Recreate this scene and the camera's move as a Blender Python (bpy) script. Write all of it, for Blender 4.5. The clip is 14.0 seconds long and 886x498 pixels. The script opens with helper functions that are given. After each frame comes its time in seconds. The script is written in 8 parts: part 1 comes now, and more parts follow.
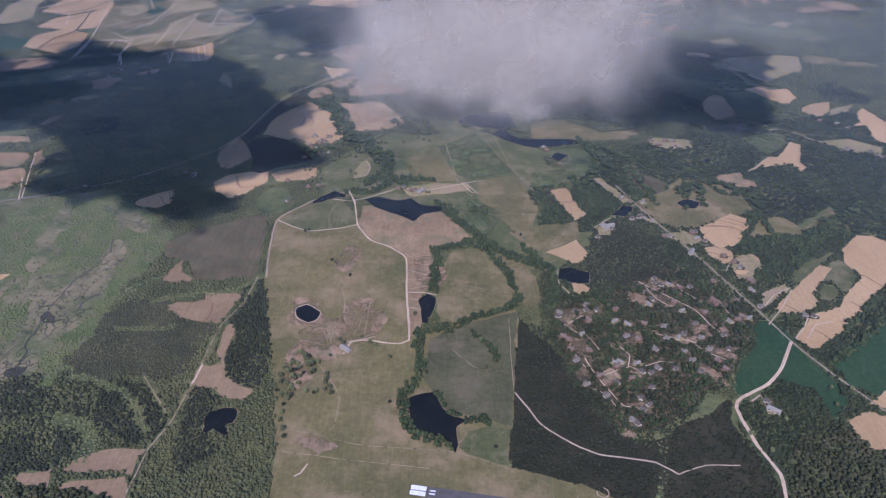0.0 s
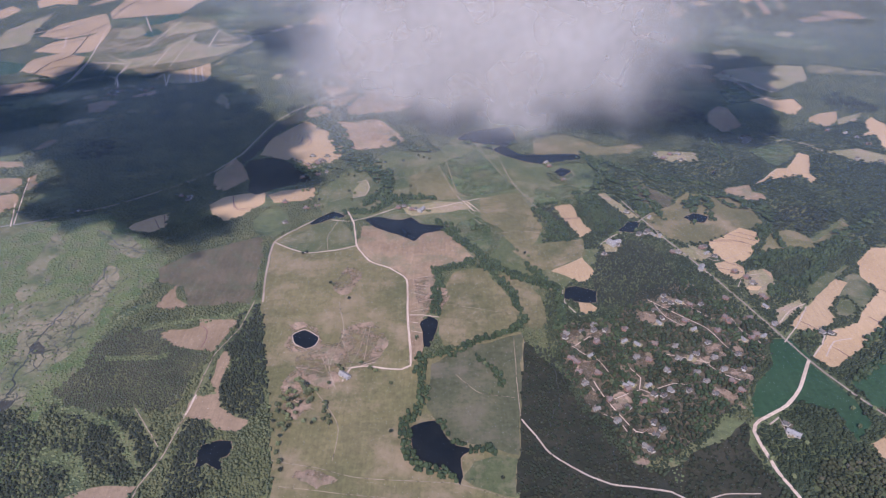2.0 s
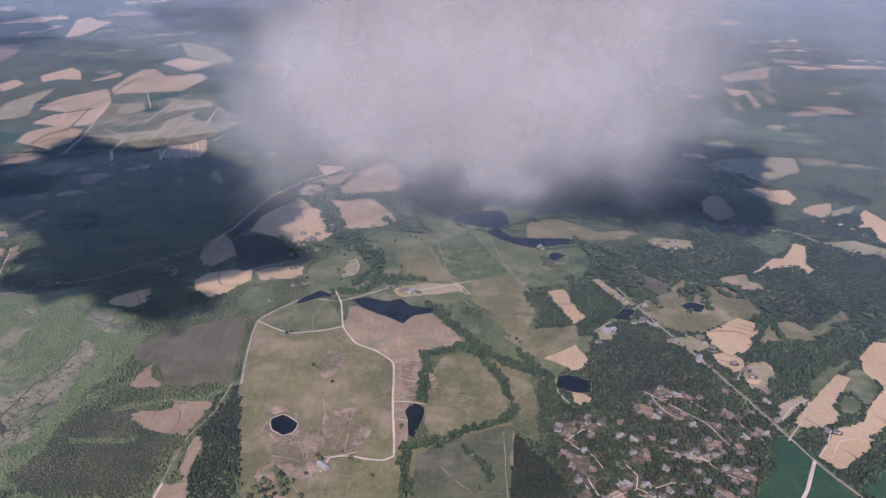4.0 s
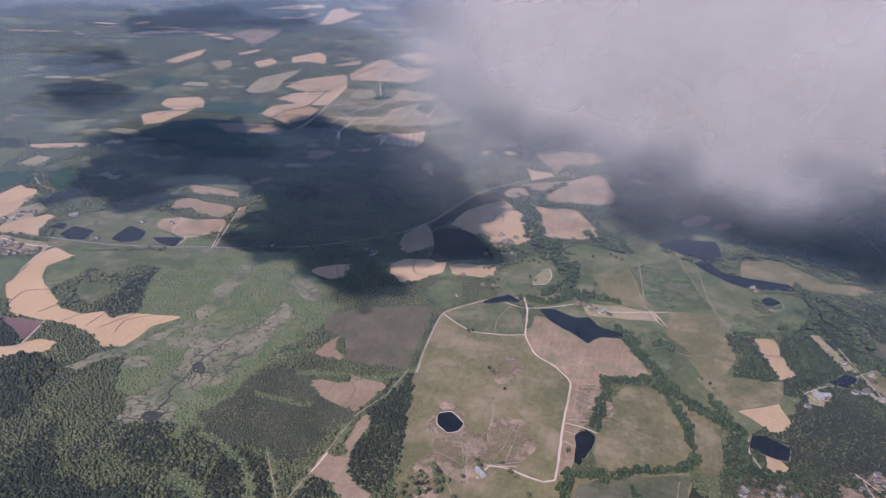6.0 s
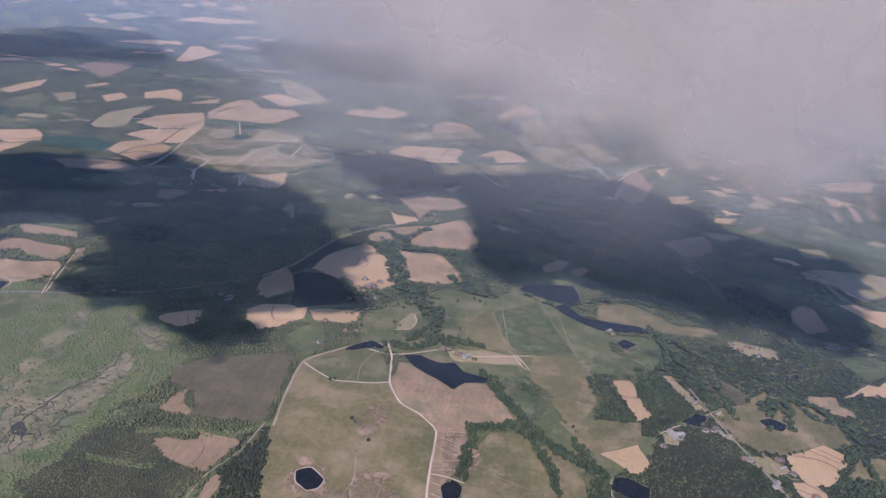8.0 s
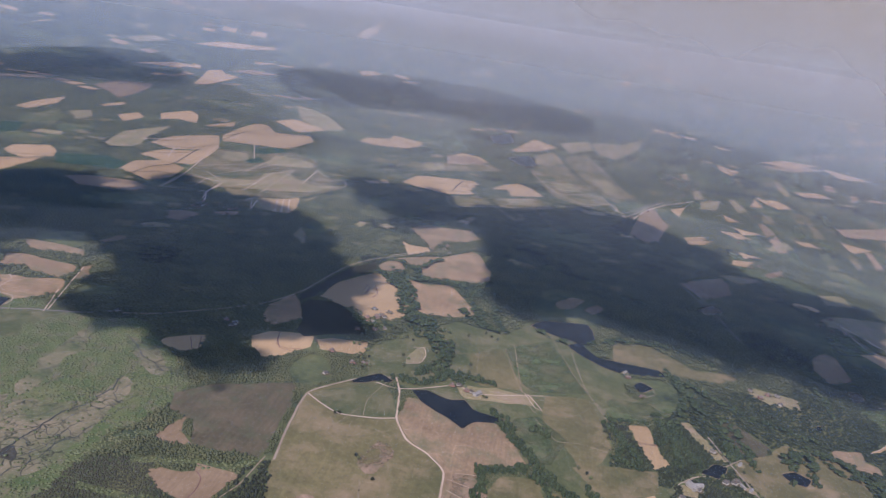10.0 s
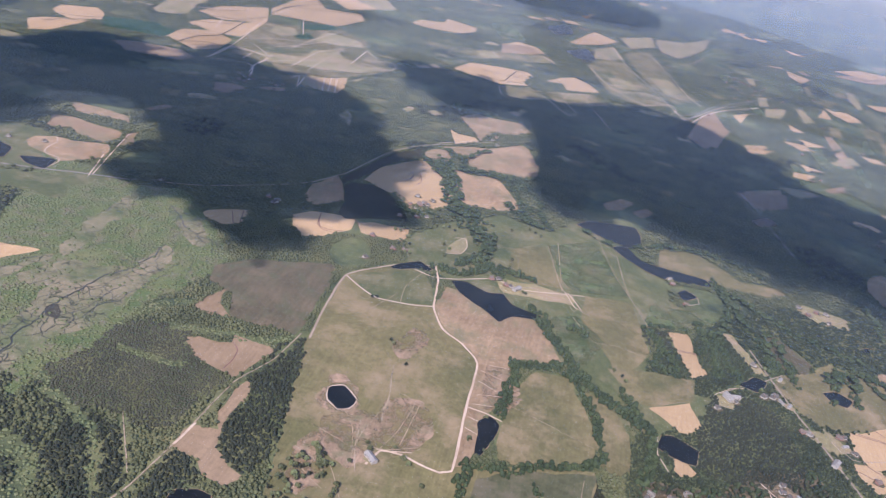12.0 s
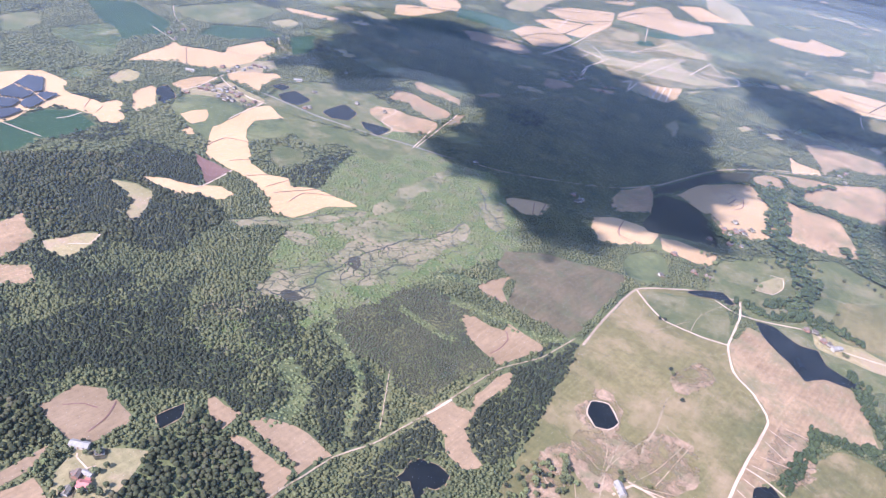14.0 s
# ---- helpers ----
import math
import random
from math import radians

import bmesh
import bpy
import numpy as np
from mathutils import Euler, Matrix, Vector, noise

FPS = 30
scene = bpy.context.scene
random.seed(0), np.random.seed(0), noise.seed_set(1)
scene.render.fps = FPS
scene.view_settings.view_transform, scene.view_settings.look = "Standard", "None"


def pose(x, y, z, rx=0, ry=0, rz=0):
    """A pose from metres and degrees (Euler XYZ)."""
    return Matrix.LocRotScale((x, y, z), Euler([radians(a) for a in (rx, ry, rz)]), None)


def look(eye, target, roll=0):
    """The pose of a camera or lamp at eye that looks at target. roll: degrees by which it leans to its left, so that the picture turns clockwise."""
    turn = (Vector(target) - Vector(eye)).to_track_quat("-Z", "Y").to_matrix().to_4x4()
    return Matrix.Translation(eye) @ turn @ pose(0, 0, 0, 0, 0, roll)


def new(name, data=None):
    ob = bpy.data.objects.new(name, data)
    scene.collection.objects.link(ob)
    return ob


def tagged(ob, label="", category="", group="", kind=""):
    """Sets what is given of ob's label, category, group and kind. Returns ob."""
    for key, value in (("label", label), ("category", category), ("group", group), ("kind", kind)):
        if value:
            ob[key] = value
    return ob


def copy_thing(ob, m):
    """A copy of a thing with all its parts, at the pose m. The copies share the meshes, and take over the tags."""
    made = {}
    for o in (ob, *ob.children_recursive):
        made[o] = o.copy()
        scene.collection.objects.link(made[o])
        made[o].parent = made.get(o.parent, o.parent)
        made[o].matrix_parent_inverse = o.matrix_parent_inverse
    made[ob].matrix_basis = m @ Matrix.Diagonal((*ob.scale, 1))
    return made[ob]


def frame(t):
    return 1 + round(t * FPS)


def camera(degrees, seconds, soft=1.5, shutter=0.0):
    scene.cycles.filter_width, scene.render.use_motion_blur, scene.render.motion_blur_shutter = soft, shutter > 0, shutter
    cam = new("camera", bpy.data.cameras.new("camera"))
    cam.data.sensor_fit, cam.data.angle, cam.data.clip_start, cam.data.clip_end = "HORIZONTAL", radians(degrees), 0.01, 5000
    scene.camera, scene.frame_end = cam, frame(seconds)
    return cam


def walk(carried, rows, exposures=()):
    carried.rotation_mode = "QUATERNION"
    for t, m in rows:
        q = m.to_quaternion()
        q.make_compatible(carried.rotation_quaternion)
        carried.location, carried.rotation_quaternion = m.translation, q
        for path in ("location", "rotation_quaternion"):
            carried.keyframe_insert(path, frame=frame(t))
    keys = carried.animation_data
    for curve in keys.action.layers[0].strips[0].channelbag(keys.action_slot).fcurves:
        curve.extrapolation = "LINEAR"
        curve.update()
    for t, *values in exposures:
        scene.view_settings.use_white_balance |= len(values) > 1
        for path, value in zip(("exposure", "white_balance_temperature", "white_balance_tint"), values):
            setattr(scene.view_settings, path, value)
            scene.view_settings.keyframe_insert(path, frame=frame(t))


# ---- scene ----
cam = camera(62.0, 14.0, soft=1.2)
PATH = [
    (0.0, look((0.0, 0.0, 500.0), (0.00, 422.63, 232.82), 0.10)),
    (0.5, look((1.0, 6.5, 497.1), (-5.98, 433.54, 237.17), -0.36)),
    (1.0, look((1.9, 12.7, 494.5), (3.77, 437.91, 231.40), -0.06)),
    (1.5, look((2.8, 19.0, 491.9), (6.90, 443.95, 228.44), -0.23)),
    (2.0, look((3.6, 25.1, 489.2), (0.67, 453.72, 231.79), -1.13)),
    (2.5, look((4.2, 30.8, 486.7), (22.50, 462.34, 234.91), 1.13)),
    (2.7, look((4.4, 33.1, 485.7), (17.82, 468.27, 239.85), 0.73)),
    (4.8, look((8.1, 58.4, 471.9), (-9.00, 516.30, 271.74), 1.63)),
    (5.0, look((8.0, 60.9, 470.7), (-28.85, 516.10, 267.19), 2.10)),
    (5.5, look((7.5, 67.0, 467.7), (-83.33, 509.21, 252.79), 2.75)),
    (6.0, look((6.8, 73.2, 464.6), (-123.03, 509.49, 257.81), 2.85)),
    (6.5, look((5.8, 79.1, 461.4), (-92.77, 526.70, 261.48), 4.15)),
    (7.0, look((4.6, 84.9, 458.0), (-72.19, 536.39, 257.40), 5.66)),
    (7.5, look((3.3, 90.4, 454.7), (-71.94, 543.76, 257.57), 5.86)),
    (8.0, look((1.6, 96.0, 451.5), (-43.58, 563.90, 281.02), 7.24)),
    (8.2, look((0.9, 98.3, 450.3), (-44.00, 567.45, 283.23), 7.19)),
    (10.3, look((-9.7, 124.3, 440.2), (-66.42, 597.62, 289.41), 9.45)),
    (10.5, look((-10.3, 126.5, 439.0), (-67.38, 599.22, 286.51), 9.66)),
    (11.0, look((-11.7, 131.7, 435.5), (-60.46, 604.07, 279.08), 10.65)),
    (11.5, look((-12.9, 137.1, 431.6), (-70.53, 595.34, 240.07), 10.52)),
    (12.0, look((-13.8, 143.3, 427.1), (-78.97, 586.73, 205.53), 12.37)),
    (12.5, look((-14.1, 150.7, 421.9), (-125.65, 575.11, 182.33), 13.44)),
    (13.0, look((-13.8, 159.3, 415.8), (-212.03, 532.05, 147.85), 10.37)),
    (13.5, look((-14.2, 168.2, 408.8), (-232.52, 522.80, 132.03), 11.91)),
    (14.0, look((-15.3, 176.9, 401.0), (-257.68, 534.35, 149.09), 11.60)),
]
EXPOSURES = [
    (0.0, 0.10, 5070, 24),
    (1.0, 0.20, 5070, 24),
    (2.0, 0.44, 5160, 24),
    (2.5, 0.52, 5120, 24),
    (5.0, 0.12, 5210, 24),
    (5.5, 0.09, 5210, 24),
    (6.0, 0.32, 5210, 24),
    (6.5, 0.36, 5260, 24),
    (8.0, 0.26, 5310, 24),
    (10.5, 0.14, 5440, 20),
    (11.0, 0.22, 5440, 20),
    (11.5, 0.34, 5400, 21),
    (12.0, 0.70, 5390, 21),
    (12.5, 1.03, 5340, 23),
    (13.0, 1.16, 5230, 23),
    (13.5, 1.29, 5230, 23),
    (14.0, 1.41, 5180, 23),
]
walk(cam, PATH, EXPOSURES)
scene.cycles.transparent_max_bounces = 24

# ---- sky and sun ----
SUN_ELEVATION, SUN_ROTATION = radians(44.0), radians(188.0)
world = bpy.data.worlds.new("sky")
scene.world = world
world.use_nodes = True
wn = world.node_tree.nodes
sky = wn.new("ShaderNodeTexSky")
sky.sky_type, sky.sun_disc = "NISHITA", False
sky.sun_elevation, sky.sun_rotation = SUN_ELEVATION, SUN_ROTATION
sky.air_density, sky.dust_density, sky.altitude = 1.4, 0.4, 400
sky.ozone_density = 3.0
wn["Background"].inputs["Strength"].default_value = 0.145
world.node_tree.links.new(sky.outputs["Color"], wn["Background"].inputs["Color"])

sun_data = bpy.data.lights.new("sun", "SUN")
sun_data.energy, sun_data.angle, sun_data.color = 4.7, radians(0.53), (1.0, 0.865, 0.72)
sun = new("sun", sun_data)
SUN_WAY = Vector((0.10, 0.71, -0.69)).normalized()
sun.rotation_euler = SUN_WAY.to_track_quat("-Z", "Y").to_euler()

# ---- the lie of the land: level farmland that climbs to distant uplands ----
CENTRE_Y, FLAT, RIM, RISE = 100.0, 3200.0, 4950.0, 415.0


def lie(x, y):
    r = np.hypot(x, y - CENTRE_Y)
    return RISE * (np.maximum(r - FLAT, 0.0) / (RIM - FLAT)) ** 2


# ---- materials ----
class Nodes:
    """A node material under construction."""

    def __init__(self, name, roughness=0.9, specular=0.2):
        self.mat = bpy.data.materials.new(name)
        self.mat.use_nodes = True
        self.tree = self.mat.node_tree
        self.bsdf = self.tree.nodes["Principled BSDF"]
        self.bsdf.inputs["Roughness"].default_value = roughness
        self.bsdf.inputs["Specular IOR Level"].default_value = specular
        self.place = self.add("ShaderNodeNewGeometry").outputs["Position"]

    def add(self, kind, **props):
        node = self.tree.nodes.new(kind)
        for key, value in props.items():
            if key == "operation":
                node.operation = value
            elif key == "blend_type":
                node.data_type, node.blend_type = "RGBA", value
        return node

    def link(self, a, b):
        self.tree.links.new(a, b)

    def noise(self, size, detail=4.0, rough=0.55, stretch=None, turn=0.0):
        """Noise of about that size in metres, 0 to 1."""
        n = self.add("ShaderNodeTexNoise")
        n.inputs["Scale"].default_value = 1.0 / size
        n.inputs["Detail"].default_value, n.inputs["Roughness"].default_value = detail, rough
        m = self.add("ShaderNodeMapping")
        m.inputs["Rotation"].default_value = (0, 0, radians(turn))
        m.inputs["Scale"].default_value = stretch or (1, 1, 1)
        self.link(self.place, m.inputs["Vector"])
        self.link(m.outputs["Vector"], n.inputs["Vector"])
        return n.outputs["Fac"]

    def ramp(self, fac, *stops):
        """Colour stops (position, (r, g, b)) along fac."""
        n = self.add("ShaderNodeValToRGB")
        ends = n.color_ramp.elements
        while len(ends) < len(stops):
            ends.new(0.5)
        for e, (p, c) in zip(ends, stops):
            e.position, e.color = p, (*c, 1)
        self.link(fac, n.inputs["Fac"])
        return n.outputs["Color"]

    def mix(self, a, b, fac, how="MIX"):
        n = self.add("ShaderNodeMix", blend_type=how)
        for socket, value in ((n.inputs[6], a), (n.inputs[7], b), (n.inputs[0], fac)):
            if isinstance(value, (int, float)):
                socket.default_value = value
            elif isinstance(value, tuple):
                socket.default_value = (*value, 1)
            else:
                self.link(value, socket)
        return n.outputs[2]

    def done(self, colour, bump=None, height=1.0, strength=0.5):
        self.link(colour, self.bsdf.inputs["Base Color"])
        if bump is not None:
            b = self.add("ShaderNodeBump")
            b.inputs["Distance"].default_value, b.inputs["Strength"].default_value = height, strength
            self.link(bump, b.inputs["Height"])
            self.link(b.outputs["Normal"], self.bsdf.inputs["Normal"])
        return self.mat


def land(name, dark, mid, light, patch=90.0, grain=6.0, turn=20.0, streak=0.25, wear=None, rough=0.9):
    """Open ground: broad patches, streaks of working and fine grain, a shade of its own for each parcel."""
    n = Nodes(name)
    broad = n.ramp(n.noise(patch, 5, 0.6), (0.3, dark), (0.5, mid), (0.72, light))
    info = n.add("ShaderNodeObjectInfo").outputs["Random"]
    own = n.ramp(info, (0.0, (0.90, 0.88, 0.86)), (1.0, (1.14, 1.08, 1.02)))
    broad = n.mix(broad, own, 1.0, "MULTIPLY")
    lines = n.ramp(n.noise(2.2, 2, 0.5, (1.0, 0.06, 1.0), turn), (0.35, (0.8, 0.8, 0.8)), (0.65, (1.15, 1.15, 1.15)))
    broad = n.mix(broad, lines, streak, "MULTIPLY")
    fine = n.ramp(n.noise(grain, 8, 0.72), (0.3, (0.66, 0.68, 0.66)), (0.7, (1.3, 1.28, 1.3)))
    colour = n.mix(broad, fine, rough, "MULTIPLY")
    if wear:
        worn = n.ramp(n.noise(patch * 0.55, 9, 0.72), (0.49, (0, 0, 0)), (0.65, (1, 1, 1)))
        colour = n.mix(colour, wear, worn)
    return n.done(colour, n.noise(grain * 0.6, 6), 0.5, 0.4)


MATS = {
    "pasture": land("pasture", (0.084, 0.085, 0.036), (0.128, 0.114, 0.051), (0.182, 0.150, 0.074), 130, 7, 12, 0.4, (0.240, 0.174, 0.100)),
    "dull": land("dull_meadow", (0.054, 0.058, 0.030), (0.072, 0.074, 0.038), (0.104, 0.098, 0.053), 70, 6, 20, 0.3, (0.125, 0.105, 0.066)),
    "meadow": land("meadow", (0.058, 0.073, 0.029), (0.082, 0.092, 0.039), (0.124, 0.120, 0.056), 90, 6, 65, 0.3, (0.175, 0.145, 0.082)),
    "cropland": land("cropland", (0.016, 0.040, 0.018), (0.022, 0.050, 0.022), (0.032, 0.060, 0.027), 120, 5, 40, 0.3),
    "lush": land("lush_grass", (0.056, 0.084, 0.032), (0.078, 0.104, 0.042), (0.112, 0.128, 0.054), 80, 6, 65, 0.35, (0.16, 0.145, 0.08)),
    "worn": land("worn_ground", (0.15, 0.115, 0.068), (0.225, 0.16, 0.108), (0.31, 0.22, 0.155), 30, 4, 30, 0.5, (0.15, 0.13, 0.07)),
    "stubble": land("stubble", (0.324, 0.219, 0.117), (0.371, 0.255, 0.141), (0.418, 0.296, 0.172), 150, 5, 55, 0.35, None, 0.4),
    "fallow": land("fallow", (0.185, 0.130, 0.078), (0.222, 0.157, 0.098), (0.266, 0.191, 0.122), 70, 5, 55, 0.4, None, 0.5),
    "heath": land("heath", (0.066, 0.056, 0.033), (0.093, 0.077, 0.047), (0.138, 0.109, 0.070), 40, 3.5, 25, 0.7, (0.084, 0.086, 0.045)),
    "pinkfield": land("pinkfield", (0.21, 0.142, 0.086), (0.265, 0.183, 0.110), (0.33, 0.232, 0.143), 60, 5, 25, 0.5, (0.165, 0.14, 0.075)),
    "drygrass": land("drygrass", (0.175, 0.158, 0.078), (0.225, 0.192, 0.10), (0.28, 0.225, 0.128), 100, 6, 80, 0.3, (0.30, 0.21, 0.145)),
    "cutover": land("cutover", (0.10, 0.06, 0.05), (0.14, 0.08, 0.07), (0.18, 0.11, 0.09), 50, 4, 10, 0.3),
    "scrub": land("scrub_floor", (0.019, 0.021, 0.012), (0.029, 0.029, 0.017), (0.051, 0.045, 0.029), 45, 3.5, 30, 0.3),
    "swamp": land("swamp_floor", (0.059, 0.087, 0.032), (0.086, 0.112, 0.042), (0.127, 0.135, 0.061), 38, 3, 35, 0.15, (0.159, 0.126, 0.086)),
    "track": land("track", (0.22, 0.18, 0.12), (0.28, 0.22, 0.15), (0.36, 0.28, 0.20), 30, 2, 0, 0.1),
    "suburb": land("lot_floor", (0.030, 0.031, 0.019), (0.085, 0.070, 0.043), (0.215, 0.163, 0.105), 16, 4, 30, 0.2),
    "dirt": land("dirt_road", (0.36, 0.27, 0.20), (0.44, 0.34, 0.26), (0.50, 0.40, 0.31), 25, 2, 0, 0.1),
    "lane": land("packed_lane", (0.22, 0.17, 0.125), (0.28, 0.22, 0.165), (0.35, 0.28, 0.21), 25, 2, 0, 0.1),
    "paved": land("paved_road", (0.16, 0.14, 0.13), (0.20, 0.18, 0.165), (0.25, 0.22, 0.20), 25, 2, 0, 0.1),
}


def broken(mat, size, lo, hi):
    """Lets a patch of ground fray into what lies under it."""
    tree = mat.node_tree
    where, spots, ramp = tree.nodes.new("ShaderNodeNewGeometry"), tree.nodes.new("ShaderNodeTexNoise"), tree.nodes.new("ShaderNodeValToRGB")
    spots.inputs["Scale"].default_value, spots.inputs["Detail"].default_value, spots.inputs["Roughness"].default_value = 1 / size, 7, 0.68
    ramp.color_ramp.elements[0].position, ramp.color_ramp.elements[1].position = lo, hi
    clear, both = tree.nodes.new("ShaderNodeBsdfTransparent"), tree.nodes.new("ShaderNodeMixShader")
    tree.links.new(where.outputs["Position"], spots.inputs["Vector"])
    tree.links.new(spots.outputs["Fac"], ramp.inputs["Fac"])
    tree.links.new(ramp.outputs["Color"], both.inputs[0])
    tree.links.new(clear.outputs[0], both.inputs[1])
    tree.links.new(tree.nodes["Principled BSDF"].outputs[0], both.inputs[2])
    tree.links.new(both.outputs[0], tree.nodes["Material Output"].inputs["Surface"])


broken(MATS["worn"], 26.0, 0.40, 0.56)
broken(MATS["lush"], 60.0, 0.36, 0.60)
broken(MATS["track"], 9.0, 0.30, 0.50)


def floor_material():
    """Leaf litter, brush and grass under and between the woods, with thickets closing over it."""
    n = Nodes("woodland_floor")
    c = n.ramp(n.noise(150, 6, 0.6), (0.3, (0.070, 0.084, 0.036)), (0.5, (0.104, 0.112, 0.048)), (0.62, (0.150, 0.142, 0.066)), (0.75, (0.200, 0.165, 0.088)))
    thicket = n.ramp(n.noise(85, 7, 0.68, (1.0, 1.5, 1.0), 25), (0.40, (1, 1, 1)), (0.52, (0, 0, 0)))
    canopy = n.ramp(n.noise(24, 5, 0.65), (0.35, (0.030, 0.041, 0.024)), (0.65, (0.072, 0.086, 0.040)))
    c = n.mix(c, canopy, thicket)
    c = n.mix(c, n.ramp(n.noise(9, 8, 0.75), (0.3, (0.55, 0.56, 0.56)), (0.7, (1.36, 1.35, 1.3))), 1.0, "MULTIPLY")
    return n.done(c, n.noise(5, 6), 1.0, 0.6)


def water_material():
    n = Nodes("pond_water", 0.2, 0.06)
    c = n.ramp(n.noise(30, 3), (0.3, (0.006, 0.008, 0.010)), (0.8, (0.016, 0.017, 0.018)))
    return n.done(c, n.noise(1.5, 3), 0.02, 0.2)


def leaves(name, *stops, clump=45.0, rough=0.85):
    """Foliage: every crown has a tone of its own, with stands of like trees and dark gaps painted as shade between
    sprays.
    """
    n = Nodes(name, rough, 0.15)
    own = n.add("ShaderNodeNewGeometry").outputs["Random Per Island"]
    stand = n.noise(clump, 4, 0.6)
    m = n.add("ShaderNodeMath", operation="MULTIPLY_ADD")
    n.link(own, m.inputs[0])
    m.inputs[1].default_value = 0.27
    s = n.add("ShaderNodeMath", operation="MULTIPLY_ADD")
    n.link(stand, s.inputs[0])
    s.inputs[1].default_value, s.inputs[2].default_value = 1.25, -0.30
    n.link(s.outputs[0], m.inputs[2])
    c = n.ramp(m.outputs[0], *stops)
    spray = n.noise(1.3, 5, 0.7)
    c = n.mix(c, n.ramp(spray, (0.3, (0.72, 0.72, 0.69)), (0.7, (1.22, 1.18, 1.12))), 1.0, "MULTIPLY")
    return n.done(c, spray, 0.6, 0.6)


def marsh_material():
    """Bare mud and reed with a net of dark runnels."""
    n = Nodes("marsh_mud")
    c = n.ramp(n.noise(48, 9, 0.62), (0.32, (0.078, 0.098, 0.042)), (0.41, (0.115, 0.120, 0.056)), (0.48, (0.160, 0.142, 0.080)), (0.60, (0.215, 0.172, 0.105)), (0.76, (0.285, 0.215, 0.14)))
    c = n.mix(c, n.ramp(n.noise(4, 8, 0.75), (0.3, (0.7, 0.72, 0.7)), (0.7, (1.2, 1.2, 1.2))), 1.0, "MULTIPLY")
    v = n.add("ShaderNodeTexVoronoi")
    v.feature = "DISTANCE_TO_EDGE"
    v.inputs["Scale"].default_value = 1 / 16.0
    warp = n.add("ShaderNodeTexNoise")
    warp.inputs["Scale"].default_value, warp.inputs["Detail"].default_value = 0.03, 4
    n.link(n.place, warp.inputs["Vector"])
    m = n.add("ShaderNodeVectorMath", operation="MULTIPLY_ADD")
    m.inputs[1].default_value = (60, 60, 60)
    n.link(warp.outputs["Color"], m.inputs[0])
    n.link(n.place, m.inputs[2])
    n.link(m.outputs[0], v.inputs["Vector"])
    runnel = n.ramp(v.outputs["Distance"], (0.015, (1, 1, 1)), (0.06, (0, 0, 0)))
    keep = n.ramp(n.noise(70, 3), (0.42, (0, 0, 0)), (0.52, (1, 1, 1)))
    c = n.mix(c, (0.048, 0.050, 0.030), n.mix((0, 0, 0), runnel, keep))
    return n.done(c, n.noise(3, 6), 0.6, 0.5)


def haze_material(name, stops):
    """Haze painted on thin sunlit sheets over the farmland, thicker farther out."""
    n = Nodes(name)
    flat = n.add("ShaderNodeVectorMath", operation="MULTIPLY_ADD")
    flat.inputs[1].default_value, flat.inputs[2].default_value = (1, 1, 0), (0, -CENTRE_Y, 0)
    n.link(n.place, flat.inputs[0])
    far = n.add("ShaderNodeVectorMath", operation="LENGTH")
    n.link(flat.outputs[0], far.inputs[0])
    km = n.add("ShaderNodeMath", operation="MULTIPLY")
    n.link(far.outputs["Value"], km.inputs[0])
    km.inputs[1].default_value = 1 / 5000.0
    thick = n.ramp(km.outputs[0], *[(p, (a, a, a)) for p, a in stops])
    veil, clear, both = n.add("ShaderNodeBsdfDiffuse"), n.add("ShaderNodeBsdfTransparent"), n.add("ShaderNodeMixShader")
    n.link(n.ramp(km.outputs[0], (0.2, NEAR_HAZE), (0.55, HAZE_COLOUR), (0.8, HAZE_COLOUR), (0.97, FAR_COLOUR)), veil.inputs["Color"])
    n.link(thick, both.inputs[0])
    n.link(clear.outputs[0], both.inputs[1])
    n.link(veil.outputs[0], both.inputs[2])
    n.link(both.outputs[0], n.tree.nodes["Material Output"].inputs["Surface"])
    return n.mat


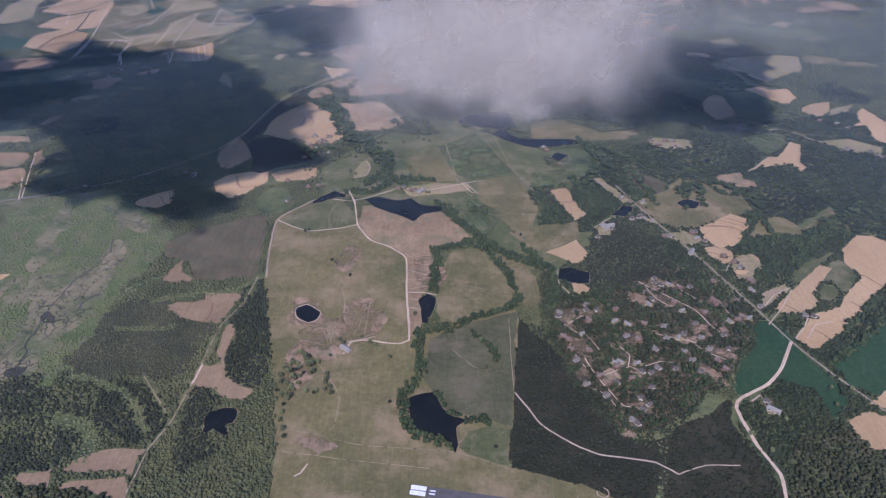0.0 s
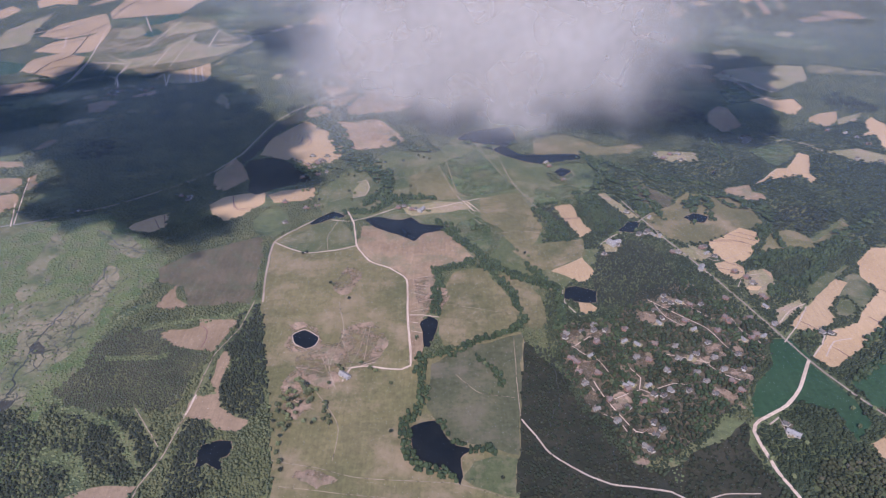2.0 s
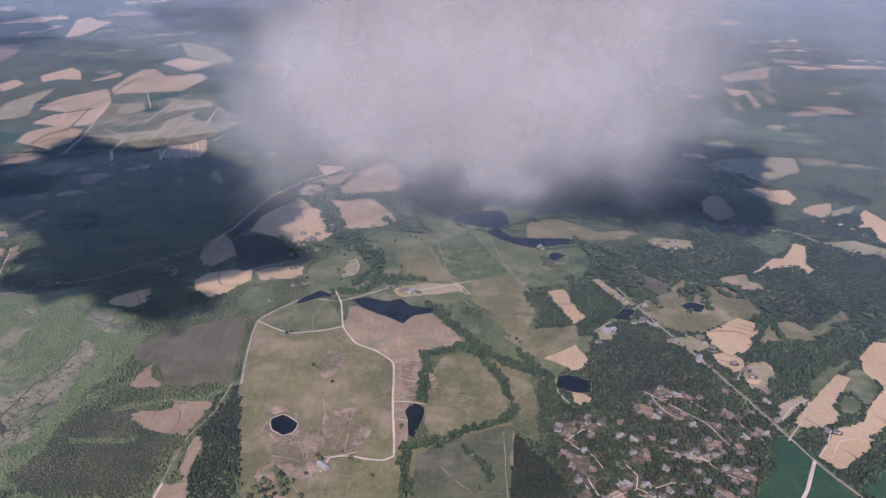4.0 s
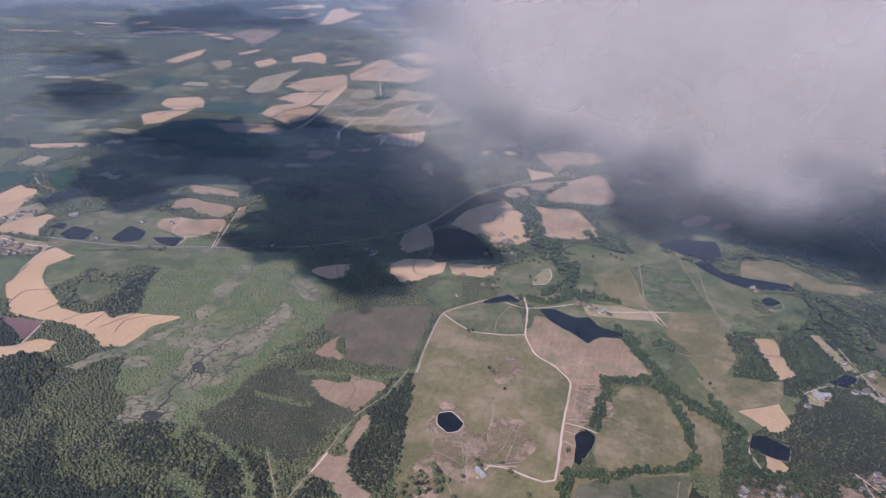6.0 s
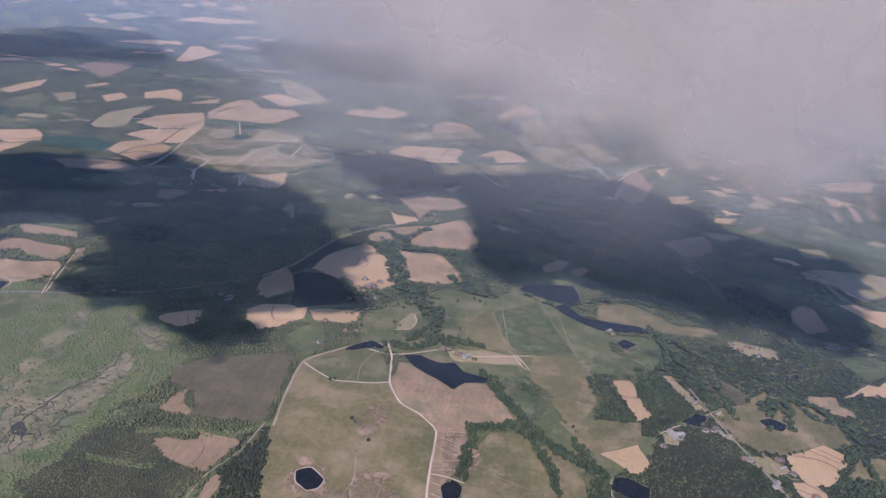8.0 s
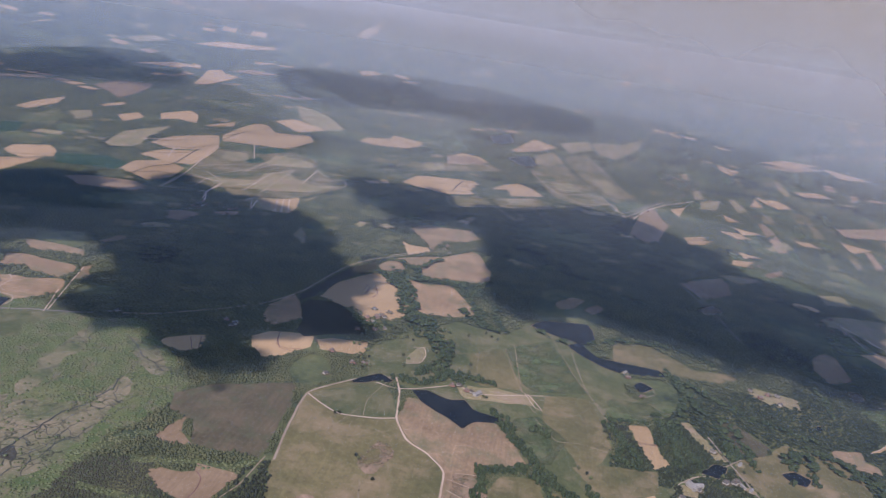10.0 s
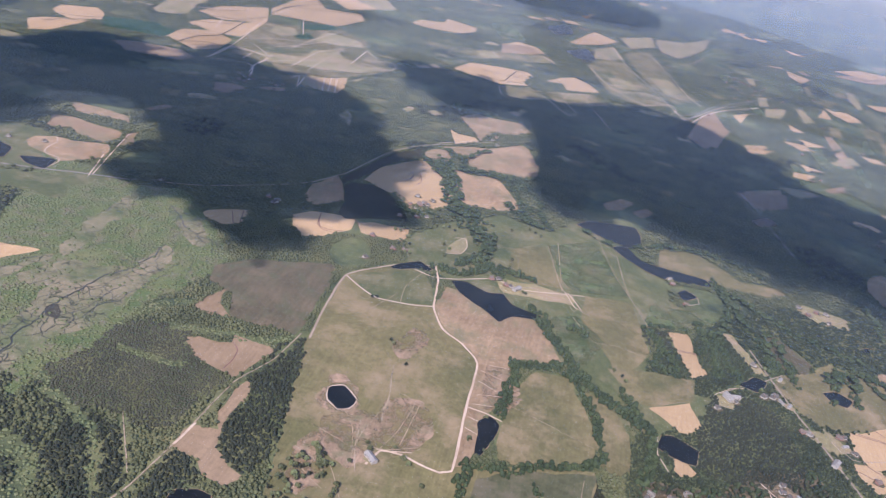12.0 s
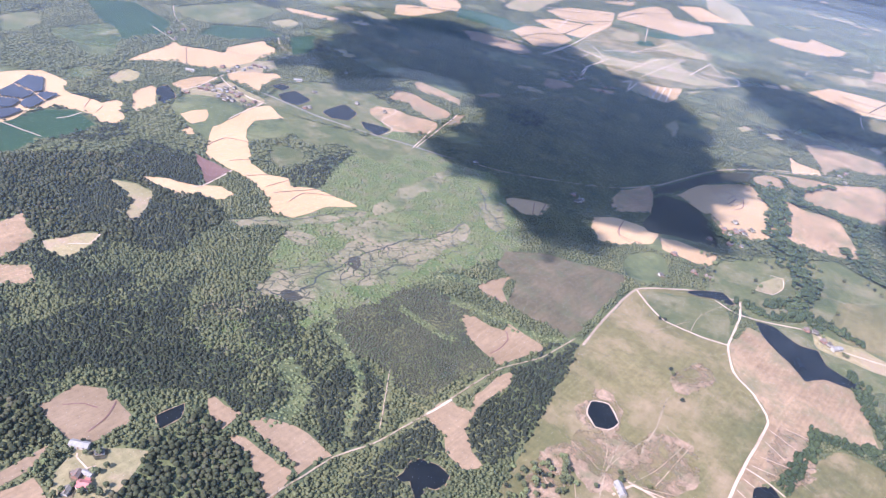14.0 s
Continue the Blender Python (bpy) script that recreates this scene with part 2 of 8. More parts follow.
def cloud_material(name, colour, spread, through_light=0.4, loose=False):
    """Cloud: as thick as the sheet's own density, broken by billows."""
    n = Nodes(name)
    a = n.add("ShaderNodeAttribute")
    a.attribute_name = "cloudiness"
    fine = n.noise(spread, 2 if loose else 5, 0.5)
    m = n.add("ShaderNodeMath", operation="MULTIPLY_ADD")
    n.link(fine, m.inputs[0])
    m.inputs[1].default_value, m.inputs[2].default_value = (2.4, -0.2) if loose else (0.7, -0.35)
    s = n.add("ShaderNodeMath", operation="MULTIPLY" if loose else "ADD")
    n.link(a.outputs["Fac"], s.inputs[0])
    n.link(m.outputs[0], s.inputs[1])
    k = n.add("ShaderNodeMath", operation="MULTIPLY")
    n.link(s.outputs[0], k.inputs[0])
    n.link(n.ramp(a.outputs["Fac"], (0.0, (0, 0, 0)), (0.02 if loose else 0.2, (1, 1, 1))), k.inputs[1])
    k.use_clamp = True
    front, back, lit = n.add("ShaderNodeBsdfDiffuse"), n.add("ShaderNodeBsdfTranslucent"), n.add("ShaderNodeMixShader")
    # Soft shading of the cloud put into its colour as noise.
    tone = n.ramp(n.noise(spread * 1.7, 2, 0.5), (0.3, tuple(v * 0.84 for v in colour)), (0.7, tuple(v * 1.1 for v in colour)))
    n.link(tone, front.inputs["Color"])
    n.link(tone, back.inputs["Color"])
    lit.inputs[0].default_value = through_light
    n.link(front.outputs[0], lit.inputs[1])
    n.link(back.outputs[0], lit.inputs[2])
    clear, both = n.add("ShaderNodeBsdfTransparent"), n.add("ShaderNodeMixShader")
    n.link(k.outputs[0], both.inputs[0])
    n.link(clear.outputs[0], both.inputs[1])
    n.link(lit.outputs[0], both.inputs[2])
    n.link(both.outputs[0], n.tree.nodes["Material Output"].inputs["Surface"])
    return n.mat


# Painted haze: opacity by distance from the middle, then its tints.
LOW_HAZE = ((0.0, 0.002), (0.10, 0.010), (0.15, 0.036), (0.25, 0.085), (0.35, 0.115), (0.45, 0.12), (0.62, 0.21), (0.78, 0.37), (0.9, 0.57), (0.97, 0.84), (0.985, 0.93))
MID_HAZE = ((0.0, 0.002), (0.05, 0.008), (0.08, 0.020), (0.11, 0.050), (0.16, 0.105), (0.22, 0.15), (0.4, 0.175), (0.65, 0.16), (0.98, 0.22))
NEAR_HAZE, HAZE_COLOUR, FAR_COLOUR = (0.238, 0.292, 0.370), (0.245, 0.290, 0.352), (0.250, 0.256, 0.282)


def glowing_distance():
    """The pale murk of the far distance over the uplands, painted as glow by height."""
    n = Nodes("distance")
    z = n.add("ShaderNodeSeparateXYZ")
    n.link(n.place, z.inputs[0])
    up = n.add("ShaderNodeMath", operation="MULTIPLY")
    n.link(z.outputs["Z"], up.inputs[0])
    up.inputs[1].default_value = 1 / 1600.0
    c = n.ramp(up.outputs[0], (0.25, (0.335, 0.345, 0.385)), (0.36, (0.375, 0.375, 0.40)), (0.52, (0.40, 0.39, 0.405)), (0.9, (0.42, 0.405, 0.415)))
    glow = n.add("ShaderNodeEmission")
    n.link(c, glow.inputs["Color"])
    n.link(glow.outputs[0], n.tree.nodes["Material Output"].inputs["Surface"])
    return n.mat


MATS["distance"] = glowing_distance()
MATS["marsh"] = marsh_material()
MATS["bog"] = land("bog_mud", (0.030, 0.030, 0.026), (0.048, 0.046, 0.036), (0.085, 0.080, 0.052), 9, 2, 0, 0.1)
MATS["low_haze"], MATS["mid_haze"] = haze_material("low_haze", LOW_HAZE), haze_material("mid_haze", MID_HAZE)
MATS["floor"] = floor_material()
MATS["water"] = water_material()
LEAF = {
    "mixed": leaves("mixed_leaves", (0.0, (0.045, 0.049, 0.026)), (0.35, (0.069, 0.076, 0.038)), (0.62, (0.101, 0.104, 0.049)), (0.85, (0.140, 0.130, 0.069)), (1.0, (0.194, 0.161, 0.108))),
    "grove": leaves("grove_leaves", (0.0, (0.015, 0.019, 0.011)), (0.3, (0.029, 0.033, 0.017)), (0.55, (0.049, 0.052, 0.026)), (0.78, (0.077, 0.068, 0.042)), (1.0, (0.114, 0.092, 0.069)), clump=14),
    "hedge": leaves("hedge_leaves", (0.0, (0.019, 0.029, 0.015)), (0.4, (0.034, 0.047, 0.022)), (0.7, (0.056, 0.071, 0.031)), (1.0, (0.097, 0.099, 0.048)), clump=20),
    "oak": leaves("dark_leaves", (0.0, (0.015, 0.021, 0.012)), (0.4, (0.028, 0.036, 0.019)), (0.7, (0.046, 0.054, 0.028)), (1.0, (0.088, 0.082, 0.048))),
    "conifer": leaves("pine_needles", (0.0, (0.019, 0.023, 0.015)), (0.5, (0.028, 0.032, 0.021)), (0.85, (0.039, 0.043, 0.026)), (1.0, (0.057, 0.063, 0.032))),
    "young": leaves("young_pine", (0.0, (0.035, 0.037, 0.024)), (0.5, (0.053, 0.053, 0.034)), (1.0, (0.088, 0.081, 0.051)), clump=30),
    "scrub": leaves("brush", (0.0, (0.014, 0.020, 0.010)), (0.5, (0.025, 0.029, 0.016)), (1.0, (0.051, 0.046, 0.027)), clump=25),
    "swamp": leaves("swamp_leaves", (0.0, (0.086, 0.104, 0.046)), (0.5, (0.119, 0.133, 0.060)), (1.0, (0.179, 0.167, 0.093)), clump=30),
}


# ---- sheets of land, roads and water ----
def rounded(pts, closed=True, step=9.0, rough=0.0, seed=0, k0=0.3):
    """A smooth line through the corners of a plan, a little uneven."""
    pts = [Vector((x, y)) for x, y in pts]
    n, out = len(pts), []
    for i in range(n if closed else n - 1):
        if closed:
            a, b, c, d = pts[i - 1], pts[i], pts[(i + 1) % n], pts[(i + 2) % n]
        else:
            a, b, c, d = pts[max(i - 1, 0)], pts[i], pts[i + 1], pts[min(i + 2, n - 1)]
        parts = max(1, min(14, int((c - b).length / step)))
        for k in range(parts):
            t = k / parts
            p = b + (c - a) * (k0 * t) + (3 * (c - b) - 2 * k0 * (c - a) - k0 * (d - b)) * t * t
            p += (k0 * (c - a) + k0 * (d - b) - 2 * (c - b)) * t ** 3
            if rough:
                q = Vector((p.x * 0.05, p.y * 0.05, seed * 7.3))
                p = p + Vector((noise.noise(q) + 0.6 * noise.noise(q * 3.7), noise.noise(q + Vector((31, 0, 0))) + 0.6 * noise.noise(q * 3.7 + Vector((9, 0, 0))))) * rough
            out.append(p)
    if not closed:
        out.append(pts[-1])
    return out


def drape(bm, lift):
    """Cuts a flat bmesh finely where the land climbs and lays it on the land."""
    xs = [v.co.x for v in bm.verts]
    ys = [v.co.y for v in bm.verts]
    if max(math.hypot(x, y - CENTRE_Y) for x, y in zip(xs, ys)) > FLAT - 150:
        for lo, hi, axis in ((min(xs), max(xs), 0), (min(ys), max(ys), 1)):
            c = math.ceil(lo / 90) * 90
            while c < hi:
                co, no = ((c, 0, 0), (1, 0, 0)) if axis == 0 else ((0, c, 0), (0, 1, 0))
                bmesh.ops.bisect_plane(bm, geom=bm.verts[:] + bm.edges[:] + bm.faces[:], plane_co=co, plane_no=no)
                c += 90
    for v in bm.verts:
        far = min(1.0, max(0.0, (math.hypot(v.co.x, v.co.y - CENTRE_Y) - 2500.0) / 500.0))
        v.co.z = float(lie(v.co.x, v.co.y)) + lift * (0.15 + 0.85 * far)


def linked(name, bm, material, smooth=False):
    mesh = bpy.data.meshes.new(name)
    bm.normal_update()
    bm.to_mesh(mesh)
    bm.free()
    mesh.materials.append(material)
    if smooth:
        mesh.shade_smooth()
    return new(name, mesh)


def sheet(name, outline, material, lift):
    bm = bmesh.new()
    face = bm.faces.new([bm.verts.new((p.x, p.y, 0)) for p in outline])
    face.normal_update()
    if face.normal.z < 0:
        face.normal_flip()
    bmesh.ops.triangulate(bm, faces=bm.faces[:])
    drape(bm, lift)
    for f in bm.faces:
        f.normal_update()
        if f.normal.z < 0:
            f.normal_flip()
    return linked(name, bm, material)


def ribbon(name, line, width, material, lift):
    bm = bmesh.new()
    rows = []
    for i, p in enumerate(line):
        d = (line[min(i + 1, len(line) - 1)] - line[max(i - 1, 0)]).normalized()
        w = width * 0.5 * (1 + 0.25 * noise.noise(Vector((p.x * 0.1, p.y * 0.1, 5))))
        side = Vector((-d.y, d.x)) * w
        rows.append((bm.verts.new((*(p - side), 0)), bm.verts.new((*(p + side), 0))))
    for (a, b), (c, d) in zip(rows, rows[1:]):
        bm.faces.new((a, c, d, b))
    drape(bm, lift)
    return linked(name, bm, material)


# What grows where, on a raster of the plan: 0 woods, 1 open, then the zones below.
CELL, X0, Y0, NX, NY = 4.0, -5000.0, 0.0, 2500, 1270
ZONES = {"mixed": 0, "open": 1, "conifer": 2, "young": 3, "scrub": 4, "marsh": 5, "swamp": 6, "suburb": 7, "hedge": 8, "oak": 9, "grove": 10, "blend": 11, "bright": 12}
cover = np.zeros((NY, NX), np.uint8)


def stamp(outline, zone):
    px = np.array([p.x for p in outline])
    py = np.array([p.y for p in outline])
    i0, i1 = max(0, int((px.min() - X0) / CELL)), min(NX, int((px.max() - X0) / CELL) + 2)
    j0, j1 = max(0, int((py.min() - Y0) / CELL)), min(NY, int((py.max() - Y0) / CELL) + 2)
    if i1 <= i0 or j1 <= j0:
        return
    gx = (X0 + (np.arange(i0, i1) + 0.5) * CELL)[None, :]
    gy = (Y0 + (np.arange(j0, j1) + 0.5) * CELL)[:, None]
    inside = np.zeros((j1 - j0, i1 - i0), bool)
    qx, qy = np.roll(px, -1), np.roll(py, -1)
    for ax, ay, bx, by in zip(px, py, qx, qy):
        if ay != by:
            inside ^= ((ay > gy) != (by > gy)) & (gx < (bx - ax) * (gy - ay) / (by - ay) + ax)
    cover[j0:j1, i0:i1][inside] = ZONES[zone]


def stamp_line(line, width, zone):
    for a, b in zip(line, line[1:]):
        d = (b - a).normalized()
        s = Vector((-d.y, d.x)) * width * 0.5
        e = d * width * 0.3
        stamp([a - s - e, b - s + e, b + s + e, a + s - e], zone)


def ground_sheet():
    bm = bmesh.new()
    radii = [0, 150, 400, 800, 1400, 2200, FLAT] + [FLAT + (RIM - FLAT) * k / 14 for k in range(1, 15)]
    rings = []
    for r in radii[1:]:
        ring = []
        for k in range(144):
            a = 2 * math.pi * k / 144
            x, y = r * math.cos(a), CENTRE_Y + r * math.sin(a)
            ring.append(bm.verts.new((x, y, float(lie(x, y)))))
        rings.append(ring)
    mid = bm.verts.new((0, CENTRE_Y, 0))
    for k in range(144):
        bm.faces.new((mid, rings[0][k], rings[0][(k + 1) % 144]))
        for a, b in zip(rings, rings[1:]):
            bm.faces.new((a[k], b[k], b[(k + 1) % 144], a[(k + 1) % 144]))
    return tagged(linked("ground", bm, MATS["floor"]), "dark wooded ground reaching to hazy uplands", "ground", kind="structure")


ground_sheet()

FIELD_WORDS = {
    "pasture": ("pasture", "olive green grazed pasture with worn bare patches"),
    "dull": ("meadow", "dull olive meadow with faint tracks"),
    "meadow": ("meadow", "soft green meadow between hedgerows"),
    "cropland": ("crop_field", "dark green field of young crop"),
    "stubble": ("bare_field", "pale tan bare soil field with plough lines"),
    "fallow": ("bare_field", "pinkish grey fallow field with grass edges"),
    "heath": ("cutover_heath", "brown cut-over heath with thin regrowth"),
    "pinkfield": ("cleared_field", "reddish brown cleared field with rough tracks"),
    "drygrass": ("grass_field", "pale olive dry grass field"),
    "worn": ("bare_patch", "ragged patch of worn reddish ground in pasture"),
    "lush": ("meadow", "darker lush green meadow with cattle tracks"),
    "cutover": ("cutover_field", "dark brown cut-over patch beside the woods"),
    "scrub": ("scrub_land", "dark brown scrubland of low brush, also laid as painted shade"),
    "marsh": ("marsh", "pinkish bare marsh laced with dark creeks"),
    "suburb": ("lots", "brown trodden lots between houses and trees"),
    "swamp": ("swamp", "light green swamp with thin trees"),
}
parcels = 0


def field(kind, pts):
    """One parcel of open land."""
    global parcels
    parcels += 1
    ragged = kind == "worn"
    outline = rounded(pts, True, 3.0 if ragged else 9.0, 7.0 if ragged else 3.0, parcels, 0.3 if ragged else 0.05)
    name, words = FIELD_WORDS[kind]
    tagged(sheet(name, outline, MATS[kind], 0.3 + 0.005 * (parcels % 389) + (2.0 if kind not in ("pasture", "meadow") else 0)), words, "field", "fields", "structure")
    stamp(outline, "open")


def zone(kind, pts):
    """A stretch of other growth; scrub and wet land have a floor of their own."""
    global parcels
    parcels += 1
    outline = rounded(pts, True, 9.0, 6.0, parcels)
    if kind in FIELD_WORDS and kind != "young":
        name, words = FIELD_WORDS[kind]
        tagged(sheet(name, outline, MATS[kind], 0.1 + 0.012 * (parcels % 20)), words, "land", "", "structure")
    stamp(outline, kind)


def patchwork(quad, across, along, seed, bare, kinds):
    """Small parcels between four corners of the plan, some left to the woods."""
    rng = random.Random(seed)
    (ax, ay), (bx, by), (cx, cy), (dx, dy) = quad
    grid = {}
    for i in range(across + 1):
        for j in range(along + 1):
            u = (i + (rng.uniform(-0.28, 0.28) if 0 < i < across else 0)) / across
            v = (j + (rng.uniform(-0.28, 0.28) if 0 < j < along else 0)) / along
            x = (ax * (1 - u) + bx * u) * (1 - v) + (dx * (1 - u) + cx * u) * v
            y = (ay * (1 - u) + by * u) * (1 - v) + (dy * (1 - u) + cy * u) * v
            grid[i, j] = Vector((x, y))
    for i in range(across):
        for j in range(along):
            if rng.random() < bare:
                continue
            q = [grid[i, j], grid[i + 1, j], grid[i + 1, j + 1], grid[i, j + 1]]
            mid = sum(q, Vector((0, 0))) / 4
            pts = []
            for k in range(4):
                a, b = q[k], q[(k + 1) % 4]
                inset = rng.uniform(0.02, 0.09)
                pts.append(tuple(a + (mid - a) * inset))
                pts.append(tuple(a.lerp(b, rng.uniform(0.35, 0.65)) + (mid - a.lerp(b, 0.5)) * rng.uniform(-0.05, 0.22)))
            if max(math.hypot(x, y - CENTRE_Y) for x, y in pts) < RIM - 30:
                field(rng.choice(kinds), pts)


laid_strips = 0


def road(kind, width, pts):
    line = rounded(pts, False, 8.0, 0.6, 3)
    words = {"dirt": "pale sandy dirt road", "lane": "packed tan farm lane", "track": "dim grassy track along the wood", "paved": "grey paved country road"}[kind]
    global laid_strips
    laid_strips += 1
    width *= 0.72
    tagged(ribbon("road", line, width, MATS[kind], 4.6 + 0.02 * (laid_strips % 24)), words, "road", "roads", "structure")
    stamp_line(line, width + 4, "open")


def strip(name, words, material, width, pts, lift=4.5, wander=1.0):
    """A narrow strip lying on the land: a grass terrace, a creek, a line of paint."""
    global laid_strips
    laid_strips += 1
    line = rounded(pts, False, 4.0, wander, 6)
    return tagged(ribbon(name, line, width, material, lift + 0.02 * (laid_strips % 24)), words, name.replace("_", " "), name.replace("_", " ") + "s", "structure")


def pond(pts, shore_width=0.7, shore_kind="pinkfield"):
    outline = rounded(pts, True, 5.0, 1.5, 9, 0.2)
    mid = sum(outline, Vector((0, 0))) / len(outline)
    bank = [p + (p - mid).normalized() * shore_width * (1 + 1.2 * noise.noise(Vector((p.x * 0.05, p.y * 0.05, 2)))) for p in outline]
    ob = tagged(sheet("pond", outline, MATS["water"], 5.3), "dark still farm pond with a bare sandy bank", "pond", "ponds", "structure")
    shore = sheet("bank", bank, MATS[shore_kind], 5.15)
    shore.parent = ob
    stamp(bank, "open")


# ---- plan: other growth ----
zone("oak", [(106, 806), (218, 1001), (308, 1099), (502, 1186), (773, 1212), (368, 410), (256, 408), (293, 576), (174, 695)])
zone("swamp", [(-684, 934), (-623, 943), (-543, 926), (-480, 952), (-409, 878), (-365, 848), (-359, 805), (-370, 752), (-375, 693), (-370, 630), (-385, 566), (-398, 510), (-428, 467)])
zone("swamp", [(-441, 451), (-458, 520), (-448, 576), (-479, 661), (-508, 701), (-578, 844), (-541, 906), (-473, 924), (-399, 879), (-356, 830), (-347, 788), (-360, 742), (-372, 712), (-384, 661), (-394, 615), (-387, 552), (-378, 493), (-373, 473)])
zone("marsh", [(-447, 469), (-469, 498), (-466, 517), (-460, 539), (-469, 575), (-457, 616), (-460, 649), (-466, 676), (-450, 708), (-426, 750), (-426, 815), (-408, 806), (-398, 764), (-393, 725), (-393, 696), (-392, 669), (-396, 640), (-411, 605), (-411, 577), (-414, 547), (-420, 523), (-429, 504), (-435, 488)])
zone("marsh", [(-495, 709), (-477, 732), (-451, 736), (-428, 753), (-438, 719), (-461, 686), (-488, 668), (-504, 675)])
zone("marsh", [(-477, 903), (-463, 904), (-423, 884), (-390, 849), (-390, 830), (-413, 839), (-448, 869)])
zone("marsh", [(-522, 627), (-504, 648), (-485, 642), (-492, 622)])
zone("marsh", [(-513, 756), (-519, 793), (-529, 858), (-525, 910), (-506, 877), (-499, 808), (-491, 758), (-498, 734)])
zone("marsh", [(-577, 592), (-551, 632), (-537, 660), (-519, 703), (-508, 733), (-501, 716), (-512, 680), (-529, 638), (-556, 597)])
zone("bright", [(-208, 743), (-200, 740), (-188, 698), (-180, 653), (-173, 612), (-161, 565), (-160, 543), (-169, 545), (-176, 581), (-182, 614), (-189, 656), (-200, 700)])
zone("young", [(-377, 653), (-358, 676), (-316, 681), (-297, 657), (-273, 643), (-250, 634), (-255, 601), (-256, 573), (-260, 554), (-277, 548), (-323, 550), (-365, 545), (-384, 560), (-385, 581), (-376, 615)])
zone("scrub", [(84, 657), (91, 641), (134, 559), (147, 535), (167, 474), (197, 469), (203, 456), (192, 430), (178, 404), (168, 393), (57, 439), (67, 527)])
zone("scrub", [(208, 462), (250, 493), (267, 483), (284, 419), (280, 393), (182, 393)])
zone("conifer", [(201, 850), (246, 850), (283, 754), (268, 730), (182, 704), (172, 741)])
zone("blend", [(-522, 512), (-392, 557), (-359, 547), (-320, 550), (-280, 535), (-253, 483), (-283, 460), (-324, 480), (-332, 433), (-374, 428), (-404, 391), (-432, 347), (-428, 301), (-614, 379)])
zone("conifer", [(-518, 339), (-516, 371), (-519, 404), (-497, 441), (-465, 458), (-426, 459), (-398, 450), (-389, 410), (-404, 391), (-422, 398), (-447, 376), (-446, 338), (-448, 309)])
zone("conifer", [(-321, 494), (-335, 531), (-318, 541), (-280, 535), (-253, 483), (-280, 464)])
zone("conifer", [(-235, 646), (-222, 721), (-196, 709), (-176, 602), (-174, 567), (-181, 534), (-198, 539), (-222, 565), (-221, 618)])
zone("conifer", [(-227, 430), (-241, 465), (-242, 540), (-211, 524), (-220, 489), (-208, 465), (-198, 455)])
zone("conifer", [(-749, 575), (-775, 626), (-721, 644), (-677, 645), (-650, 608), (-701, 574)])
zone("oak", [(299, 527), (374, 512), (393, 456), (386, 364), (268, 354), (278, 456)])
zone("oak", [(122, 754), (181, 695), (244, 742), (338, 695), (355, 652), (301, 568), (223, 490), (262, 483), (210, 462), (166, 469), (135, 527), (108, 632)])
zone("suburb", [(122, 673), (179, 684), (237, 739), (288, 754), (325, 695), (349, 650), (299, 577), (219, 497), (169, 481), (141, 533), (122, 594)])
zone("grove", [(-352, 359), (-350, 385), (-356, 421), (-330, 417), (-275, 403), (-252, 395), (-320, 319), (-339, 337)])
zone("grove", [(-459, 314), (-428, 330), (-395, 323), (-397, 288)])
zone("grove", [(-798, 457), (-787, 536), (-655, 600), (-581, 599), (-556, 516), (-627, 444), (-696, 414)])
zone("grove", [(311, 462), (371, 483), (389, 450), (384, 359), (287, 359)])
zone("conifer", [(-641, 525), (-634, 559), (-586, 559), (-547, 529), (-562, 497), (-600, 505)])
zone("conifer", [(-714, 499), (-733, 546), (-664, 545), (-619, 495), (-658, 476)])
zone("grove", [(-784, 497), (-765, 577), (-702, 545), (-714, 499), (-729, 472)])
zone("mixed", [(-441, 451), (-560, 577), (-519, 591), (-468, 570), (-458, 520), (-453, 482)])
zone("conifer", [(199, 828), (227, 847), (266, 838), (279, 754), (261, 727), (238, 718), (210, 708), (184, 712), (179, 754), (184, 793)])
zone("conifer", [(461, 930), (500, 938), (526, 922), (509, 881), (468, 858), (444, 873), (441, 897)])
zone("scrub", [(209, 479), (237, 493), (275, 523), (268, 479), (278, 416), (261, 408), (186, 408)])

# ---- plan: fields ----
field("pasture", [(-224, 863), (-220, 792), (-210, 716), (-183, 611), (-162, 526), (-149, 455), (-133, 363), (197, 364), (131, 415), (57, 438), (63, 482), (70, 534), (84, 662), (61, 657), (29, 641), (-8, 631), (-27, 612), (-36, 717), (-44, 772), (-68, 799), (-100, 834), (-114, 851), (-148, 924), (-179, 919), (-207, 891)])
field("meadow", [(-191, 1000), (-156, 1076), (-115, 1121), (-87, 1161), (-15, 1145), (19, 1207), (78, 1173), (95, 1151), (120, 1135), (158, 1081), (162, 1033), (203, 1005), (205, 986), (121, 937), (126, 879), (132, 816), (196, 833), (179, 788), (130, 738), (87, 751), (64, 797), (26, 823), (-6, 893), (-46, 893), (-93, 905), (-122, 928), (-168, 935)])
field("pinkfield", [(-114, 903), (-114, 851), (-95, 819), (-47, 776), (-42, 694), (-37, 612), (-24, 621), (-22, 694), (-11, 729), (-15, 792), (37, 813), (23, 852), (-7, 892), (-53, 871), (-98, 903)])
field("pasture", [(-1, 753), (-6, 717), (-8, 667), (-2, 636), (29, 644), (78, 673), (84, 700), (72, 735), (55, 773), (53, 792), (11, 786)])
field("pasture", [(60, 779), (73, 744), (87, 711), (87, 673), (102, 664), (114, 683), (112, 729), (101, 754), (78, 773)])
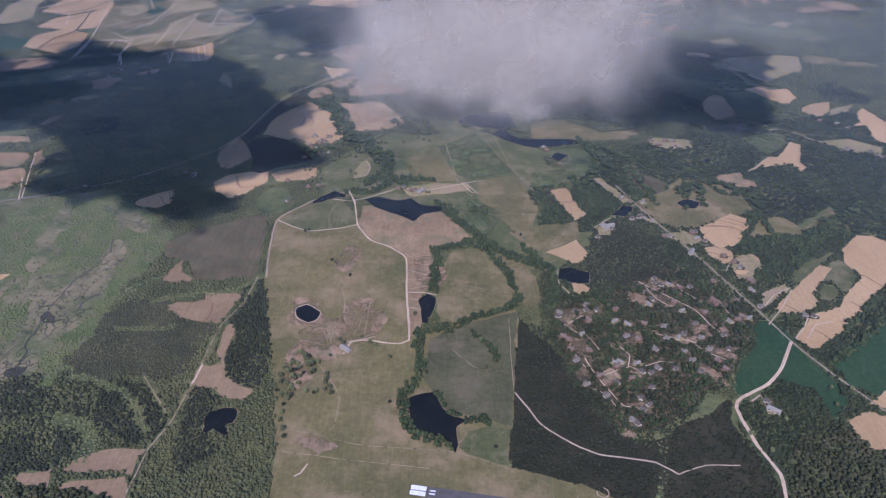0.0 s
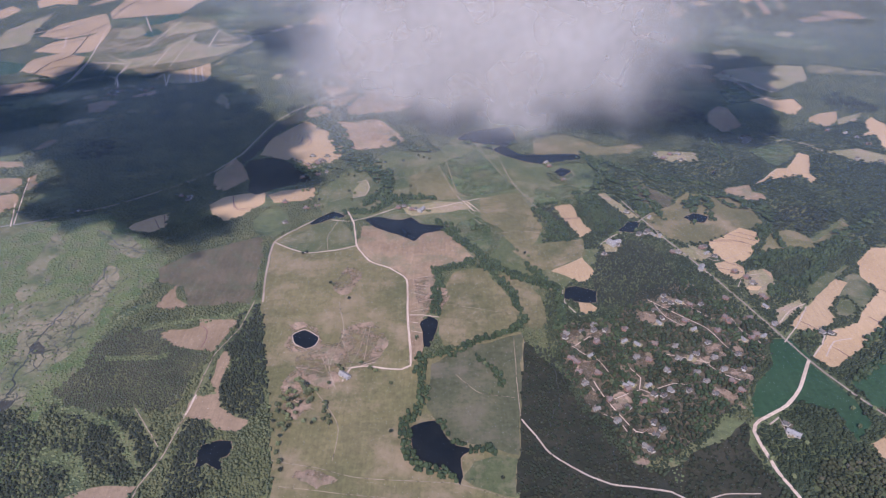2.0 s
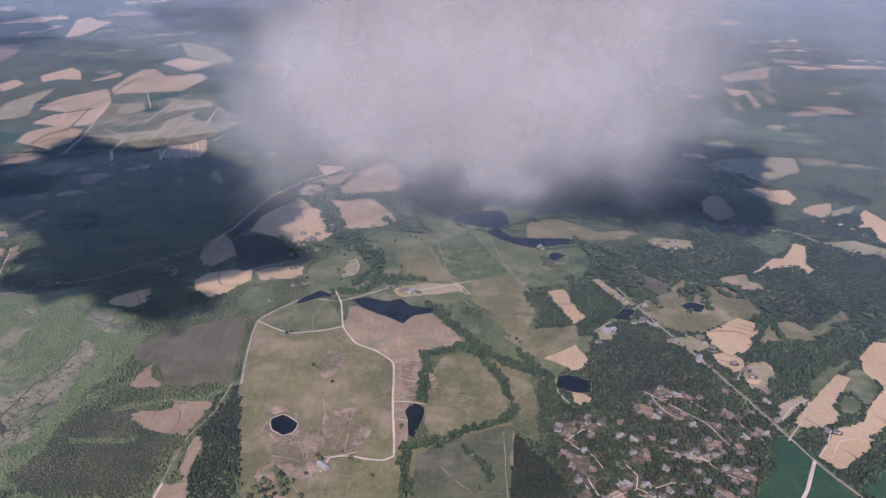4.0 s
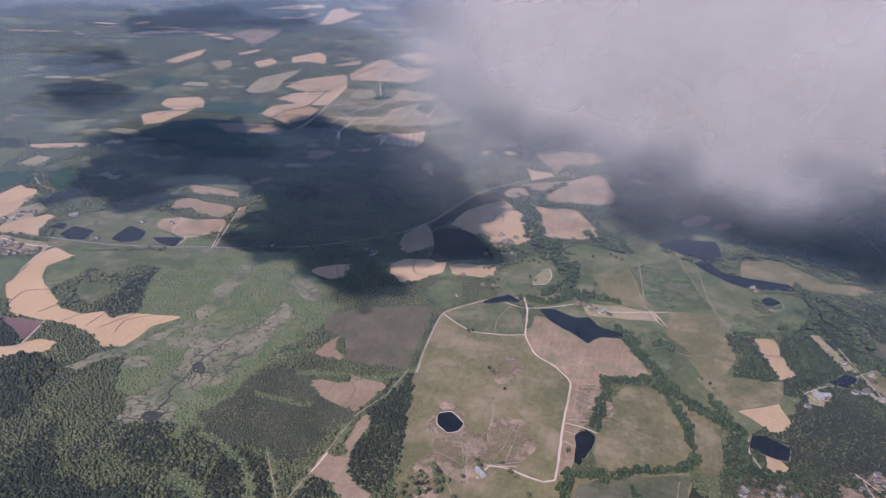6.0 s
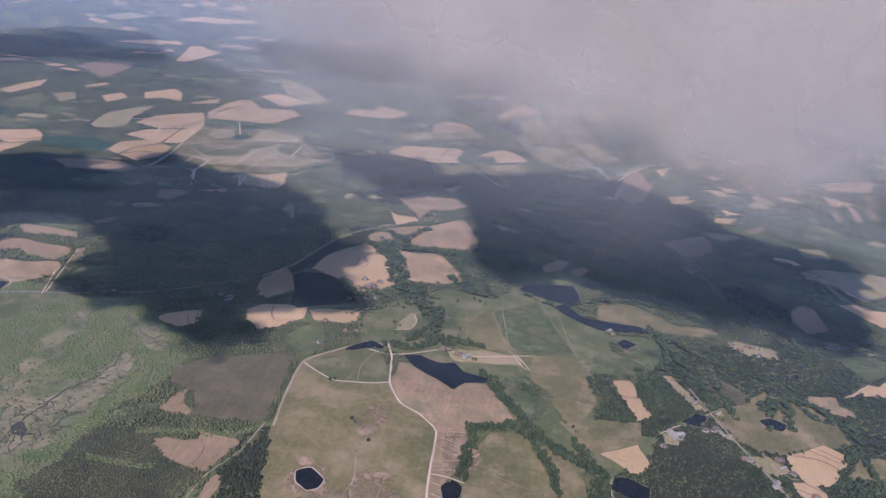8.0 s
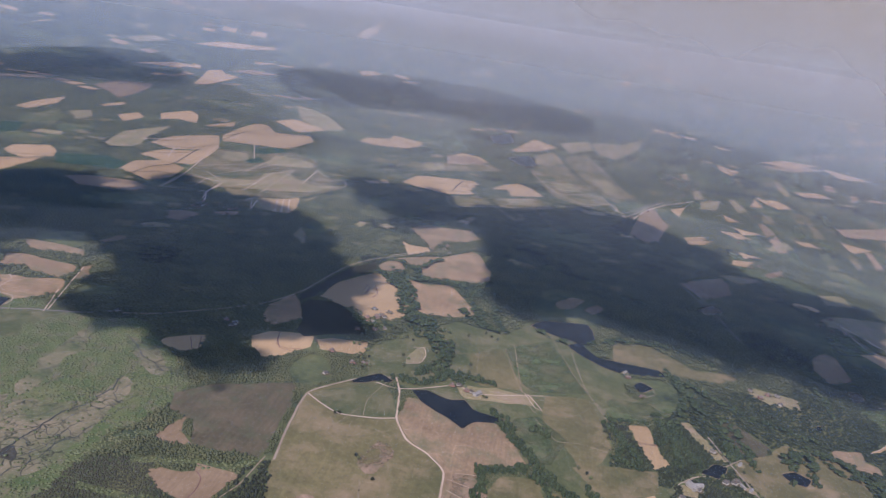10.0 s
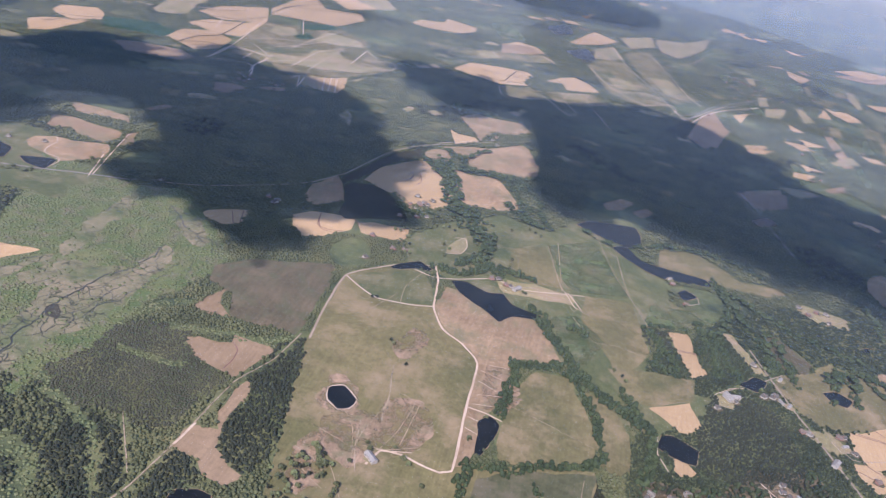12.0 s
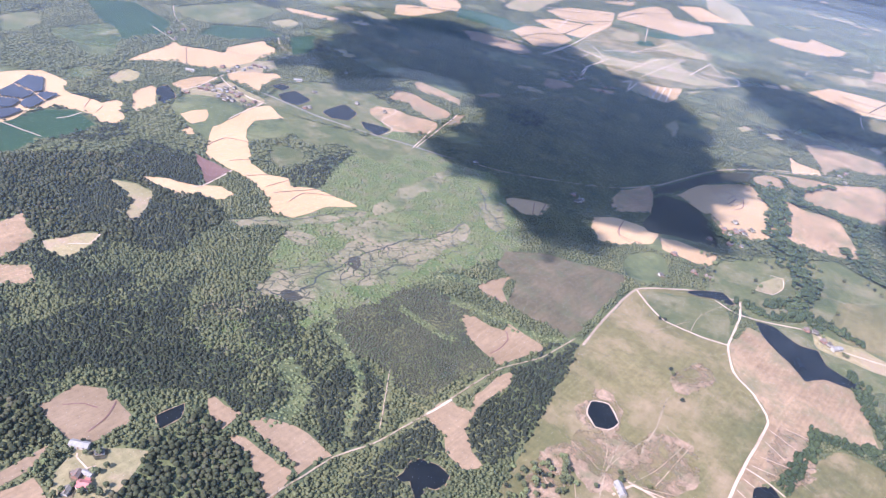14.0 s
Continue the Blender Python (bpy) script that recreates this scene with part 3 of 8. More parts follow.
field("dull", [(-14, 612), (-18, 546), (3, 507), (45, 493), (63, 486), (83, 659), (48, 646), (19, 636), (1, 623)])
field("meadow", [(13, 462), (24, 479), (45, 486), (62, 482), (57, 441), (23, 452)])
field("meadow", [(-6, 1095), (34, 1141), (63, 1181), (75, 1121), (111, 1105), (142, 1061), (166, 1019), (204, 1026), (195, 985), (130, 947), (109, 1004), (91, 1053), (27, 1026)])
field("drygrass", [(-63, 958), (-14, 972), (37, 970), (38, 949), (3, 939), (-45, 930)])
field("meadow", [(-171, 925), (-152, 971), (-116, 1047), (-97, 1028), (-95, 976), (-123, 946), (-134, 940), (-156, 928)])
field("meadow", [(-218, 866), (-178, 907), (-144, 924), (-121, 879), (-117, 854), (-138, 844), (-176, 836), (-199, 848)])
field("worn", [(-153, 600), (-149, 629), (-128, 648), (-110, 642), (-101, 610), (-112, 581), (-128, 583)])
field("worn", [(-173, 660), (-169, 682), (-157, 686), (-136, 669), (-136, 644), (-152, 630), (-166, 638)])
field("worn", [(-116, 644), (-115, 674), (-77, 680), (-63, 653), (-73, 617), (-91, 605)])
field("worn", [(-162, 581), (-153, 600), (-132, 574), (-127, 549), (-143, 531), (-158, 552)])
field("fallow", [(-428, 332), (-431, 351), (-431, 363), (-417, 375), (-404, 370), (-403, 375), (-382, 377), (-377, 371), (-376, 344), (-382, 334), (-406, 331)])
field("fallow", [(-367, 429), (-349, 430), (-335, 433), (-332, 424), (-331, 415), (-342, 415), (-358, 420)])
field("fallow", [(-328, 433), (-322, 445), (-302, 455), (-280, 457), (-265, 457), (-265, 445), (-264, 429), (-282, 431), (-310, 431)])
field("fallow", [(-325, 415), (-314, 424), (-300, 423), (-289, 424), (-271, 426), (-263, 409), (-260, 399), (-278, 407), (-299, 413), (-318, 411)])
field("fallow", [(-389, 288), (-389, 304), (-392, 321), (-378, 306), (-376, 282)])
field("fallow", [(-369, 279), (-373, 284), (-370, 303), (-350, 301), (-349, 293)])
field("fallow", [(-311, 670), (-301, 678), (-283, 677), (-271, 682), (-276, 695), (-258, 694), (-231, 693), (-237, 668), (-244, 635), (-268, 640), (-292, 649)])
field("fallow", [(-233, 640), (-222, 622), (-225, 600), (-224, 570), (-213, 552), (-198, 539), (-183, 534), (-194, 520), (-211, 524), (-224, 535), (-246, 541), (-248, 558), (-243, 569), (-227, 570), (-234, 591), (-236, 622)])
field("fallow", [(-332, 717), (-334, 736), (-322, 765), (-315, 740), (-294, 720), (-310, 714)])
field("stubble", [(-807, 800), (-803, 834), (-759, 822), (-768, 780), (-748, 750), (-666, 696), (-632, 695), (-615, 711), (-597, 699), (-576, 720), (-519, 732), (-536, 701), (-536, 676), (-536, 653), (-558, 641), (-588, 660), (-639, 668), (-665, 667), (-709, 662), (-777, 719), (-781, 744)])
field("stubble", [(-699, 571), (-677, 594), (-649, 610), (-647, 618), (-635, 634), (-612, 633), (-607, 614), (-619, 604), (-632, 599), (-647, 581), (-678, 573)])
field("cutover", [(-720, 655), (-668, 662), (-662, 663), (-650, 622), (-682, 637)])
field("drygrass", [(-707, 542), (-686, 559), (-660, 564), (-637, 543), (-619, 517), (-625, 511), (-656, 535), (-682, 540)])
field("pinkfield", [(-674, 405), (-683, 439), (-638, 428), (-621, 401), (-622, 383)])
field("drygrass", [(-629, 432), (-624, 458), (-613, 479), (-598, 461), (-590, 436), (-613, 429)])
field("pinkfield", [(-615, 380), (-596, 404), (-570, 397), (-583, 366)])
field("drygrass", [(-345, 297), (-365, 314), (-376, 331), (-364, 352), (-346, 366), (-335, 349), (-323, 321)])
field("cropland", [(-1343, 849), (-1309, 927), (-1187, 919), (-1134, 875), (-1125, 799), (-1128, 744), (-1185, 804)])
field("lush", [(-9, 1097), (53, 1155), (91, 1053), (109, 1012), (39, 987), (24, 998)])
field("pasture", [(-53, 1057), (-12, 1094), (22, 984), (-30, 970), (-54, 1019)])
field("pasture", [(54, 983), (110, 997), (132, 888), (100, 811), (71, 844), (51, 916)])
field("lush", [(16, 903), (46, 926), (79, 883), (63, 827), (40, 822)])
field("drygrass", [(-975, 863), (-960, 962), (-919, 942), (-925, 868), (-945, 851)])
field("stubble", [(1217, 3609), (1324, 3548), (1383, 3480), (1253, 3466)])
field("stubble", [(731, 2759), (821, 2721), (823, 2642), (747, 2654)])
field("stubble", [(499, 1937), (552, 1911), (503, 1879)])
field("stubble", [(852, 2269), (922, 2228), (844, 2149)])
field("drygrass", [(403, 1696), (468, 1722), (500, 1706), (440, 1648)])
field("drygrass", [(614, 1691), (666, 1707), (666, 1641), (602, 1618)])
field("cropland", [(346, 644), (365, 644), (370, 611), (334, 560), (307, 535), (282, 527), (304, 577), (325, 594)])
field("cropland", [(369, 602), (374, 590), (388, 543), (389, 520), (366, 496), (362, 535), (330, 550)])
field("cropland", [(397, 577), (492, 653), (588, 674), (501, 528), (424, 527), (399, 543)])
field("stubble", [(374, 494), (402, 505), (414, 499), (454, 483), (415, 450), (379, 458)])
field("stubble", [(406, 514), (431, 533), (468, 528), (443, 501)])
field("worn", [(-134, 468), (-114, 472), (-92, 462), (-112, 455)])
field("pinkfield", [(912, 3481), (1101, 3616), (1213, 3578), (1067, 3477)])
field("pinkfield", [(899, 2447), (1127, 2612), (1052, 2424), (900, 2353)])
field("stubble", [(491, 2132), (545, 2141), (572, 2095), (522, 2067)])
field("stubble", [(747, 2730), (804, 2766), (829, 2672), (771, 2603)])
field("stubble", [(-341, 971), (-326, 995), (-295, 1008), (-266, 1012), (-260, 980), (-275, 953), (-287, 936), (-308, 922), (-327, 941)])
field("meadow", [(-640, 912), (-589, 940), (-570, 926), (-594, 883), (-620, 874)])
field("worn", [(-602, 1624), (-588, 1636), (-522, 1645), (-500, 1553), (-551, 1556)])
field("worn", [(-33, 767), (-13, 775), (-2, 769), (4, 730), (-6, 702), (-23, 699), (-30, 736)])
field("worn", [(-134, 774), (-117, 802), (-102, 778), (-110, 744), (-122, 740)])
field("heath", [(-357, 801), (-329, 836), (-284, 860), (-244, 878), (-234, 836), (-228, 764), (-224, 723), (-255, 724), (-292, 720), (-315, 758), (-345, 771)])
field("pasture", [(-116, 564), (-78, 593), (-35, 615), (-17, 583), (-17, 541), (-95, 476), (-108, 526)])
patchwork([(400, 2937), (1272, 3382), (962, 2083), (437, 1731)], 19, 8, 40, 0.72, ("drygrass", "meadow", "pasture", "pinkfield", "meadow", "lush"))
patchwork([(21, 867), (103, 970), (133, 824), (67, 788)], 2, 2, 50, 0.2, ('meadow', 'pasture'))
patchwork([(-189, 1025), (-56, 1116), (-57, 1035), (-152, 934)], 3, 1, 51, 0.2, ('meadow',))
patchwork([(-145, 475), (57, 433), (125, 407), (-140, 395)], 3, 1, 52, 0, ('pasture',))
patchwork([(-106, 575), (-32, 598), (-26, 496), (-95, 482)], 1, 2, 53, 0, ('pasture',))
field("meadow", [(-1268, 975), (-1272, 1151), (-1197, 1179), (-1142, 1044), (-1170, 981), (-1210, 961)])
field("lush", [(-1207, 720), (-1211, 824), (-1133, 800), (-1087, 761), (-1138, 721)])
field("meadow", [(-1289, 682), (-1297, 739), (-1237, 723), (-1208, 680), (-1207, 647)])
field("drygrass", [(-982, 690), (-1007, 733), (-978, 742), (-956, 715), (-956, 686)])
field("lush", [(-1028, 654), (-1032, 689), (-1006, 689), (-992, 663), (-1000, 643)])
field("cropland", [(-1116, 929), (-1151, 984), (-1113, 1064), (-1055, 1062), (-1075, 961)])
field("cropland", [(-1051, 1076), (-1045, 1135), (-968, 1058), (-972, 1018)])
field("stubble", [(-1219, 1206), (-1123, 1266), (-1108, 1242), (-1182, 1186)])
field("drygrass", [(-1141, 1095), (-1150, 1158), (-1112, 1156), (-1103, 1101)])
field("stubble", [(-1049, 578), (-1041, 627), (-986, 638), (-967, 621), (-949, 619), (-917, 636), (-901, 640), (-907, 659), (-894, 662), (-872, 647), (-842, 638), (-834, 618), (-850, 608), (-863, 607), (-892, 603), (-910, 585), (-913, 568), (-913, 556), (-896, 524), (-894, 510), (-885, 482), (-1024, 526)])
field("cropland", [(-892, 510), (-900, 539), (-909, 566), (-891, 599), (-877, 600), (-852, 598), (-836, 597), (-831, 568), (-825, 543), (-832, 529), (-820, 508), (-814, 488), (-821, 479), (-834, 450), (-881, 468)])
field("stubble", [(-1036, 750), (-1062, 809), (-1089, 867), (-1072, 867), (-1018, 912), (-1040, 936), (-1051, 1016), (-1032, 1009), (-1006, 1009), (-987, 990), (-961, 907), (-958, 876), (-966, 843), (-982, 824), (-1003, 818), (-1023, 785)])
field("stubble", [(-931, 756), (-940, 796), (-937, 827), (-915, 828), (-910, 788), (-899, 762), (-911, 758)])
field("stubble", [(-923, 698), (-933, 730), (-918, 728), (-871, 697), (-860, 674), (-859, 660), (-894, 678)])
field("stubble", [(-934, 855), (-932, 885), (-906, 928), (-889, 926), (-874, 876), (-850, 851), (-884, 850), (-912, 846)])
field("drygrass", [(-901, 751), (-903, 784), (-901, 808), (-906, 838), (-872, 840), (-822, 842), (-809, 819), (-829, 808), (-847, 795), (-864, 782), (-882, 757)])
field("stubble", [(-831, 706), (-832, 735), (-829, 748), (-814, 741), (-797, 723), (-797, 703), (-808, 700)])
field("stubble", [(-782, 678), (-792, 694), (-770, 689), (-767, 678)])
field("meadow", [(-807, 805), (-827, 840), (-856, 899), (-864, 943), (-825, 996), (-784, 1008), (-733, 1007), (-710, 966), (-668, 923), (-653, 896), (-695, 875), (-758, 846), (-793, 820)])
field("meadow", [(-810, 816), (-773, 830), (-691, 871), (-620, 904), (-600, 879), (-582, 850), (-590, 836), (-625, 843), (-649, 835), (-672, 818), (-663, 797), (-686, 791), (-719, 806), (-749, 818), (-784, 806)])
field("meadow", [(-687, 739), (-698, 766), (-652, 768), (-642, 753), (-637, 719), (-646, 712)])
field("pinkfield", [(-791, 1130), (-785, 1139), (-739, 1141), (-693, 1140), (-676, 1112), (-710, 1111), (-756, 1103)])
field("pinkfield", [(-753, 1030), (-772, 1071), (-750, 1079), (-659, 1075), (-648, 1044), (-652, 1022), (-702, 1028), (-719, 1041), (-732, 1034)])
field("pinkfield", [(-732, 967), (-734, 986), (-714, 1001), (-688, 1003), (-647, 1023), (-634, 1009), (-624, 981), (-634, 957), (-655, 934), (-686, 944), (-714, 949)])
field("pinkfield", [(-633, 1032), (-651, 1074), (-646, 1092), (-620, 1038)])
field("pinkfield", [(-697, 1189), (-689, 1231), (-669, 1231), (-675, 1199), (-694, 1179)])
field("stubble", [(-304, 1149), (-296, 1222), (-274, 1262), (-251, 1303), (-216, 1263), (-201, 1251), (-198, 1210), (-175, 1208), (-167, 1175), (-169, 1135), (-178, 1111), (-205, 1114), (-224, 1109), (-246, 1126), (-264, 1132)])
field("pinkfield", [(-258, 1337), (-247, 1373), (-223, 1379), (-205, 1324), (-226, 1301), (-244, 1300)])
field("pinkfield", [(-195, 1296), (-164, 1291), (-121, 1309), (-95, 1265), (-62, 1202), (-84, 1180), (-113, 1167), (-155, 1155), (-176, 1215)])
field("pinkfield", [(-240, 1393), (-197, 1428), (-158, 1455), (-111, 1522), (-92, 1508), (-72, 1441), (-60, 1423), (-60, 1359), (-92, 1340), (-126, 1332), (-163, 1311), (-182, 1340), (-185, 1378), (-216, 1376)])
field("stubble", [(-250, 1506), (-232, 1489), (-196, 1494), (-187, 1468), (-223, 1429)])
field("pinkfield", [(-253, 1602), (-228, 1651), (-178, 1656), (-130, 1673), (-106, 1617), (-133, 1571), (-172, 1558), (-186, 1481), (-206, 1522)])
field("stubble", [(-435, 910), (-431, 921), (-402, 944), (-388, 951), (-383, 906), (-400, 893), (-422, 897)])
field("pinkfield", [(-353, 1046), (-358, 1081), (-340, 1141), (-317, 1100), (-299, 1056), (-329, 1018), (-344, 1025)])
# Two dark parcels painted as cloud shade, using the scrub soil.
field("scrub", [(-317, 1100), (-313, 1130), (-289, 1139), (-264, 1132), (-246, 1118), (-208, 1060), (-203, 1045), (-238, 1031), (-278, 1005), (-295, 1016), (-299, 1056)])
field("scrub", [(-333, 1138), (-313, 1236), (-298, 1296), (-267, 1354), (-254, 1312), (-291, 1241), (-306, 1155), (-322, 1112)])
field("drygrass", [(-135, 1013), (-129, 1037), (-120, 1049), (-112, 1023), (-117, 998), (-133, 990)])
field("drygrass", [(-448, 1414), (-446, 1462), (-422, 1420), (-409, 1369)])
field("stubble", [(-242, 1014), (-196, 1025), (-190, 999), (-192, 983), (-219, 979), (-247, 977), (-260, 1003)])
field("fallow", [(279, 2138), (326, 2287), (349, 2079), (300, 1881), (233, 1913)])
field("stubble", [(373, 1977), (431, 2028), (434, 1996), (382, 1929)])
field("pinkfield", [(59, 1325), (90, 1371), (112, 1368), (92, 1318), (67, 1301)])
field("pinkfield", [(108, 1318), (134, 1358), (145, 1345), (124, 1304)])
field("pinkfield", [(324, 1601), (411, 1677), (393, 1554), (360, 1540)])
field("drygrass", [(-615, 1585), (-592, 1614), (-516, 1645), (-499, 1531), (-523, 1528), (-564, 1527)])
field("fallow", [(-697, 1410), (-673, 1431), (-639, 1427), (-649, 1357), (-674, 1366)])
field("fallow", [(-628, 1453), (-588, 1488), (-577, 1455), (-615, 1442)])
field("stubble", [(-947, 1635), (-952, 1721), (-905, 1777), (-834, 1736), (-815, 1631), (-841, 1581), (-883, 1606)])
field("stubble", [(-984, 1790), (-970, 1874), (-902, 1926), (-877, 2007), (-852, 1889), (-840, 1784), (-880, 1766), (-923, 1773)])
field("stubble", [(-1034, 1930), (-1034, 2049), (-954, 2166), (-873, 1998), (-902, 1947), (-951, 1897)])
field("stubble", [(-946, 2177), (-962, 2345), (-958, 2457), (-920, 2463), (-853, 2360), (-755, 2406), (-715, 2326), (-736, 2153), (-831, 2129), (-911, 2101)])
field("stubble", [(-932, 2558), (-903, 2668), (-826, 2612), (-753, 2559), (-803, 2433), (-866, 2494)])
field("drygrass", [(-1011, 2980), (-943, 2948), (-834, 2852), (-706, 2629), (-753, 2559), (-871, 2659)])
field("stubble", [(-1050, 2277), (-1015, 2420), (-985, 2339), (-1028, 2270)])
field("stubble", [(-1232, 2339), (-1195, 2472), (-1131, 2398), (-1085, 2283), (-1156, 2296), (-1182, 2251)])
field("stubble", [(-1292, 2193), (-1280, 2287), (-1226, 2230), (-1228, 2119)])
field("stubble", [(-1420, 2302), (-1402, 2413), (-1374, 2368), (-1395, 2284)])
field("drygrass", [(-1104, 1834), (-1154, 2000), (-1108, 2184), (-1065, 1964), (-1028, 1866), (-1069, 1812)])
field("stubble", [(-1202, 1603), (-1222, 1659), (-1166, 1715), (-1123, 1676), (-1094, 1623), (-1135, 1572), (-1172, 1583)])
field("stubble", [(-1168, 1532), (-1140, 1566), (-1100, 1599), (-1093, 1517), (-1091, 1471), (-1113, 1423), (-1175, 1497)])
field("fallow", [(-982, 1499), (-952, 1531), (-909, 1546), (-854, 1558), (-809, 1527), (-816, 1480), (-862, 1474), (-919, 1458)])
field("stubble", [(-1534, 2063), (-1558, 2219), (-1550, 2317), (-1498, 2207), (-1487, 2058)])
field("fallow", [(-1652, 2624), (-1671, 2810), (-1565, 2875), (-1501, 2711), (-1452, 2460), (-1559, 2561)])
field("stubble", [(-1491, 3059), (-1583, 3381), (-1545, 3437), (-1502, 3386), (-1431, 3374), (-1449, 3094)])
field("stubble", [(-1855, 3221), (-1759, 3376), (-1685, 3397), (-1684, 3308), (-1787, 3261)])
field("stubble", [(-1831, 3729), (-1753, 3863), (-1509, 3984), (-1486, 3954), (-1648, 3820)])
field("stubble", [(-607, 2472), (-607, 2567), (-537, 2614), (-545, 2705), (-431, 2661), (-422, 2581), (-457, 2493), (-551, 2457)])
field("meadow", [(-1437, 1961), (-1440, 2127), (-1360, 2047), (-1310, 1914), (-1392, 1889)])
field("drygrass", [(-1409, 2127), (-1377, 2189), (-1322, 2115), (-1311, 2028)])
field("fallow", [(-1513, 3449), (-1450, 3563), (-1320, 3576), (-1382, 3497)])
field("cropland", [(-1114, 1657), (-1018, 1717), (-950, 1685), (-937, 1620), (-999, 1601), (-1060, 1582)])
field("stubble", [(-1031, 3948), (-964, 4006), (-914, 3974), (-990, 3882)])
field("stubble", [(-866, 4029), (-781, 4024), (-762, 3988), (-833, 3982)])
field("meadow", [(-2249, 3256), (-2230, 3393), (-2145, 3326), (-2154, 3175)])
field("drygrass", [(-2096, 3551), (-2033, 3683), (-1932, 3687), (-2025, 3533)])
field("cropland", [(-1410, 1857), (-1366, 1885), (-1316, 1792), (-1330, 1731)])
field("stubble", [(-317, 2490), (-281, 2598), (-213, 2581), (-178, 2498), (-281, 2425)])
field("stubble", [(-363, 2006), (-340, 2124), (-264, 2162), (-189, 2181), (-168, 2146), (-183, 2053), (-164, 2022), (-233, 1971), (-330, 1997)])
field("stubble", [(-134, 2126), (-103, 2210), (-63, 2268), (-15, 2214), (15, 2148), (-72, 2083), (-87, 2145)])
field("stubble", [(-128, 2831), (-95, 2999), (-59, 3197), (38, 3086), (-18, 2938), (-99, 2821)])
field("lush", [(-410, 2805), (-358, 2933), (-252, 2633), (-337, 2615)])
field("fallow", [(237, 1907), (293, 2044), (318, 1969), (273, 1848)])
field("stubble", [(384, 2295), (438, 2366), (394, 2211)])
field("stubble", [(375, 1941), (449, 1997), (421, 1941), (379, 1911)])
field("stubble", [(543, 2358), (579, 2295), (541, 2264)])
field("stubble", [(544, 2203), (614, 2177), (554, 2131)])
field("drygrass", [(586, 2020), (664, 2138), (670, 2071), (600, 2004)])
field("stubble", [(760, 3761), (846, 3703), (786, 3700)])
field("stubble", [(939, 3569), (1065, 3657), (1208, 3636), (1071, 3543)])
field("stubble", [(938, 3019), (1049, 3088), (1070, 3008), (950, 2945)])
field("stubble", [(716, 3376), (793, 3292), (734, 3154), (708, 3251)])
field("stubble", [(470, 1849), (520, 1860), (490, 1805), (457, 1805)])
field("fallow", [(306, 1581), (417, 1652), (407, 1565), (345, 1506)])
field("fallow", [(515, 1766), (573, 1832), (570, 1789), (526, 1748)])
field("stubble", [(723, 2727), (719, 2583), (674, 2571)])
field("drygrass", [(506, 2505), (578, 2568), (534, 2399), (486, 2382)])
field("pasture", [(286, 926), (326, 955), (349, 986), (389, 973), (427, 938), (429, 897), (405, 873), (393, 884), (354, 857), (335, 842), (293, 857), (276, 896)])
field("pinkfield", [(364, 774), (388, 780), (391, 761), (377, 730), (354, 722), (350, 742)])
field("pasture", [(408, 828), (430, 858), (463, 873), (477, 843), (462, 824), (432, 821)])
field("meadow", [(473, 850), (513, 881), (543, 905), (541, 881), (506, 858), (476, 839)])
field("meadow", [(413, 718), (433, 761), (463, 774), (468, 761), (432, 724)])
field("pasture", [(267, 891), (285, 922), (322, 950), (343, 959), (382, 979), (408, 969), (428, 922), (429, 896), (413, 879), (386, 874), (366, 862), (346, 850), (312, 846), (296, 862), (277, 887)])
field("stubble", [(152, 951), (177, 958), (196, 879), (178, 863), (162, 919)])
field("stubble", [(132, 782), (173, 814), (182, 780), (166, 755), (148, 767)])
field("stubble", [(152, 715), (161, 722), (174, 702), (159, 693), (150, 700)])
field("drygrass", [(201, 843), (224, 851), (217, 826), (203, 826)])
field("stubble", [(339, 843), (370, 865), (395, 882), (411, 869), (407, 848), (391, 831), (391, 818), (371, 795), (349, 798), (340, 818)])
field("stubble", [(330, 791), (350, 801), (367, 783), (360, 768), (346, 757), (334, 775)])
field("pasture", [(397, 818), (427, 865), (457, 874), (473, 827), (454, 823), (423, 819)])
field("pasture", [(469, 839), (506, 865), (535, 897), (540, 883), (520, 856), (480, 835)])
field("meadow", [(415, 716), (440, 757), (470, 772), (492, 784), (461, 750), (446, 743), (419, 716)])
field("meadow", [(476, 761), (489, 769), (496, 758), (499, 726), (476, 706), (466, 696), (461, 716), (453, 722)])
field("meadow", [(446, 712), (460, 712), (464, 696), (445, 680), (431, 680)])
field("drygrass", [(360, 764), (384, 779), (392, 757), (380, 729), (356, 722), (350, 739)])
field("stubble", [(356, 744), (371, 742), (365, 732), (352, 734)])
field("drygrass", [(370, 696), (404, 716), (402, 702), (368, 671), (360, 665)])
field("drygrass", [(285, 826), (318, 835), (337, 814), (316, 798), (302, 810)])
field("lush", [(306, 787), (318, 783), (314, 777), (305, 778)])
field("stubble", [(373, 665), (405, 699), (445, 740), (464, 754), (473, 747), (446, 716), (429, 690), (428, 674), (401, 659), (389, 650)])
field("stubble", [(505, 791), (539, 823), (560, 823), (577, 807), (551, 743), (498, 690), (469, 659), (437, 630), (395, 597), (388, 597), (376, 613), (391, 630), (405, 650), (421, 659), (447, 668), (473, 703), (499, 726), (498, 761)])
field("pasture", [(86, 834), (126, 847), (180, 860), (176, 818), (132, 786), (118, 786), (101, 809)])
field("drygrass", [(338, 1122), (350, 1140), (384, 1134), (408, 1128), (404, 1098), (388, 1092), (349, 1095)])
field("drygrass", [(225, 988), (235, 990), (261, 931), (266, 913), (253, 913), (235, 954)])
field("heath", [(273, 1009), (293, 1019), (330, 969), (317, 945), (289, 940), (278, 969)])
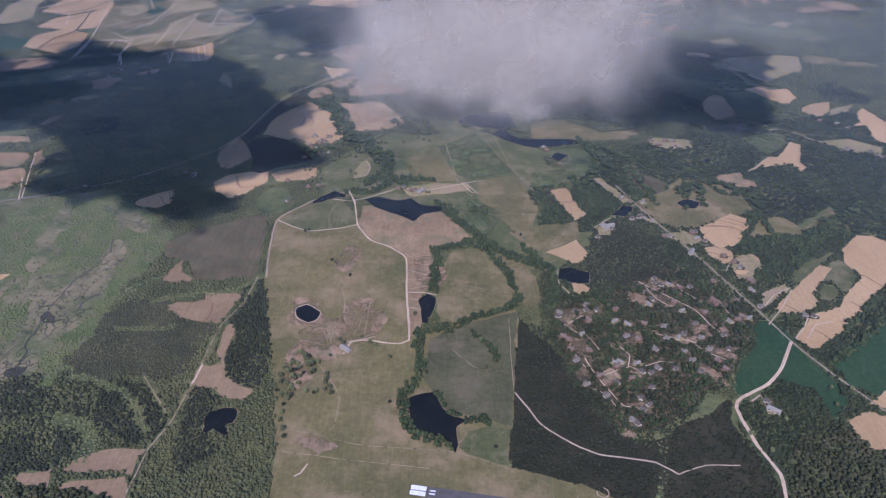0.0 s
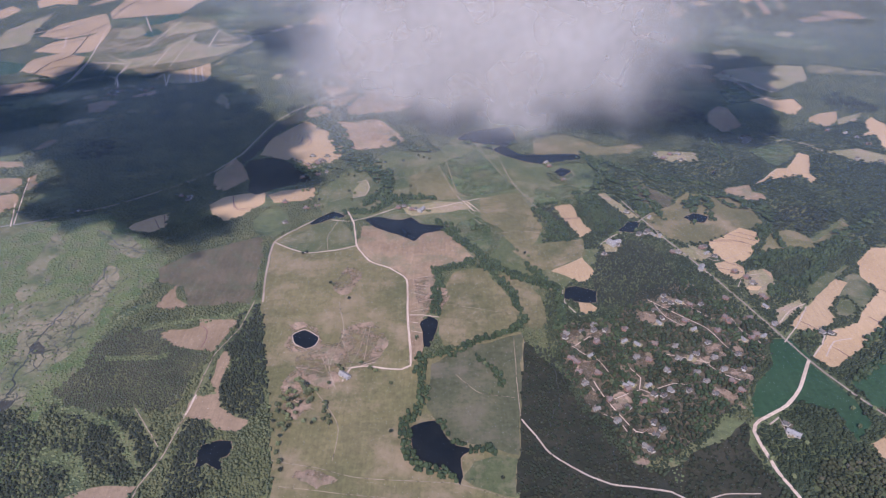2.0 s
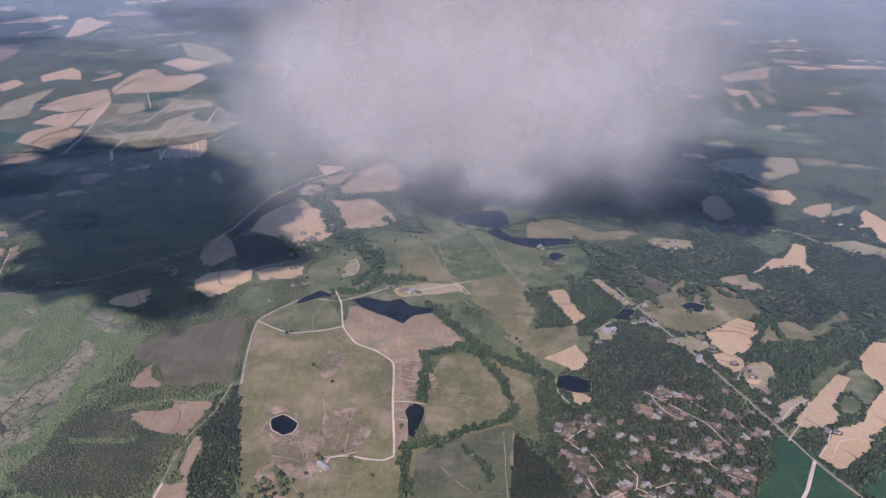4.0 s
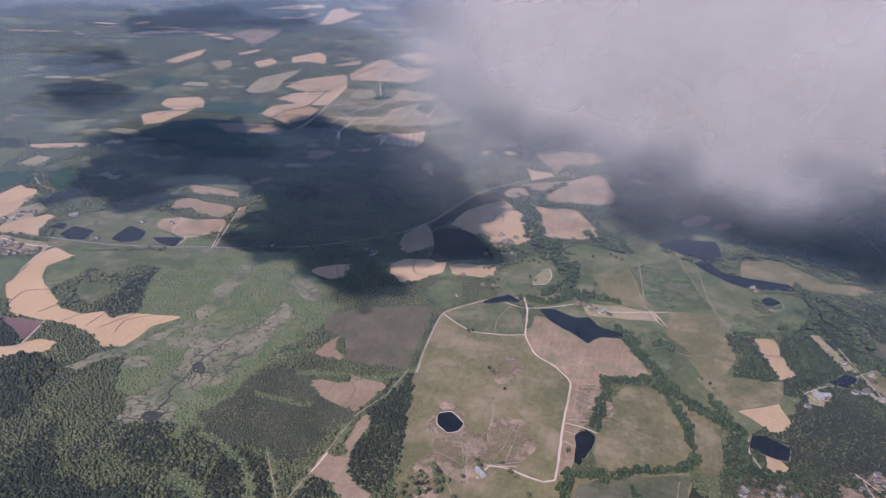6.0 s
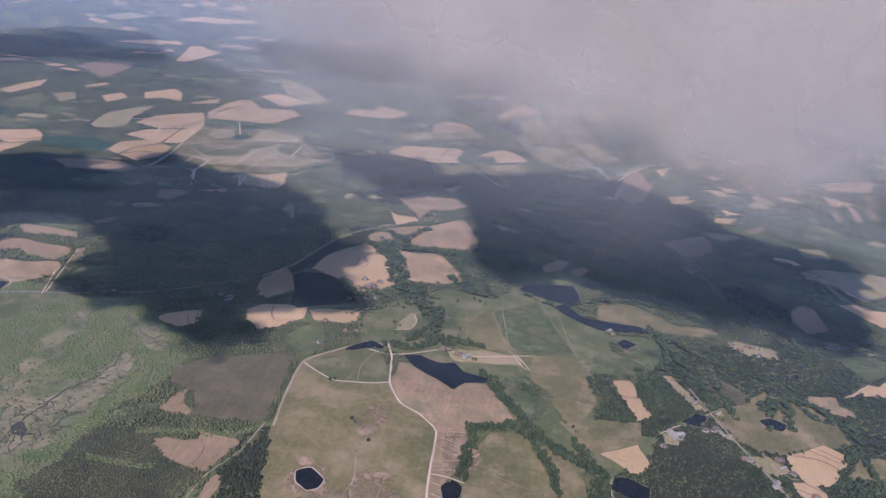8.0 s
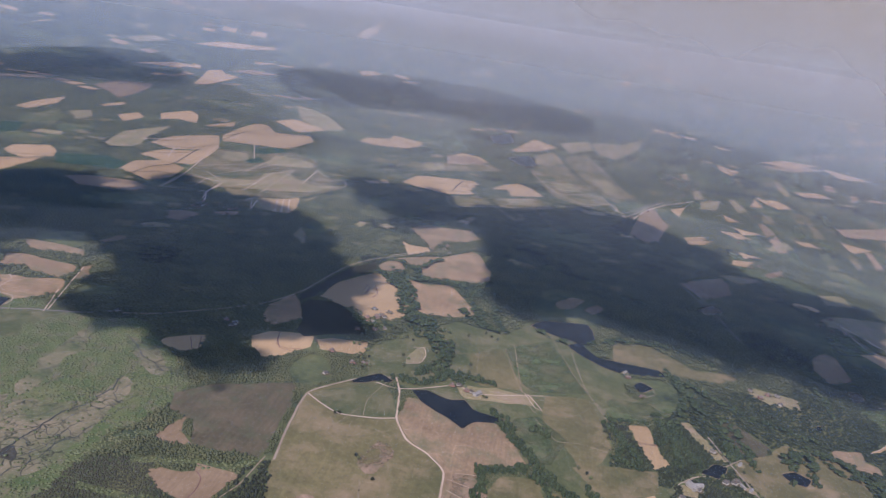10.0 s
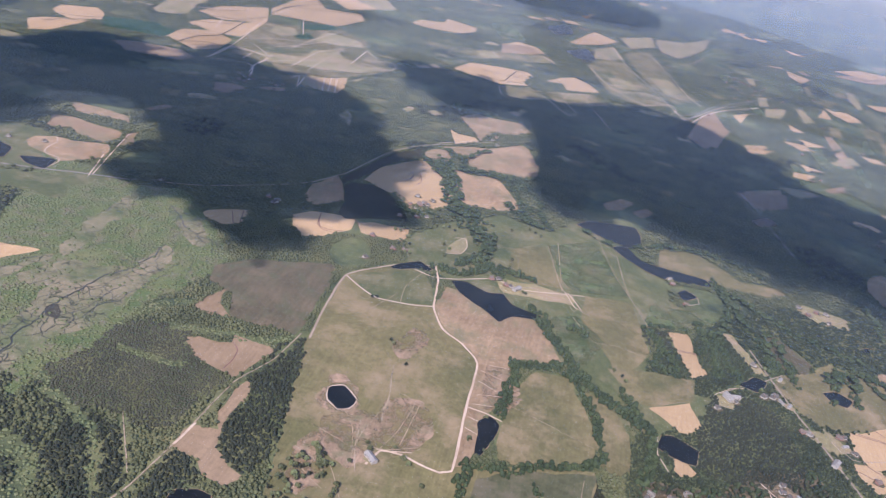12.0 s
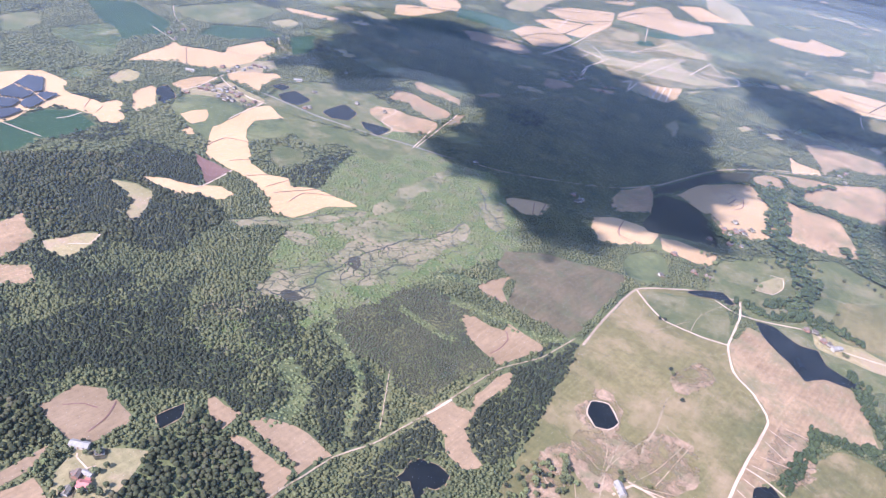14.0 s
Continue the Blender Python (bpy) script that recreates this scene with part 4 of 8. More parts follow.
field("pinkfield", [(413, 999), (453, 1010), (449, 984), (461, 979), (459, 960), (436, 960), (411, 979)])
field("lush", [(496, 1135), (531, 1154), (556, 1160), (575, 1141), (558, 1110), (522, 1070), (510, 1075)])
field("stubble", [(463, 1010), (515, 1064), (530, 1064), (572, 1123), (583, 1111), (559, 1042), (560, 1026), (546, 1010), (541, 1036), (512, 1031), (492, 1026)])
field("pinkfield", [(482, 1308), (511, 1340), (526, 1332), (524, 1241), (480, 1213), (469, 1248)])
field("drygrass", [(560, 1520), (609, 1561), (722, 1582), (767, 1572), (740, 1482), (682, 1444), (650, 1408), (620, 1426), (611, 1472), (564, 1500)])
field("lush", [(540, 1425), (598, 1453), (616, 1399), (592, 1365), (540, 1348), (538, 1399)])
field("stubble", [(582, 1369), (610, 1382), (634, 1365), (666, 1374), (664, 1325), (640, 1294), (627, 1289), (607, 1325)])
field("stubble", [(651, 1271), (680, 1294), (714, 1302), (706, 1271), (668, 1228), (644, 1249)])
field("drygrass", [(706, 1271), (759, 1294), (730, 1257), (690, 1235)])
field("stubble", [(740, 1250), (762, 1272), (769, 1235), (775, 1194), (729, 1105), (714, 1136), (729, 1187), (703, 1187), (726, 1207)])
field("drygrass", [(618, 1123), (674, 1135), (711, 1099), (700, 1076), (659, 1082), (637, 1099)])
field("pasture", [(154, 1209), (208, 1219), (246, 1185), (267, 1159), (327, 1172), (334, 1159), (297, 1128), (221, 1127), (185, 1121), (145, 1121)])
field("lush", [(134, 1008), (181, 1019), (210, 1024), (223, 1014), (198, 978), (156, 963), (128, 949)])
field("worn", [(128, 661), (147, 664), (173, 661), (170, 649), (152, 652), (136, 640), (127, 649)])
field("worn", [(132, 612), (149, 607), (143, 586), (133, 597)])
field("worn", [(242, 715), (279, 722), (279, 709), (257, 699), (243, 702)])
field("worn", [(215, 695), (236, 689), (228, 670), (216, 680)])
field("worn", [(291, 658), (300, 641), (310, 618), (302, 624), (293, 641)])
field("worn", [(193, 621), (213, 618), (213, 602), (193, 605)])
field("worn", [(250, 616), (272, 618), (270, 605), (252, 607)])
field("worn", [(276, 597), (298, 592), (308, 582), (285, 581)])
field("worn", [(185, 566), (205, 557), (210, 547), (191, 552)])
field("worn", [(263, 567), (278, 562), (284, 538), (271, 547)])
field("worn", [(161, 561), (174, 564), (178, 552), (161, 547)])
field("worn", [(248, 689), (268, 683), (261, 667), (247, 673)])
field("worn", [(271, 641), (284, 635), (286, 618), (270, 624)])
field("worn", [(135, 566), (147, 557), (141, 542), (135, 552)])
field("worn", [(170, 513), (194, 521), (197, 508), (178, 506)])
field("worn", [(163, 478), (173, 480), (171, 468), (165, 472)])
field("worn", [(152, 549), (173, 558), (174, 544), (160, 539)])

# ---- plan: tree strips ----
stamp_line(rounded([(-10, 786), (11, 792), (37, 806)], False, 10.0, 4.0, 2), 11.9, "hedge")
stamp_line(rounded([(-11, 786), (-6, 753), (-11, 717), (-10, 694)], False, 10.0, 4.0, 2), 10.2, "hedge")
stamp_line(rounded([(44, 795), (55, 782), (76, 741), (86, 703), (82, 673), (61, 659), (29, 643), (7, 626)], False, 10.0, 4.0, 2), 7.65, "hedge")
stamp_line(rounded([(-27, 621), (-24, 576), (-27, 538), (-40, 526), (-36, 493), (-25, 475), (-7, 468), (8, 455)], False, 10.0, 4.0, 2), 10.2, "hedge")
stamp_line(rounded([(-17, 621), (4, 631), (10, 623)], False, 10.0, 4.0, 2), 7.65, "hedge")
stamp_line(rounded([(31, 622), (45, 603), (56, 576)], False, 10.0, 4.0, 2), 5.1, "hedge")
stamp_line(rounded([(-7, 526), (1, 505), (22, 491), (43, 489)], False, 10.0, 4.0, 2), 7.65, "hedge")
stamp_line(rounded([(5, 903), (20, 864), (45, 820), (62, 792), (95, 766), (121, 747)], False, 10.0, 4.0, 2), 11.9, "hedge")
stamp_line(rounded([(102, 799), (116, 766), (131, 741), (132, 700), (122, 667)], False, 10.0, 4.0, 2), 8.5, "hedge")
stamp_line(rounded([(-83, 1039), (-97, 1000), (-111, 963), (-82, 1019)], False, 10.0, 4.0, 2), 10.2, "hedge")
stamp_line(rounded([(-11, 911), (12, 872), (21, 856)], False, 10.0, 4.0, 2), 8.5, "hedge")
stamp_line(rounded([(118, 937), (145, 955), (179, 964)], False, 10.0, 4.0, 2), 4.25, "hedge")
stamp_line(rounded([(131, 937), (144, 912), (157, 888), (156, 857)], False, 10.0, 4.0, 2), 8.5, "hedge")
stamp_line(rounded([(193, 973), (206, 929), (206, 880)], False, 10.0, 4.0, 2), 10.2, "hedge")
stamp_line(rounded([(-66, 973), (-93, 1022), (-87, 1067), (-87, 981)], False, 10.0, 4.0, 2), 11.9, "hedge")
stamp_line(rounded([(-140, 944), (-111, 943), (-85, 957), (-62, 985), (-17, 981)], False, 10.0, 4.0, 2), 10.2, "hedge")
stamp_line(rounded([(-168, 1125), (-143, 1125), (-114, 1095)], False, 10.0, 4.0, 2), 10.2, "hedge")
stamp_line(rounded([(-90, 1202), (-45, 1148), (-20, 1149)], False, 10.0, 4.0, 2), 10.2, "hedge")
stamp_line(rounded([(247, 1059), (256, 1017), (285, 940), (277, 923)], False, 10.0, 4.0, 2), 8.5, "hedge")
stamp_line(rounded([(137, 935), (144, 897), (132, 866), (162, 854)], False, 10.0, 4.0, 2), 6.8, "hedge")
stamp_line(rounded([(37, 892), (57, 882)], False, 10.0, 4.0, 2), 8.5, "hedge")
stamp_line(rounded([(138, 1186), (193, 1217), (262, 1213), (300, 1183)], False, 10.0, 4.0, 2), 8.5, "hedge")
stamp_line(rounded([(38, 1183), (86, 1157), (121, 1176)], False, 10.0, 4.0, 2), 8.5, "hedge")
stamp_line(rounded([(-225, 1329), (-180, 1243), (-150, 1145), (-146, 1102)], False, 10.0, 4.0, 2), 10.2, "hedge")
stamp_line(rounded([(-173, 1090), (-206, 1077), (-237, 1095)], False, 10.0, 4.0, 2), 8.5, "hedge")
stamp_line(rounded([(-226, 1316), (-265, 1275)], False, 10.0, 4.0, 2), 6.8, "hedge")
stamp_line(rounded([(-235, 1302), (-199, 1260), (-175, 1147)], False, 10.0, 4.0, 2), 7.65, "hedge")
stamp_line(rounded([(-127, 1147), (-114, 1097), (-121, 1080)], False, 10.0, 4.0, 2), 7.65, "hedge")
stamp_line(rounded([(-195, 1317), (-152, 1308), (-99, 1297)], False, 10.0, 4.0, 2), 6.8, "hedge")
stamp_line(rounded([(-110, 1093), (-89, 1039), (-92, 982), (-55, 970)], False, 10.0, 4.0, 2), 11.9, "hedge")
stamp_line(rounded([(-142, 1148), (-113, 1113), (-95, 1110)], False, 10.0, 4.0, 2), 8.5, "hedge")
stamp_line(rounded([(224, 1124), (239, 1057), (222, 987), (187, 917)], False, 10.0, 4.0, 2), 7.65, "hedge")
stamp_line(rounded([(289, 1012), (296, 943), (301, 906)], False, 10.0, 4.0, 2), 7.65, "hedge")
stamp_line(rounded([(359, 966), (335, 894)], False, 10.0, 4.0, 2), 7.65, "hedge")
stamp_line(rounded([(-168, 1187), (-142, 1148), (-119, 1122)], False, 10.0, 4.0, 2), 6.8, "hedge")
stamp_line(rounded([(-25, 1149), (-54, 1172), (-85, 1276)], False, 10.0, 4.0, 2), 5.95, "hedge")
stamp_line(rounded([(-239, 1291), (-198, 1259), (-167, 1164), (-130, 1069)], False, 10.0, 4.0, 2), 7.65, "hedge")
stamp_line(rounded([(-195, 1294), (-162, 1298), (-110, 1307), (-81, 1250), (-45, 1196)], False, 10.0, 4.0, 2), 5.95, "hedge")
stamp_line(rounded([(-189, 2134), (-145, 2092)], False, 10.0, 4.0, 2), 5.95, "hedge")
stamp_line(rounded([(-384, 567), (-365, 553), (-334, 543), (-303, 526), (-282, 493), (-270, 476)], False, 10.0, 4.0, 2), 8, "bright")
stamp_line(rounded([(-355, 629), (-318, 628), (-295, 632)], False, 10.0, 4.0, 2), 9, "bright")
stamp_line(rounded([(-389, 541), (-393, 585), (-387, 624), (-381, 665), (-359, 710), (-340, 723)], False, 10.0, 4.0, 2), 14, "bright")
stamp_line(rounded([(-331, 677), (-293, 691), (-241, 702), (-218, 726)], False, 10.0, 4.0, 2), 10, "bright")
stamp_line(rounded([(-360, 498), (-324, 480), (-317, 446)], False, 10.0, 4.0, 2), 16, "bright")
stamp_line(rounded([(196, 476), (198, 456), (183, 418), (175, 401)], False, 10.0, 4.0, 2), 6, "bright")
stamp_line(rounded([(-226, 1301), (-208, 1321), (-176, 1215), (-164, 1147)], False, 10.0, 4.0, 2), 9, "hedge")
stamp_line(rounded([(-225, 1376), (-189, 1343), (-168, 1306), (-124, 1321), (-99, 1314), (-57, 1340)], False, 10.0, 4.0, 2), 8, "hedge")
stamp_line(rounded([(-220, 1258), (-201, 1251), (-179, 1213)], False, 10.0, 4.0, 2), 7, "hedge")
stamp_line(rounded([(-140, 1126), (-121, 1089), (-104, 1041)], False, 10.0, 4.0, 2), 10, "hedge")
stamp_line(rounded([(-112, 1319), (-76, 1284), (-43, 1251), (-27, 1178), (-8, 1154)], False, 10.0, 4.0, 2), 9, "hedge")
stamp_line(rounded([(-184, 1348), (-172, 1404), (-159, 1431)], False, 10.0, 4.0, 2), 6, "hedge")
stamp_line(rounded([(-134, 1308), (-95, 1313), (-64, 1300), (-35, 1289)], False, 10.0, 4.0, 2), 9, "hedge")
stamp_line(rounded([(387, 787), (418, 804), (451, 814), (461, 794), (419, 742), (403, 755)], False, 10.0, 4.0, 2), 13, "hedge")
stamp_line(rounded([(473, 814), (511, 850), (555, 881), (594, 914)], False, 10.0, 4.0, 2), 10, "hedge")
stamp_line(rounded([(451, 814), (481, 807), (523, 843), (528, 822)], False, 10.0, 4.0, 2), 10, "hedge")
stamp_line(rounded([(278, 1020), (277, 938), (286, 926)], False, 10.0, 4.0, 2), 7, "hedge")
stamp_line(rounded([(380, 986), (403, 938), (432, 930)], False, 10.0, 4.0, 2), 7, "hedge")
stamp_line(rounded([(334, 938), (355, 955), (370, 938), (364, 904)], False, 10.0, 4.0, 2), 9, "hedge")
stamp_line(rounded([(444, 938), (438, 889), (409, 850)], False, 10.0, 4.0, 2), 8, "hedge")
stamp_line(rounded([(403, 577), (449, 613), (490, 648)], False, 10.0, 4.0, 2), 8, "hedge")
stamp_line(rounded([(366, 718), (385, 742), (386, 718)], False, 10.0, 4.0, 2), 8, "hedge")
stamp_line(rounded([(340, 940), (368, 969), (370, 931), (360, 913)], False, 10.0, 4.0, 2), 8, "hedge")
stamp_line(rounded([(381, 984), (407, 964), (430, 941), (437, 922)], False, 10.0, 4.0, 2), 7, "hedge")
stamp_line(rounded([(195, 1121), (241, 1097), (280, 1069), (315, 1030), (359, 1020), (393, 1009)], False, 10.0, 4.0, 2), 9, "hedge")
stamp_line(rounded([(268, 989), (274, 950), (272, 913)], False, 10.0, 4.0, 2), 7, "hedge")
stamp_line(rounded([(191, 988), (210, 969), (223, 913), (233, 878)], False, 10.0, 4.0, 2), 9, "hedge")
stamp_line(rounded([(421, 879), (432, 862), (432, 830)], False, 10.0, 4.0, 2), 8, "hedge")
stamp_line(rounded([(441, 1173), (450, 1134), (445, 1086)], False, 10.0, 4.0, 2), 7, "hedge")
stamp_line(rounded([(384, 802), (404, 814), (440, 819), (468, 815), (462, 791), (433, 750), (413, 740)], False, 10.0, 4.0, 2), 9, "hedge")
stamp_line(rounded([(481, 827), (505, 844), (530, 861), (563, 883)], False, 10.0, 4.0, 2), 9, "hedge")
stamp_line(rounded([(384, 647), (398, 656), (408, 653)], False, 10.0, 4.0, 2), 6, "hedge")
stamp_line(rounded([(436, 627), (466, 653), (502, 690)], False, 10.0, 4.0, 2), 7, "hedge")

# ---- plan: roads ----
road("dirt", 3, [(-224, 863), (-199, 845), (-176, 834), (-138, 841), (-114, 851)])
road("dirt", 3.2, [(-136, 945), (-124, 911), (-114, 851), (-94, 812), (-68, 795), (-46, 768), (-42, 694), (-36, 609), (-56, 604), (-80, 609), (-97, 606), (-103, 586)])
road("lane", 3.6, [(-134, 945), (-169, 931), (-200, 898), (-224, 863), (-220, 792), (-211, 726)])
road("track", 2, [(-221, 729), (-226, 679), (-242, 631), (-245, 572), (-246, 541), (-252, 488), (-261, 457), (-262, 432), (-263, 403), (-261, 384)])
road("track", 1.4, [(-301, 557), (-282, 532), (-259, 502)])
road("lane", 3.2, [(254, 964), (282, 873), (320, 767), (350, 673), (369, 608), (389, 560), (417, 505), (432, 463)])
road("dirt", 4.5, [(369, 608), (344, 568), (321, 543), (288, 524), (278, 510), (281, 462), (289, 431), (282, 396)])
road("dirt", 2.4, [(70, 530), (81, 508), (92, 486), (115, 465), (138, 452), (157, 449), (185, 443), (202, 430)])
road("dirt", 1.6, [(202, 430), (229, 440), (258, 440)])
road("dirt", 2.4, [(295, 518), (307, 527), (306, 501)])
road("dirt", 2.6, [(-156, 922), (-129, 917), (-100, 931), (-63, 956), (-26, 949), (21, 967), (51, 979)])
road("dirt", 2.2, [(30, 975), (50, 940), (41, 943), (26, 976)])
road("dirt", 2, [(-41, 696), (-25, 696), (-7, 691)])
road("dirt", 2, [(-127, 427), (-122, 430), (-117, 441)])
road("dirt", 2, [(356, 637), (383, 668), (406, 701)])
road("dirt", 2.4, [(389, 613), (408, 637), (429, 642)])
road("paved", 5, [(216, 2092), (335, 2303), (442, 2483)])
road("paved", 5, [(311, 1562), (354, 1408), (370, 1317)])
road("dirt", 6, [(587, 1519), (608, 1478), (642, 1410)])
road("dirt", 3, [(-661, 665), (-646, 615), (-649, 604)])
road("dirt", 1.8, [(-380, 337), (-370, 330), (-357, 330), (-348, 313), (-342, 306)])
road("dirt", 1.8, [(-357, 330), (-356, 335), (-349, 319)])
road("dirt", 2.2, [(-611, 447), (-601, 462), (-611, 478)])
road("dirt", 1.6, [(-101, 606), (-89, 609), (-72, 615)])
road("dirt", 2, [(520, 1155), (575, 1174), (613, 1127)])
road("dirt", 2.5, [(548, 1481), (589, 1482), (606, 1397), (649, 1366)])
road("dirt", 1.5, [(146, 581), (153, 555), (161, 535), (172, 512), (188, 508)])
road("dirt", 1.5, [(156, 552), (177, 563), (190, 568), (202, 559), (215, 553)])
road("dirt", 1.5, [(188, 568), (193, 585), (185, 601)])
road("dirt", 1.5, [(137, 637), (154, 652), (163, 647)])
road("dirt", 1.5, [(130, 612), (136, 589), (144, 567)])
road("dirt", 1.5, [(232, 718), (253, 695), (283, 663), (293, 632), (305, 613)])
road("dirt", 1.5, [(223, 622), (250, 613), (269, 605)])
road("dirt", 1.5, [(317, 821), (324, 807), (341, 814)])
road("track", 1.4, [(-122, 723), (-112, 678), (-110, 652), (-107, 641)])
road("track", 1.4, [(-124, 635), (-117, 599), (-108, 574)])
road("track", 1.2, [(-82, 685), (-84, 619)])
road("dirt", 2.6, [(-246, 541), (-244, 570)])
road("track", 1.2, [(-179, 799), (-158, 857)])
road("track", 1.2, [(-9, 1097), (17, 993), (27, 972)])
road("track", 1, [(54, 1185), (91, 1053), (130, 963)])
road("track", 1, [(-46, 1083), (-38, 997)])
road("track", 1.2, [(-162, 581), (-145, 575), (-129, 562)])
road("track", 1, [(-147, 482), (-114, 475), (-72, 462), (8, 455), (57, 436)])
road("dirt", 0.9, [(-41, 759), (-17, 753)])
road("dirt", 0.9, [(-40, 741), (-20, 732)])
road("dirt", 0.9, [(-37, 719), (-15, 726)])
road("dirt", 0.9, [(-38, 703), (-19, 708)])
road("dirt", 0.9, [(-38, 683), (-23, 680)])
road("dirt", 0.9, [(-37, 667), (-25, 663)])
road("dirt", 0.9, [(-35, 772), (-13, 776)])
road("dirt", 1.3, [(133, 637), (144, 622), (157, 612), (163, 594)])
road("dirt", 1.3, [(237, 712), (244, 684), (259, 668)])
road("dirt", 1.3, [(265, 718), (282, 695), (294, 679)])
road("dirt", 1.3, [(315, 684), (319, 657), (331, 637)])
road("dirt", 1.3, [(260, 613), (274, 590), (293, 577)])
road("dirt", 1.3, [(204, 568), (223, 576), (240, 572)])
road("dirt", 1.3, [(147, 535), (159, 527), (164, 512)])
road("dirt", 2, [(-897, 770), (-882, 788), (-860, 800), (-812, 804)])
road("dirt", 2, [(-874, 796), (-888, 821), (-864, 818), (-836, 812)])
road("dirt", 2, [(-948, 864), (-944, 904), (-940, 945)])
road("dirt", 2.4, [(-250, 1403), (-191, 1477), (-149, 1532)])
road("track", 1, [(-122, 723), (-112, 678), (-107, 641)])
road("track", 1, [(-118, 602), (-108, 574)])
road("track", 1, [(-115, 689), (-122, 723)])
road("track", 1, [(-117, 591), (-127, 622), (-138, 637), (-148, 645)])
road("track", 1, [(-117, 591), (-118, 619), (-109, 672)])
road("track", 1, [(-113, 605), (-93, 609), (-67, 624)])
road("track", 1, [(-113, 596), (-135, 604), (-160, 611)])
road("track", 1, [(-98, 609), (-91, 634), (-87, 679), (-105, 686)])
road("track", 1, [(-138, 952), (-155, 878), (-150, 837)])
road("track", 1, [(-150, 562), (-136, 553), (-125, 547)])
road("dirt", 5.5, [(-1070, 1950), (-1022, 2007), (-958, 2094)])
road("dirt", 5.5, [(-958, 1918), (-916, 1805)])
road("dirt", 5.5, [(-914, 2243), (-909, 2145)])
road("dirt", 5.5, [(-1098, 1264), (-1086, 1253)])
road("track", 1.4, [(-38, 951), (20, 970), (40, 931), (45, 943)])
road("track", 1.4, [(3, 1117), (24, 962)])
road("track", 1.4, [(87, 1130), (105, 1023), (132, 946)])
road("track", 1.4, [(41, 919), (68, 877), (93, 882), (133, 876)])
road("track", 1.4, [(-131, 1042), (-116, 1028), (-118, 1005)])
road("paved", 5, [(253, 2115), (320, 2305), (427, 2493), (546, 2680)])
road("track", 0.9, [(187, 1020), (210, 1001), (226, 997)])
road("track", 0.9, [(73, 652), (70, 576), (69, 534)])
road("track", 0.9, [(10, 594), (32, 567), (66, 559)])
road("track", 0.9, [(-142, 455), (-81, 445), (-11, 436)])
road("track", 0.9, [(-129, 575), (-100, 526), (-100, 482)])
road("track", 0.9, [(-3, 717), (37, 706), (79, 694)])
road("track", 0.9, [(65, 940), (91, 946), (111, 976)])
road("track", 0.9, [(-83, 1050), (-53, 1057), (-20, 1096)])
road("track", 0.9, [(-165, 976), (-133, 996), (-83, 1012)])
road("dirt", 2.2, [(-893, 512), (-863, 522), (-837, 531)])
road("dirt", 2, [(-878, 569), (-877, 583), (-883, 602)])
road("dirt", 2.6, [(-788, 752), (-801, 787), (-815, 833)])
road("dirt", 2.4, [(-901, 751), (-906, 786), (-926, 832), (-936, 874), (-933, 931)])
road("dirt", 2.4, [(-924, 838), (-893, 829), (-853, 826), (-810, 833)])
road("dirt", 1.8, [(-853, 826), (-834, 825), (-818, 833)])
road("dirt", 2, [(-1279, 986), (-1214, 948), (-1150, 929)])
road("dirt", 2, [(-1174, 878), (-1122, 874), (-1092, 869)])
road("dirt", 2, [(-1057, 1055), (-1021, 1030), (-974, 1012), (-959, 967), (-946, 896)])
road("dirt", 2.4, [(-600, 917), (-615, 955), (-629, 988)])
road("dirt", 2.2, [(-654, 903), (-653, 928), (-664, 942), (-686, 944), (-696, 962), (-700, 988), (-714, 1001)])
road("dirt", 2.2, [(-598, 922), (-609, 954), (-632, 1022), (-650, 1076)])
road("paved", 4, [(-845, 857), (-744, 871), (-654, 900), (-618, 916), (-566, 934), (-539, 948), (-521, 965)])
road("lane", 3.6, [(-515, 959), (-473, 981), (-419, 1027), (-386, 1059), (-362, 1089), (-334, 1155), (-317, 1247), (-302, 1308), (-271, 1368), (-222, 1424), (-187, 1468), (-91, 1565)])
road("dirt", 1.6, [(-137, 988), (-116, 996), (-112, 1023), (-120, 1046), (-133, 1040)])
road("paved", 3.6, [(315, 1601), (339, 1504), (372, 1414)])
road("dirt", 4.2, [(-795, 1562), (-808, 1687), (-717, 1672), (-704, 1589), (-686, 1527)])
road("dirt", 4.2, [(-788, 1557), (-729, 1586), (-700, 1572), (-676, 1517)])
road("dirt", 4.2, [(-576, 1516), (-592, 1594)])
road("dirt", 4.2, [(-531, 1538), (-558, 1626)])
road("dirt", 6, [(256, 2075), (298, 2198), (366, 2329), (479, 2480)])
road("lane", 2, [(208, 849), (237, 880), (265, 904), (286, 926)])
road("lane", 1.6, [(312, 842), (333, 800), (370, 814)])
road("dirt", 1.6, [(138, 742), (137, 715), (150, 689)])
road("dirt", 1.8, [(364, 671), (384, 693), (407, 706)])
road("dirt", 2.2, [(376, 613), (395, 635), (405, 650), (420, 656)])
road("dirt", 1.4, [(343, 741), (358, 764), (376, 768)])
road("dirt", 1.4, [(201, 843), (220, 864), (243, 877)])
road("dirt", 2, [(554, 1490), (592, 1491), (605, 1435), (619, 1374), (628, 1365)])
road("dirt", 1.6, [(541, 1486), (575, 1494), (610, 1468)])
road("lane", 2.4, [(477, 1220), (527, 1211), (569, 1180), (608, 1148)])
road("lane", 2.4, [(637, 1087), (671, 1087), (701, 1065)])
road("dirt", 1.6, [(456, 1005), (484, 1031), (515, 1064)])
road("dirt", 1.2, [(168, 1062), (194, 1074), (200, 1051), (184, 1035)])

